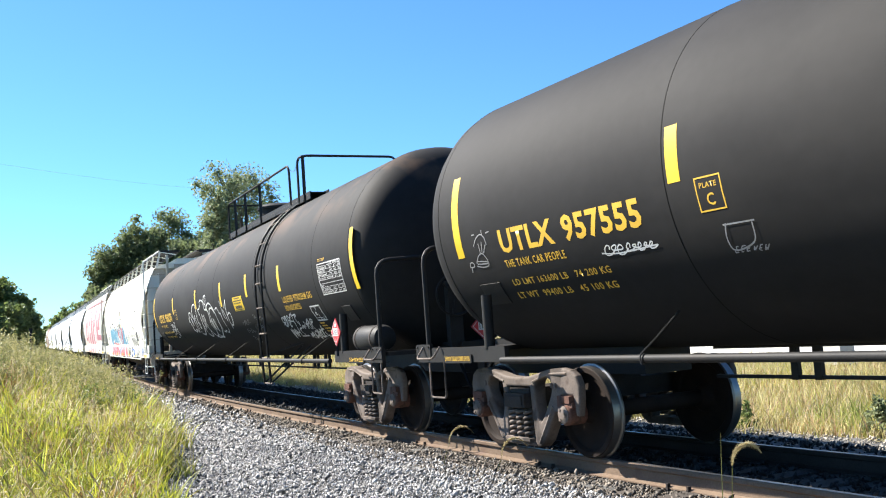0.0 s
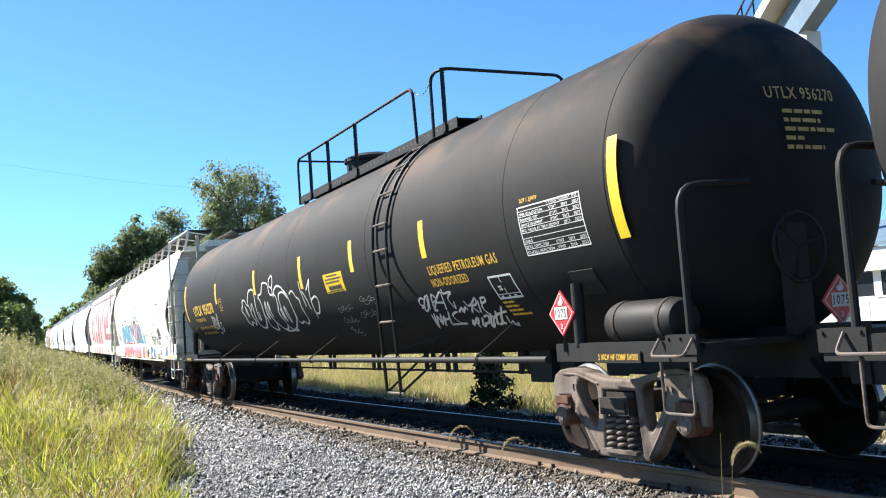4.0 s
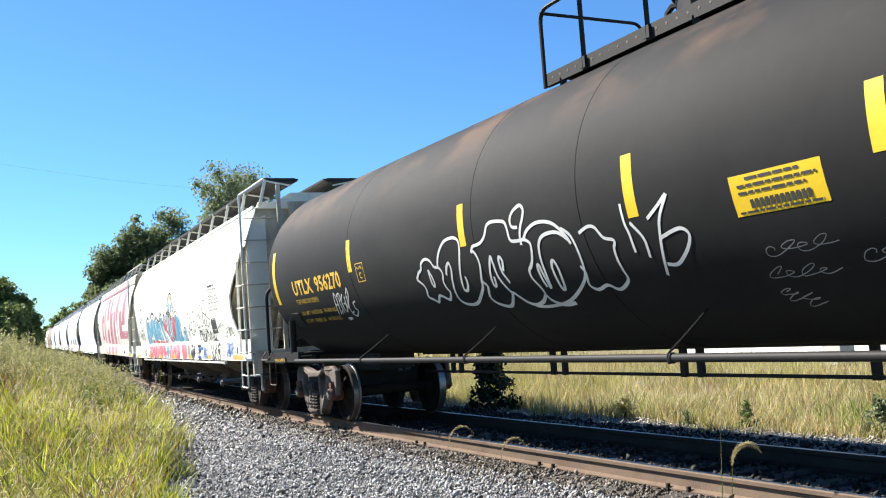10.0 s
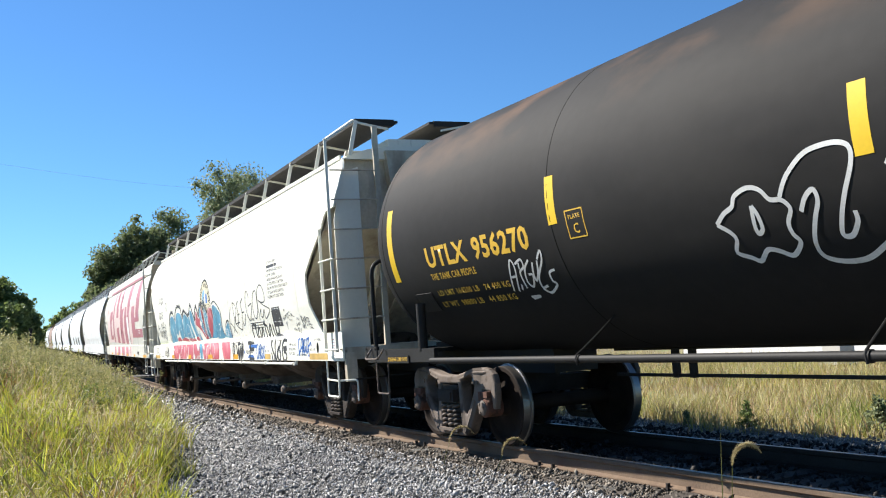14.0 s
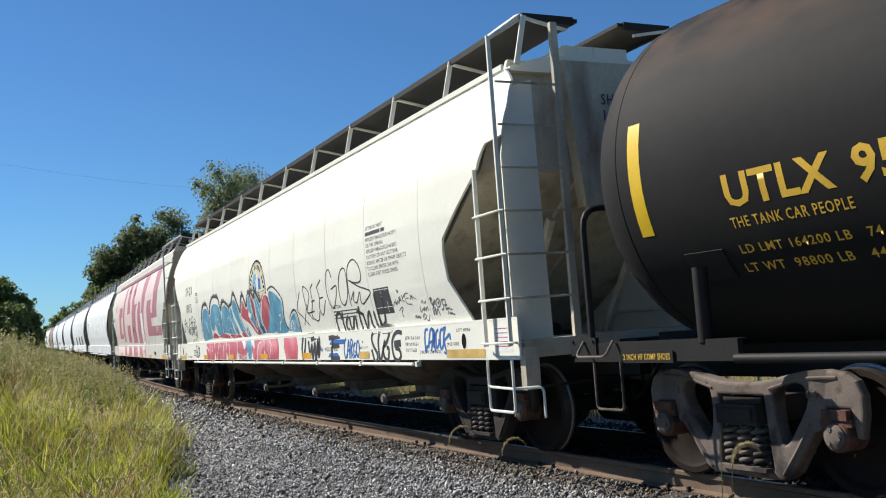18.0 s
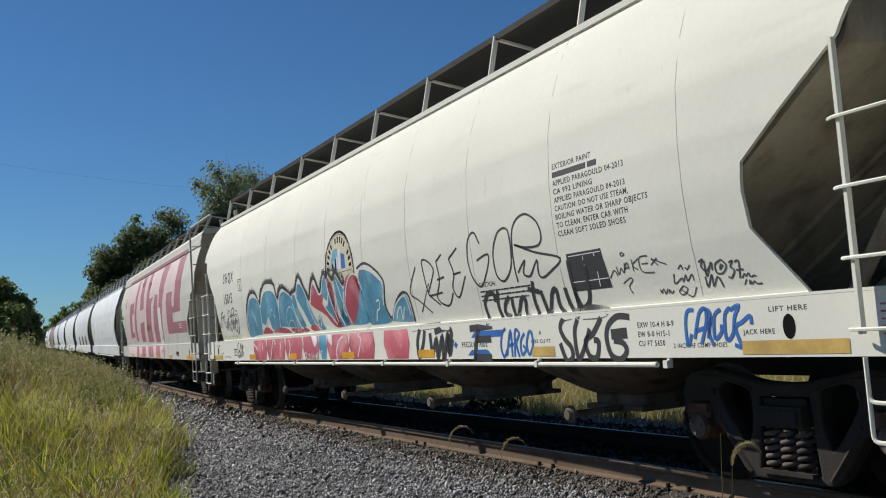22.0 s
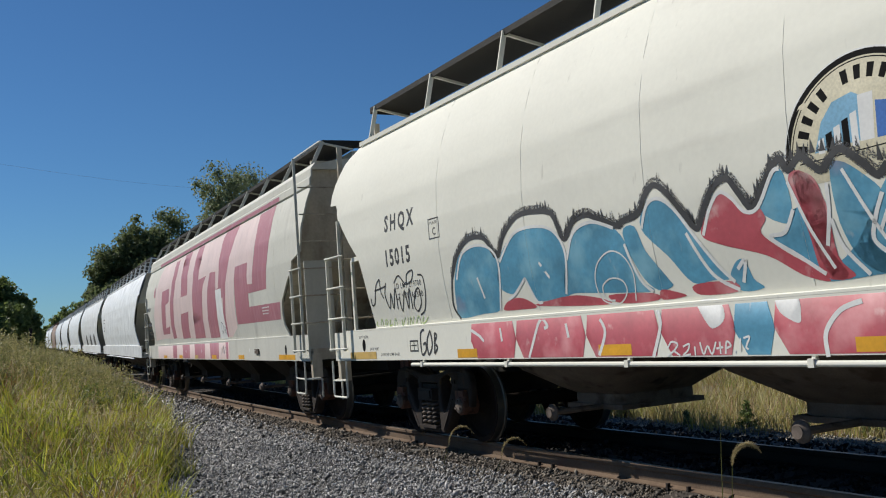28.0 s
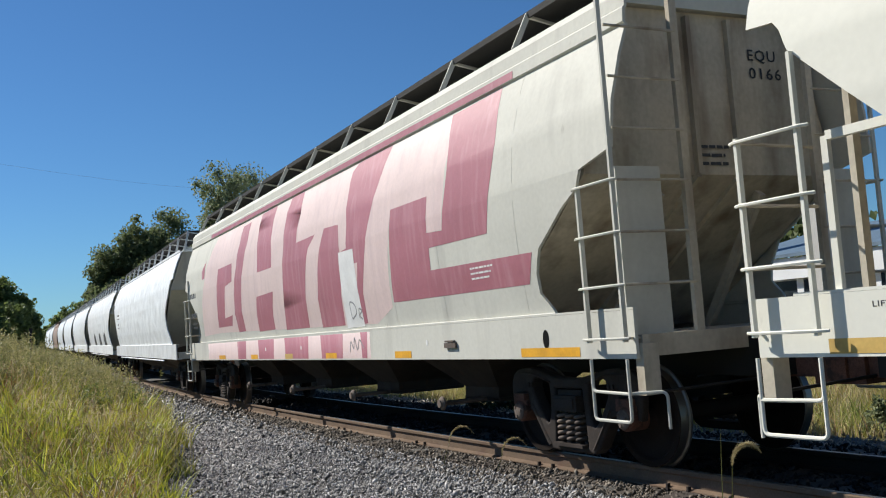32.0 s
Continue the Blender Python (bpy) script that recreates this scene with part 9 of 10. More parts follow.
strokes([[(-1.79, 1.15), (-1.79, 1.06)]], 0.016, 'graffiti_tag', round_wall, white_ink, hop_white, 'white signature on red paint', 0.008)
strokes([[(-1.83, 1.1), (-1.76, 1.11)]], 0.016, 'graffiti_tag', round_wall, white_ink, hop_white, 'white signature on red paint', 0.008)
strokes([[(-1.74, 1.06), (-1.72, 1.15), (-1.68, 1.12), (-1.73, 1.1)]], 0.016, 'graffiti_tag', round_wall, white_ink, hop_white, 'white signature on red paint', 0.008)
strokes([[(-1.65, 1.08), (-1.64, 1.07)]], 0.016, 'graffiti_tag', round_wall, white_ink, hop_white, 'white signature on red paint', 0.008)
strokes([[(-1.59, 1.08), (-1.58, 1.17)]], 0.016, 'graffiti_tag', round_wall, white_ink, hop_white, 'white signature on red paint', 0.008)
strokes([[(-1.55, 1.17), (-1.49, 1.18), (-1.53, 1.11), (-1.51, 1.09)]], 0.016, 'graffiti_tag', round_wall, white_ink, hop_white, 'white signature on red paint', 0.008)
strokes([[(2.29, 2.16), (2.03, 1.87), (2.24, 1.75), (2.53, 1.59)]], 0.022, 'graffiti_tag', round_wall, black_ink, hop_white, 'black spray scrawl', 0.005)
strokes([[(2.59, 1.94), (2.25, 1.61)]], 0.022, 'graffiti_tag', round_wall, black_ink, hop_white, 'black spray scrawl', 0.005)
strokes([[(2.54, 1.8), (2.49, 2.08), (2.5, 2.22), (2.66, 2.19), (2.77, 2.08), (2.66, 1.94), (2.54, 1.8), (2.91, 1.81)]], 0.022, 'graffiti_tag', round_wall, black_ink, hop_white, 'black spray scrawl', 0.005)
strokes([[(2.54, 1.8), (2.79, 1.67)]], 0.022, 'graffiti_tag', round_wall, black_ink, hop_white, 'black spray scrawl', 0.005)
strokes([[(2.87, 2.17), (3.03, 2.24)]], 0.022, 'graffiti_tag', round_wall, black_ink, hop_white, 'black spray scrawl', 0.005)
strokes([[(2.87, 2.17), (2.89, 1.95), (2.75, 1.75), (3.0, 1.65), (3.17, 1.79)]], 0.022, 'graffiti_tag', round_wall, black_ink, hop_white, 'black spray scrawl', 0.005)
strokes([[(2.83, 1.96), (3.02, 1.98)]], 0.022, 'graffiti_tag', round_wall, black_ink, hop_white, 'black spray scrawl', 0.005)
strokes([[(3.2, 2.17), (3.43, 2.27)]], 0.022, 'graffiti_tag', round_wall, black_ink, hop_white, 'black spray scrawl', 0.005)
strokes([[(3.2, 2.17), (3.27, 1.99), (3.19, 1.84), (3.3, 1.73), (3.54, 1.95)]], 0.022, 'graffiti_tag', round_wall, black_ink, hop_white, 'black spray scrawl', 0.005)
strokes([[(3.25, 1.99), (3.44, 2.0)]], 0.022, 'graffiti_tag', round_wall, black_ink, hop_white, 'black spray scrawl', 0.005)
strokes([[(3.96, 2.26), (3.86, 2.39), (3.72, 2.33), (3.65, 2.12), (3.7, 1.92), (3.85, 1.81), (4.04, 1.97), (4.11, 2.13), (3.85, 2.09)]], 0.022, 'graffiti_tag', round_wall, black_ink, hop_white, 'black spray scrawl', 0.005)
strokes([[(4.5, 2.36), (4.36, 2.32), (4.22, 2.14), (4.22, 1.91), (4.35, 1.83), (4.52, 1.94), (4.58, 2.12), (4.58, 2.31), (4.5, 2.36)]], 0.022, 'graffiti_tag', round_wall, black_ink, hop_white, 'black spray scrawl', 0.005)
strokes([[(4.61, 1.8), (4.6, 2.02), (4.64, 2.27), (4.74, 2.4), (4.93, 2.44), (5.12, 2.34), (5.17, 2.21), (5.1, 2.12), (4.87, 2.12), (4.66, 2.17)]], 0.022, 'graffiti_tag', round_wall, black_ink, hop_white, 'black spray scrawl', 0.005)
strokes([[(4.66, 2.17), (5.01, 2.06), (5.43, 1.96), (5.22, 1.85), (5.08, 1.81), (5.02, 1.85), (5.03, 1.98), (4.89, 1.86), (4.82, 1.84), (4.75, 1.88), (4.81, 2.0), (4.65, 1.89)]], 0.022, 'graffiti_tag', round_wall, black_ink, hop_white, 'black spray scrawl', 0.005)
strokes([[(3.9, 1.4), (3.84, 1.61), (3.94, 1.72), (4.07, 1.72), (4.07, 1.63)]], 0.05, 'graffiti_tag', round_wall, black_ink, hop_white, 'smeared black spray scrawl', 0.008)
strokes([[(4.16, 1.74), (4.12, 1.57), (4.18, 1.44)]], 0.05, 'graffiti_tag', round_wall, black_ink, hop_white, 'smeared black spray scrawl', 0.008)
strokes([[(4.37, 1.67), (4.26, 1.59), (4.24, 1.5), (4.34, 1.47)]], 0.05, 'graffiti_tag', round_wall, black_ink, hop_white, 'smeared black spray scrawl', 0.008)
strokes([[(4.42, 1.65), (4.41, 1.55), (4.46, 1.45), (4.6, 1.63), (4.67, 1.62), (4.65, 1.48), (4.74, 1.44)]], 0.05, 'graffiti_tag', round_wall, black_ink, hop_white, 'smeared black spray scrawl', 0.008)
strokes([[(4.87, 1.79), (4.84, 1.61), (4.89, 1.44)]], 0.05, 'graffiti_tag', round_wall, black_ink, hop_white, 'smeared black spray scrawl', 0.008)
strokes([[(4.76, 1.72), (4.96, 1.68)]], 0.05, 'graffiti_tag', round_wall, black_ink, hop_white, 'smeared black spray scrawl', 0.008)
strokes([[(4.98, 1.69), (5.01, 1.58), (5.06, 1.45), (5.17, 1.65), (5.25, 1.68), (5.26, 1.53), (5.34, 1.45)]], 0.05, 'graffiti_tag', round_wall, black_ink, hop_white, 'smeared black spray scrawl', 0.008)
strokes([[(5.4, 1.69), (5.42, 1.58), (5.47, 1.48), (5.56, 1.49), (5.54, 1.71)]], 0.05, 'graffiti_tag', round_wall, black_ink, hop_white, 'smeared black spray scrawl', 0.008)
strokes([[(5.54, 1.93), (5.54, 1.73), (5.57, 1.57), (5.64, 1.49), (5.76, 1.58), (5.78, 1.86)]], 0.05, 'graffiti_tag', round_wall, black_ink, hop_white, 'smeared black spray scrawl', 0.008)
strokes([[(1.95, 1.42), (2.68, 1.44)]], 0.075, 'graffiti_tag', round_wall, black_ink, hop_white, 'thick black spray letters', 0.005)
strokes([[(2.18, 1.41), (2.09, 1.25), (2.12, 1.07), (2.25, 1.22), (2.31, 1.39)]], 0.075, 'graffiti_tag', round_wall, black_ink, hop_white, 'thick black spray letters', 0.005)
strokes([[(2.46, 1.35), (2.5, 1.11), (2.63, 1.28), (2.64, 1.05), (2.79, 1.31), (2.79, 1.01), (2.94, 1.34), (2.95, 1.09), (3.05, 1.27)]], 0.075, 'graffiti_tag', round_wall, black_ink, hop_white, 'thick black spray letters', 0.005)
strokes([[(2.59, 1.36), (2.92, 1.4), (3.03, 1.32), (2.88, 1.14)]], 0.075, 'graffiti_tag', round_wall, black_ink, hop_white, 'thick black spray letters', 0.005)
strokes([[(3.48, 1.37), (3.99, 1.39)]], 0.075, 'graffiti_tag', round_wall, black_ink, hop_white, 'thick black spray letters', 0.005)
strokes([[(3.69, 1.36), (3.62, 1.23), (3.56, 1.02)]], 0.075, 'graffiti_tag', round_wall, black_ink, hop_white, 'thick black spray letters', 0.005)
strokes([[(3.62, 1.25), (3.95, 1.25)]], 0.075, 'graffiti_tag', round_wall, black_ink, hop_white, 'thick black spray letters', 0.005)
strokes([[(3.56, 1.06), (3.94, 1.05)]], 0.075, 'graffiti_tag', round_wall, black_ink, hop_white, 'thick black spray letters', 0.005)
strokes([[(5.48, 1.42), (5.34, 1.4), (5.28, 1.32), (5.34, 1.22), (5.44, 1.14), (5.45, 1.05), (5.35, 1.02), (5.26, 1.18)]], 0.055, 'graffiti_tag', round_wall, black_ink, hop_white, 'black spray letters', 0.005)
strokes([[(5.57, 1.39), (5.51, 1.27), (5.54, 1.04), (5.63, 1.11), (5.75, 1.3)]], 0.055, 'graffiti_tag', round_wall, black_ink, hop_white, 'black spray letters', 0.005)
strokes([[(5.93, 1.39), (5.8, 1.26), (5.67, 1.19), (5.72, 1.06), (5.83, 1.05), (5.87, 1.18), (5.8, 1.2)]], 0.055, 'graffiti_tag', round_wall, black_ink, hop_white, 'black spray letters', 0.005)
strokes([[(6.33, 1.38), (6.16, 1.39), (6.03, 1.32), (5.99, 1.21), (6.04, 1.07), (6.17, 1.03), (6.26, 1.1), (6.21, 1.17), (6.09, 1.19)]], 0.055, 'graffiti_tag', round_wall, black_ink, hop_white, 'black spray letters', 0.005)
strokes([[(5.57, 1.4), (5.65, 1.48), (5.83, 1.48), (6.02, 1.44), (5.92, 1.41), (5.66, 1.41)]], 0.055, 'graffiti_tag', round_wall, black_ink, hop_white, 'black spray letters', 0.005)
strokes([[(6.06, 1.24), (6.28, 1.25)]], 0.09, 'graffiti_tag', round_wall, black_ink, hop_white, '', 0.0055)
strokes([[(4.26, 1.35), (4.19, 1.3), (4.15, 1.16), (4.2, 1.06), (4.27, 1.13)]], 0.03, 'graffiti_tag', round_wall, deep_blue, hop_white, 'blue marker letters', 0.0075)
strokes([[(4.26, 1.07), (4.36, 1.33), (4.37, 1.06)]], 0.03, 'graffiti_tag', round_wall, deep_blue, hop_white, 'blue marker letters', 0.0075)
strokes([[(4.3, 1.17), (4.41, 1.19)]], 0.03, 'graffiti_tag', round_wall, deep_blue, hop_white, 'blue marker letters', 0.0075)
strokes([[(4.42, 1.06), (4.45, 1.32), (4.53, 1.29), (4.46, 1.19), (4.51, 1.06)]], 0.03, 'graffiti_tag', round_wall, deep_blue, hop_white, 'blue marker letters', 0.0075)
strokes([[(4.63, 1.29), (4.55, 1.21), (4.56, 1.08), (4.64, 1.13), (4.59, 1.17)]], 0.03, 'graffiti_tag', round_wall, deep_blue, hop_white, 'blue marker letters', 0.0075)
strokes([[(4.71, 1.3), (4.66, 1.18), (4.7, 1.08), (4.78, 1.18), (4.76, 1.3), (4.71, 1.3)]], 0.03, 'graffiti_tag', round_wall, deep_blue, hop_white, 'blue marker letters', 0.0075)
strokes([[(7.12, 1.4), (7.05, 1.39), (7.02, 1.29), (7.03, 1.13), (7.08, 1.22)]], 0.03, 'graffiti_tag', round_wall, deep_blue, hop_white, 'blue marker letters', 0.0075)
strokes([[(7.11, 1.18), (7.18, 1.37), (7.25, 1.4), (7.25, 1.3), (7.18, 1.14)]], 0.03, 'graffiti_tag', round_wall, deep_blue, hop_white, 'blue marker letters', 0.0075)
strokes([[(7.13, 1.24), (7.23, 1.26)]], 0.03, 'graffiti_tag', round_wall, deep_blue, hop_white, 'blue marker letters', 0.0075)
strokes([[(7.26, 1.18), (7.3, 1.36), (7.25, 1.4)]], 0.03, 'graffiti_tag', round_wall, deep_blue, hop_white, 'blue marker letters', 0.0075)
strokes([[(7.32, 1.34), (7.27, 1.24), (7.31, 1.13)]], 0.03, 'graffiti_tag', round_wall, deep_blue, hop_white, 'blue marker letters', 0.0075)
strokes([[(7.41, 1.39), (7.34, 1.34), (7.33, 1.18), (7.4, 1.22), (7.41, 1.28)]], 0.03, 'graffiti_tag', round_wall, deep_blue, hop_white, 'blue marker letters', 0.0075)
strokes([[(7.51, 1.4), (7.45, 1.34), (7.45, 1.17), (7.52, 1.21), (7.55, 1.33), (7.6, 1.41), (7.51, 1.38)]], 0.03, 'graffiti_tag', round_wall, deep_blue, hop_white, 'blue marker letters', 0.0075)
strokes([[(7.53, 1.13), (7.59, 1.12), (7.55, 1.25), (7.62, 1.29), (7.7, 1.33), (7.71, 1.27)]], 0.03, 'graffiti_tag', round_wall, deep_blue, hop_white, 'blue marker letters', 0.0075)
strokes([[(6.12, 1.72), (6.19, 1.78), (6.23, 1.73)]], 0.011, 'graffiti_tag', round_wall, pen_ink, hop_white, 'thin pen scribbles', 0.005)
strokes([[(6.23, 1.81), (6.25, 1.74), (6.29, 1.79), (6.32, 1.75), (6.35, 1.83)]], 0.011, 'graffiti_tag', round_wall, pen_ink, hop_white, 'thin pen scribbles', 0.005)
strokes([[(6.32, 1.75), (6.38, 1.83), (6.4, 1.77)]], 0.011, 'graffiti_tag', round_wall, pen_ink, hop_white, 'thin pen scribbles', 0.005)
strokes([[(6.34, 1.78), (6.4, 1.79)]], 0.011, 'graffiti_tag', round_wall, pen_ink, hop_white, 'thin pen scribbles', 0.005)
strokes([[(6.45, 1.85), (6.45, 1.75)]], 0.011, 'graffiti_tag', round_wall, pen_ink, hop_white, 'thin pen scribbles', 0.005)
strokes([[(6.54, 1.85), (6.45, 1.8), (6.51, 1.76)]], 0.011, 'graffiti_tag', round_wall, pen_ink, hop_white, 'thin pen scribbles', 0.005)
strokes([[(6.66, 1.86), (6.55, 1.85), (6.56, 1.74), (6.71, 1.72)]], 0.011, 'graffiti_tag', round_wall, pen_ink, hop_white, 'thin pen scribbles', 0.005)
strokes([[(6.57, 1.8), (6.65, 1.8)]], 0.011, 'graffiti_tag', round_wall, pen_ink, hop_white, 'thin pen scribbles', 0.005)
strokes([[(6.7, 1.83), (6.77, 1.77)]], 0.011, 'graffiti_tag', round_wall, pen_ink, hop_white, 'thin pen scribbles', 0.005)
strokes([[(6.77, 1.83), (6.68, 1.78)]], 0.011, 'graffiti_tag', round_wall, pen_ink, hop_white, 'thin pen scribbles', 0.005)
strokes([[(6.7, 1.83), (6.87, 1.77)]], 0.011, 'graffiti_tag', round_wall, pen_ink, hop_white, 'thin pen scribbles', 0.005)
strokes([[(6.34, 1.92), (6.32, 1.91), (6.33, 1.89), (6.37, 1.9), (6.34, 1.92)]], 0.011, 'graffiti_tag', round_wall, pen_ink, hop_white, 'thin pen scribbles', 0.005)
strokes([[(6.28, 1.66), (6.38, 1.7), (6.41, 1.68), (6.35, 1.63), (6.38, 1.57)]], 0.011, 'graffiti_tag', round_wall, pen_ink, hop_white, 'thin pen scribbles', 0.005)
strokes([[(6.93, 1.69), (6.92, 1.61), (7.01, 1.65), (7.02, 1.62), (7.06, 1.67), (7.07, 1.62), (7.13, 1.67), (7.14, 1.62)]], 0.011, 'graffiti_tag', round_wall, pen_ink, hop_white, 'thin pen scribbles', 0.005)
strokes([[(7.01, 1.59), (6.95, 1.55), (6.99, 1.52), (7.05, 1.56), (7.01, 1.59)]], 0.011, 'graffiti_tag', round_wall, pen_ink, hop_white, 'thin pen scribbles', 0.005)
strokes([[(6.98, 1.56), (7.09, 1.5), (7.15, 1.57)]], 0.011, 'graffiti_tag', round_wall, pen_ink, hop_white, 'thin pen scribbles', 0.005)
strokes([[(6.73, 1.58), (6.74, 1.55), (6.77, 1.58), (6.79, 1.54), (6.82, 1.58)]], 0.011, 'graffiti_tag', round_wall, pen_ink, hop_white, 'thin pen scribbles', 0.005)
strokes([[(6.83, 1.54), (6.84, 1.57), (6.86, 1.54), (6.89, 1.56)]], 0.011, 'graffiti_tag', round_wall, pen_ink, hop_white, 'thin pen scribbles', 0.005)
strokes([[(6.99, 1.72), (7.03, 1.75), (7.04, 1.71)]], 0.011, 'graffiti_tag', round_wall, pen_ink, hop_white, 'thin pen scribbles', 0.005)
strokes([[(7.07, 1.73), (7.09, 1.71), (7.13, 1.74)]], 0.011, 'graffiti_tag', round_wall, pen_ink, hop_white, 'thin pen scribbles', 0.005)
strokes([[(7.64, 1.6), (7.67, 1.63), (7.68, 1.61), (7.71, 1.63), (7.72, 1.6)]], 0.011, 'graffiti_tag', round_wall, pen_ink, hop_white, 'thin pen scribbles', 0.005)
strokes([[(7.73, 1.6), (7.76, 1.61), (7.78, 1.6)]], 0.011, 'graffiti_tag', round_wall, pen_ink, hop_white, 'thin pen scribbles', 0.005)
strokes([[(7.68, 1.59), (7.65, 1.55)]], 0.011, 'graffiti_tag', round_wall, pen_ink, hop_white, 'thin pen scribbles', 0.005)
strokes([[(7.7, 1.55), (7.71, 1.58), (7.72, 1.55), (7.75, 1.57), (7.77, 1.55), (7.82, 1.55)]], 0.011, 'graffiti_tag', round_wall, pen_ink, hop_white, 'thin pen scribbles', 0.005)
strokes([[(7.23, 1.75), (7.28, 1.77), (7.25, 1.72), (7.29, 1.68), (7.35, 1.72)]], 0.015, 'graffiti_tag', round_wall, pen_ink, hop_white, 'dark pen scribbles', 0.005)
strokes([[(7.29, 1.76), (7.29, 1.64), (7.36, 1.74), (7.36, 1.68)]], 0.015, 'graffiti_tag', round_wall, pen_ink, hop_white, 'dark pen scribbles', 0.005)
strokes([[(7.27, 1.64), (7.28, 1.56), (7.34, 1.65), (7.34, 1.56), (7.4, 1.63), (7.44, 1.55)]], 0.015, 'graffiti_tag', round_wall, pen_ink, hop_white, 'dark pen scribbles', 0.005)
strokes([[(7.47, 1.75), (7.4, 1.72), (7.4, 1.66), (7.46, 1.65), (7.51, 1.7), (7.47, 1.75)]], 0.015, 'graffiti_tag', round_wall, pen_ink, hop_white, 'dark pen scribbles', 0.005)
strokes([[(7.46, 1.72), (7.44, 1.68), (7.48, 1.71)]], 0.015, 'graffiti_tag', round_wall, pen_ink, hop_white, 'dark pen scribbles', 0.005)
strokes([[(7.54, 1.72), (7.58, 1.73), (7.55, 1.69), (7.58, 1.66), (7.54, 1.61), (7.51, 1.62)]], 0.015, 'graffiti_tag', round_wall, pen_ink, hop_white, 'dark pen scribbles', 0.005)
strokes([[(7.6, 1.72), (7.64, 1.72), (7.62, 1.6)]], 0.015, 'graffiti_tag', round_wall, pen_ink, hop_white, 'dark pen scribbles', 0.005)
strokes([[(7.6, 1.66), (7.67, 1.66)]], 0.015, 'graffiti_tag', round_wall, pen_ink, hop_white, 'dark pen scribbles', 0.005)
strokes([[(-8.11, 1.86), (-8.11, 1.77), (-8.01, 1.8), (-7.88, 2.02), (-7.75, 2.09)]], 0.022, 'graffiti_tag', round_wall, black_ink, hop_white, 'black looping script', 0.005)
strokes([[(-7.75, 2.09), (-7.76, 1.93), (-7.71, 1.84)]], 0.022, 'graffiti_tag', round_wall, black_ink, hop_white, 'black looping script', 0.005)
strokes([[(-7.95, 1.95), (-7.58, 1.99)]], 0.022, 'graffiti_tag', round_wall, black_ink, hop_white, 'black looping script', 0.005)
strokes([[(-7.57, 2.03), (-7.65, 1.87), (-7.58, 1.7), (-7.47, 1.89), (-7.47, 1.69), (-7.32, 1.95), (-7.35, 1.68)]], 0.022, 'graffiti_tag', round_wall, black_ink, hop_white, 'black looping script', 0.005)
strokes([[(-7.33, 2.01), (-7.17, 2.09), (-7.0, 1.97), (-6.93, 2.09), (-6.76, 2.12), (-6.83, 2.0), (-6.98, 1.97)]], 0.022, 'graffiti_tag', round_wall, black_ink, hop_white, 'black looping script', 0.005)
strokes([[(-7.25, 1.83), (-7.23, 1.65), (-7.06, 1.9), (-7.05, 1.67), (-6.92, 1.92), (-6.94, 1.66)]], 0.022, 'graffiti_tag', round_wall, black_ink, hop_white, 'black looping script', 0.005)
strokes([[(-6.8, 1.83), (-6.88, 1.71), (-6.81, 1.63), (-6.68, 1.72), (-6.66, 1.89), (-6.75, 1.88), (-6.82, 1.78)]], 0.022, 'graffiti_tag', round_wall, black_ink, hop_white, 'black looping script', 0.005)
strokes([[(-6.64, 2.06), (-6.52, 2.03), (-6.51, 1.85), (-6.62, 1.64), (-6.76, 1.58)]], 0.022, 'graffiti_tag', round_wall, black_ink, hop_white, 'black looping script', 0.005)
strokes([[(-8.06, 1.55), (-8.11, 1.51), (-8.05, 1.48)]], 0.014, 'graffiti_tag', round_wall, green_spray, hop_white, 'pale green scrawl', 0.006)
strokes([[(-7.98, 1.5), (-7.91, 1.58), (-7.9, 1.48)]], 0.014, 'graffiti_tag', round_wall, green_spray, hop_white, 'pale green scrawl', 0.006)
strokes([[(-7.84, 1.48), (-7.8, 1.56), (-7.74, 1.54), (-7.8, 1.49)]], 0.014, 'graffiti_tag', round_wall, green_spray, hop_white, 'pale green scrawl', 0.006)
strokes([[(-7.65, 1.56), (-7.71, 1.48), (-7.61, 1.5)]], 0.014, 'graffiti_tag', round_wall, green_spray, hop_white, 'pale green scrawl', 0.006)
strokes([[(-7.57, 1.47), (-7.5, 1.57), (-7.47, 1.48)]], 0.014, 'graffiti_tag', round_wall, green_spray, hop_white, 'pale green scrawl', 0.006)
strokes([[(-7.31, 1.55), (-7.32, 1.47), (-7.2, 1.57)]], 0.014, 'graffiti_tag', round_wall, green_spray, hop_white, 'pale green scrawl', 0.006)
strokes([[(-7.18, 1.47), (-7.13, 1.57)]], 0.014, 'graffiti_tag', round_wall, green_spray, hop_white, 'pale green scrawl', 0.006)
strokes([[(-7.11, 1.47), (-7.06, 1.57), (-7.03, 1.48), (-6.96, 1.57)]], 0.014, 'graffiti_tag', round_wall, green_spray, hop_white, 'pale green scrawl', 0.006)
strokes([[(-6.93, 1.48), (-6.83, 1.57), (-6.8, 1.47)]], 0.014, 'graffiti_tag', round_wall, green_spray, hop_white, 'pale green scrawl', 0.006)
strokes([[(-6.7, 1.56), (-6.76, 1.48), (-6.68, 1.49), (-6.58, 1.55)]], 0.014, 'graffiti_tag', round_wall, green_spray, hop_white, 'pale green scrawl', 0.006)
strokes([[(-6.66, 1.4), (-6.76, 1.35), (-6.75, 1.11), (-6.64, 1.15), (-6.64, 1.24), (-6.7, 1.22)]], 0.03, 'graffiti_tag', round_wall, black_ink, hop_white, '', 0.005)
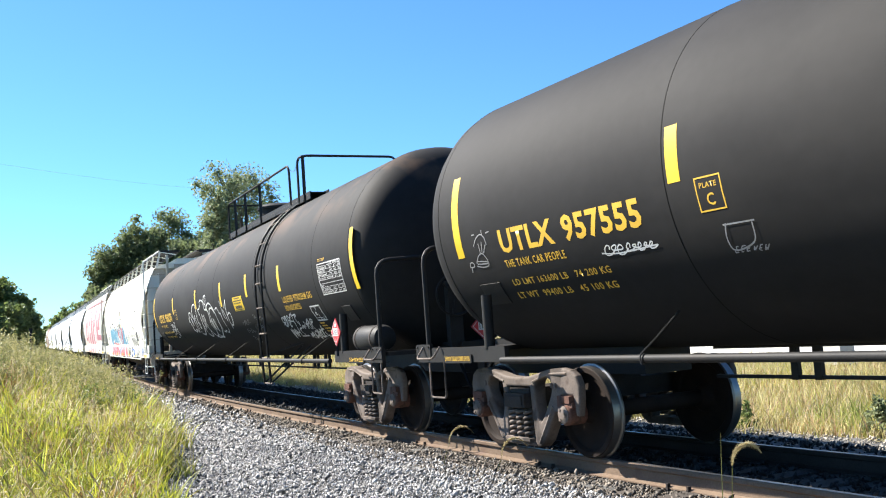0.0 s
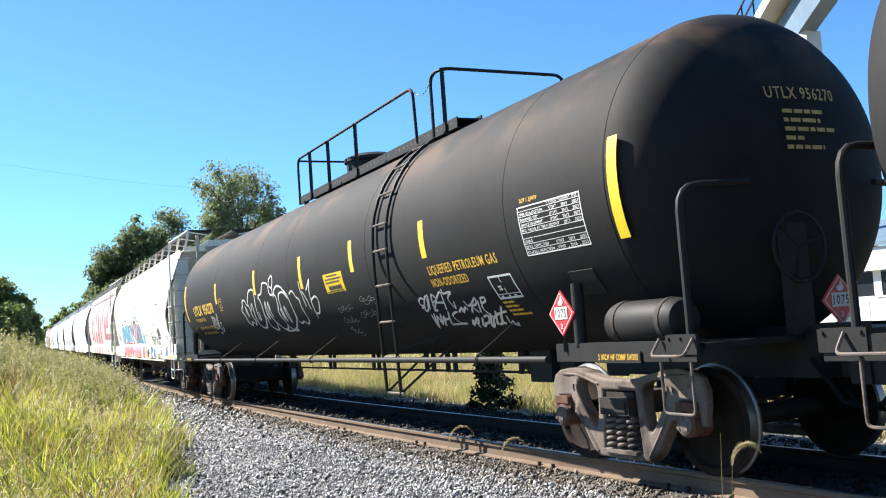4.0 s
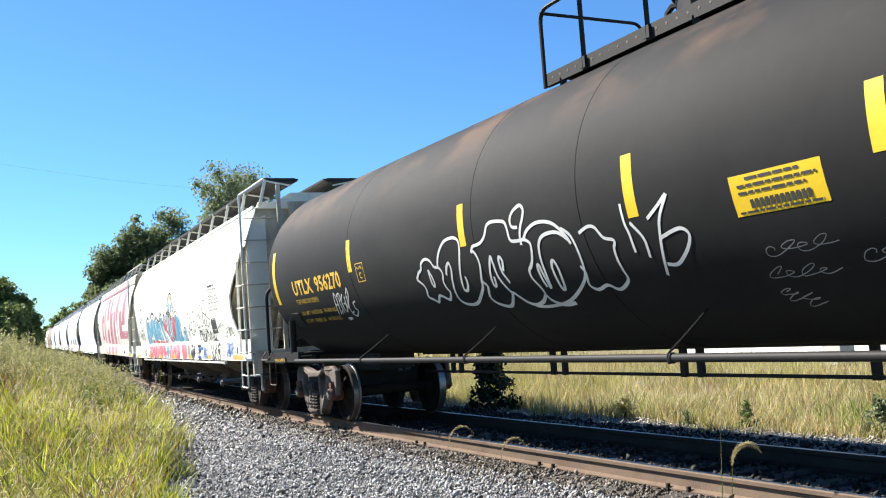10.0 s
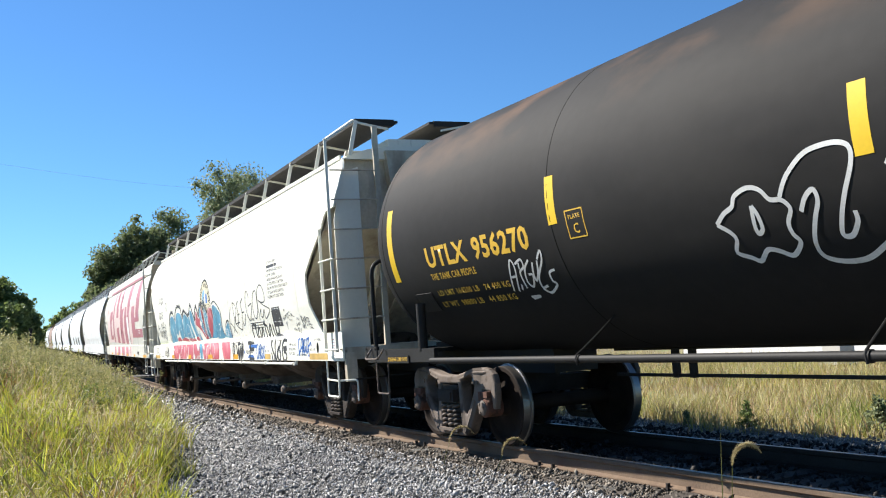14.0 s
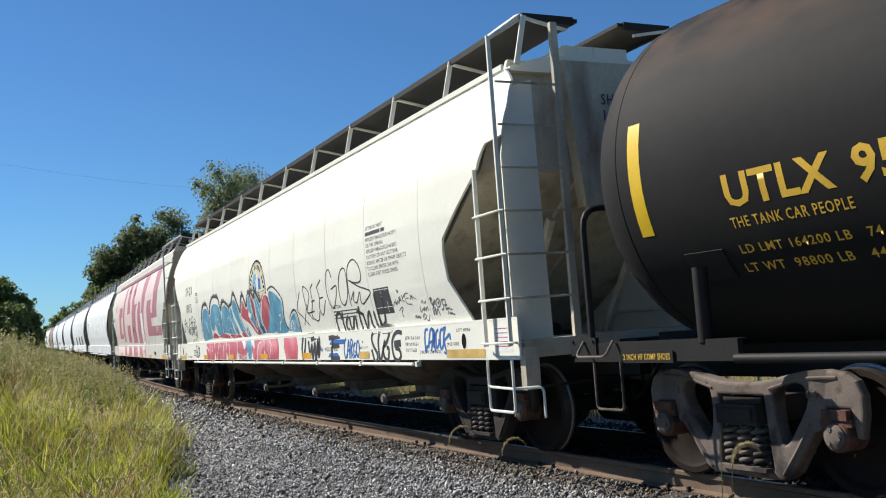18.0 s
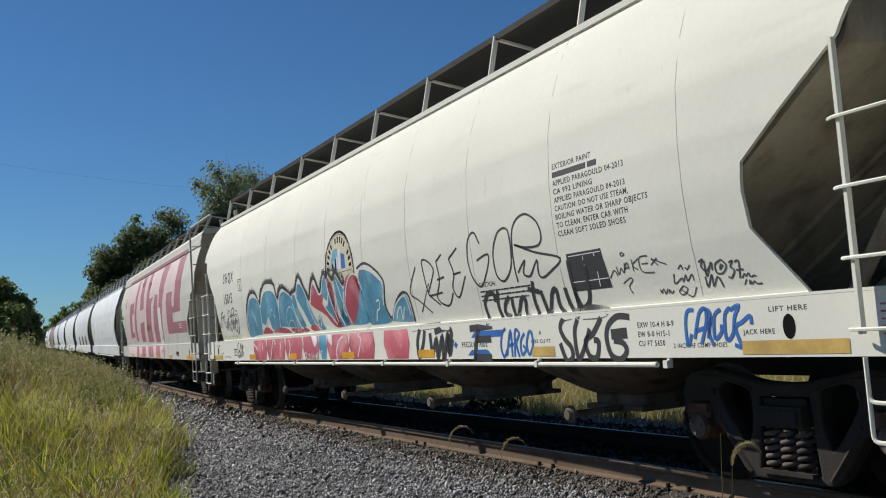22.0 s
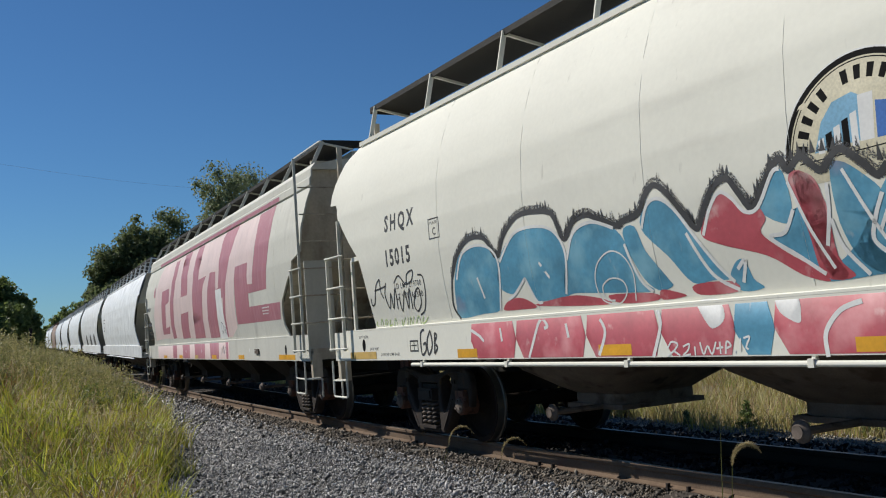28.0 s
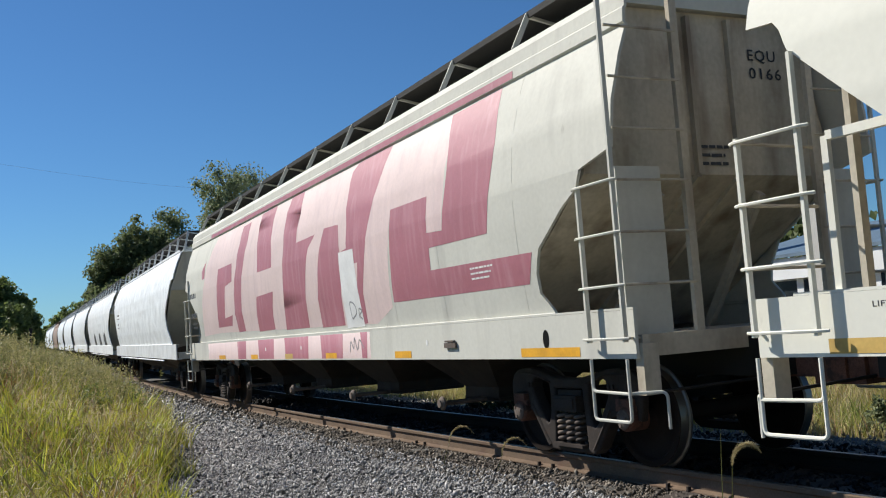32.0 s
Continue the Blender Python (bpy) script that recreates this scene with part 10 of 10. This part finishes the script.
strokes([[(-6.54, 1.35), (-6.6, 1.25), (-6.57, 1.1), (-6.47, 1.21), (-6.5, 1.37), (-6.54, 1.35)]], 0.03, 'graffiti_tag', round_wall, black_ink, hop_white, '', 0.005)
strokes([[(-6.39, 1.35), (-6.42, 1.11)]], 0.03, 'graffiti_tag', round_wall, black_ink, hop_white, '', 0.005)
strokes([[(-6.39, 1.35), (-6.34, 1.32), (-6.4, 1.24), (-6.34, 1.18), (-6.42, 1.11)]], 0.03, 'graffiti_tag', round_wall, black_ink, hop_white, '', 0.005)
patch([(-7.4, 1.6), (-7.21, 2.35), (-6.83, 2.99), (-6.51, 3.48), (-6.1, 3.84), (-0.5, 3.84), (2.96, 3.85), (4.18, 3.85), (5.94, 3.83), (6.05, 3.42), (5.93, 2.51), (5.53, 2.52), (5.52, 2.95), (4.44, 2.95), (4.25, 2.19), (4.21, 1.71), (3.6, 1.52), (-0.41, 1.57), (-5.6, 1.64)], 'painted_field', flat_wall, pink_paint, hop_pink, 'faded pink paint behind the letters', 0.002)
patch([(5.94, 3.83), (7.1, 3.85), (7.19, 3.23), (6.97, 2.34), (5.54, 2.34), (5.52, 2.08), (7.8, 2.06), (7.66, 1.76), (4.28, 1.77), (4.44, 2.95), (5.55, 2.95), (5.52, 2.52), (5.93, 2.5), (6.08, 3.18), (6.01, 3.57)], 'painted_letter', flat_wall, red_paint, hop_pink, 'faded red block letter', 0.004)
for outline in ([(2.89, 3.85), (4.14, 3.85), (4.04, 3.62), (3.88, 3.27), (3.64, 2.85), (3.49, 2.48), (3.27, 1.95), (3.25, 1.54), (2.99, 1.53), (3.0, 1.81), (3.19, 2.39), (2.54, 2.39), (2.59, 2.61), (2.79, 2.63), (2.8, 2.95), (2.75, 3.37), (2.71, 3.75)],
                [(1.79, 3.04), (2.43, 3.02), (2.5, 2.66), (2.56, 2.41), (2.5, 2.41), (2.38, 1.92), (2.34, 1.54), (1.31, 1.54), (1.32, 1.99), (1.48, 2.5), (1.65, 2.84)],
                [(-0.41, 3.85), (0.31, 3.85), (0.42, 3.45), (0.36, 2.98), (1.35, 3.0), (1.02, 2.82), (0.89, 2.56), (0.73, 2.11), (0.66, 1.56), (-0.65, 1.56), (-0.54, 2.0), (-0.43, 2.58), (-0.38, 3.06), (-0.46, 3.57)],
                [(-2.36, 3.84), (-1.34, 3.85), (-1.29, 3.48), (-1.17, 3.05), (-1.11, 2.7), (-2.1, 2.69), (-2.17, 3.16), (-2.31, 3.6)],
                [(-2.29, 2.24), (-1.14, 2.27), (-1.33, 1.83), (-1.34, 1.59), (-2.44, 1.58), (-2.44, 1.88)],
                [(-3.75, 3.77), (-3.14, 3.79), (-3.05, 3.36), (-3.22, 2.93), (-3.38, 2.49), (-3.53, 2.04), (-3.46, 1.62), (-4.03, 1.61), (-4.12, 2.01), (-4.02, 2.41), (-3.8, 2.98), (-3.72, 3.44)],
                [(-5.48, 3.04), (-4.21, 3.06), (-4.14, 2.68), (-4.78, 2.61), (-5.04, 1.94), (-4.33, 1.98), (-4.51, 1.76), (-5.78, 1.76)],
                [(-7.23, 3.12), (-6.86, 3.35), (-6.91, 2.95), (-7.18, 2.93)]):
    patch(outline, 'painted_letter', flat_wall, red_paint, hop_pink, 'faded red block letter', 0.004)
patch([(-6.9, 3.885), (7.35, 3.885), (7.35, 3.965), (-6.9, 3.965)], 'painted_band', flat_wall, red_paint, hop_pink, 'faded red band under the roof edge', 0.004)
patch([(-7.0, 1.06), (3.35, 1.06), (3.35, 1.43), (-7.0, 1.43)], 'painted_field', flat_wall, pink_paint, hop_pink, '', 0.002)
for a, b in ((-4.15, -3.45), (-2.5, -1.42), (-0.72, 0.62), (1.26, 2.27), (3.02, 3.26)):
    patch([(a, 1.06), (b - 0.05, 1.06), (b, 1.43), (a - 0.03, 1.43)], 'painted_letter', flat_wall, red_paint, hop_pink, '', 0.004)


# ================= what moves =================
def motions():
    for car, start, half in MOVERS:
        walk(car, [(t, car_pose(gone(t) + start, half)) for t in HALVES])
    quarter = [0.25 * i for i in range(129)]
    for w in WHEELS:
        x, y, z = w.matrix_basis.translation
        walk(w, [(t, pose(x, y, z, 0, math.degrees((gone(t) - gone(0)) / 0.457), 0)) for t in quarter])


motions()
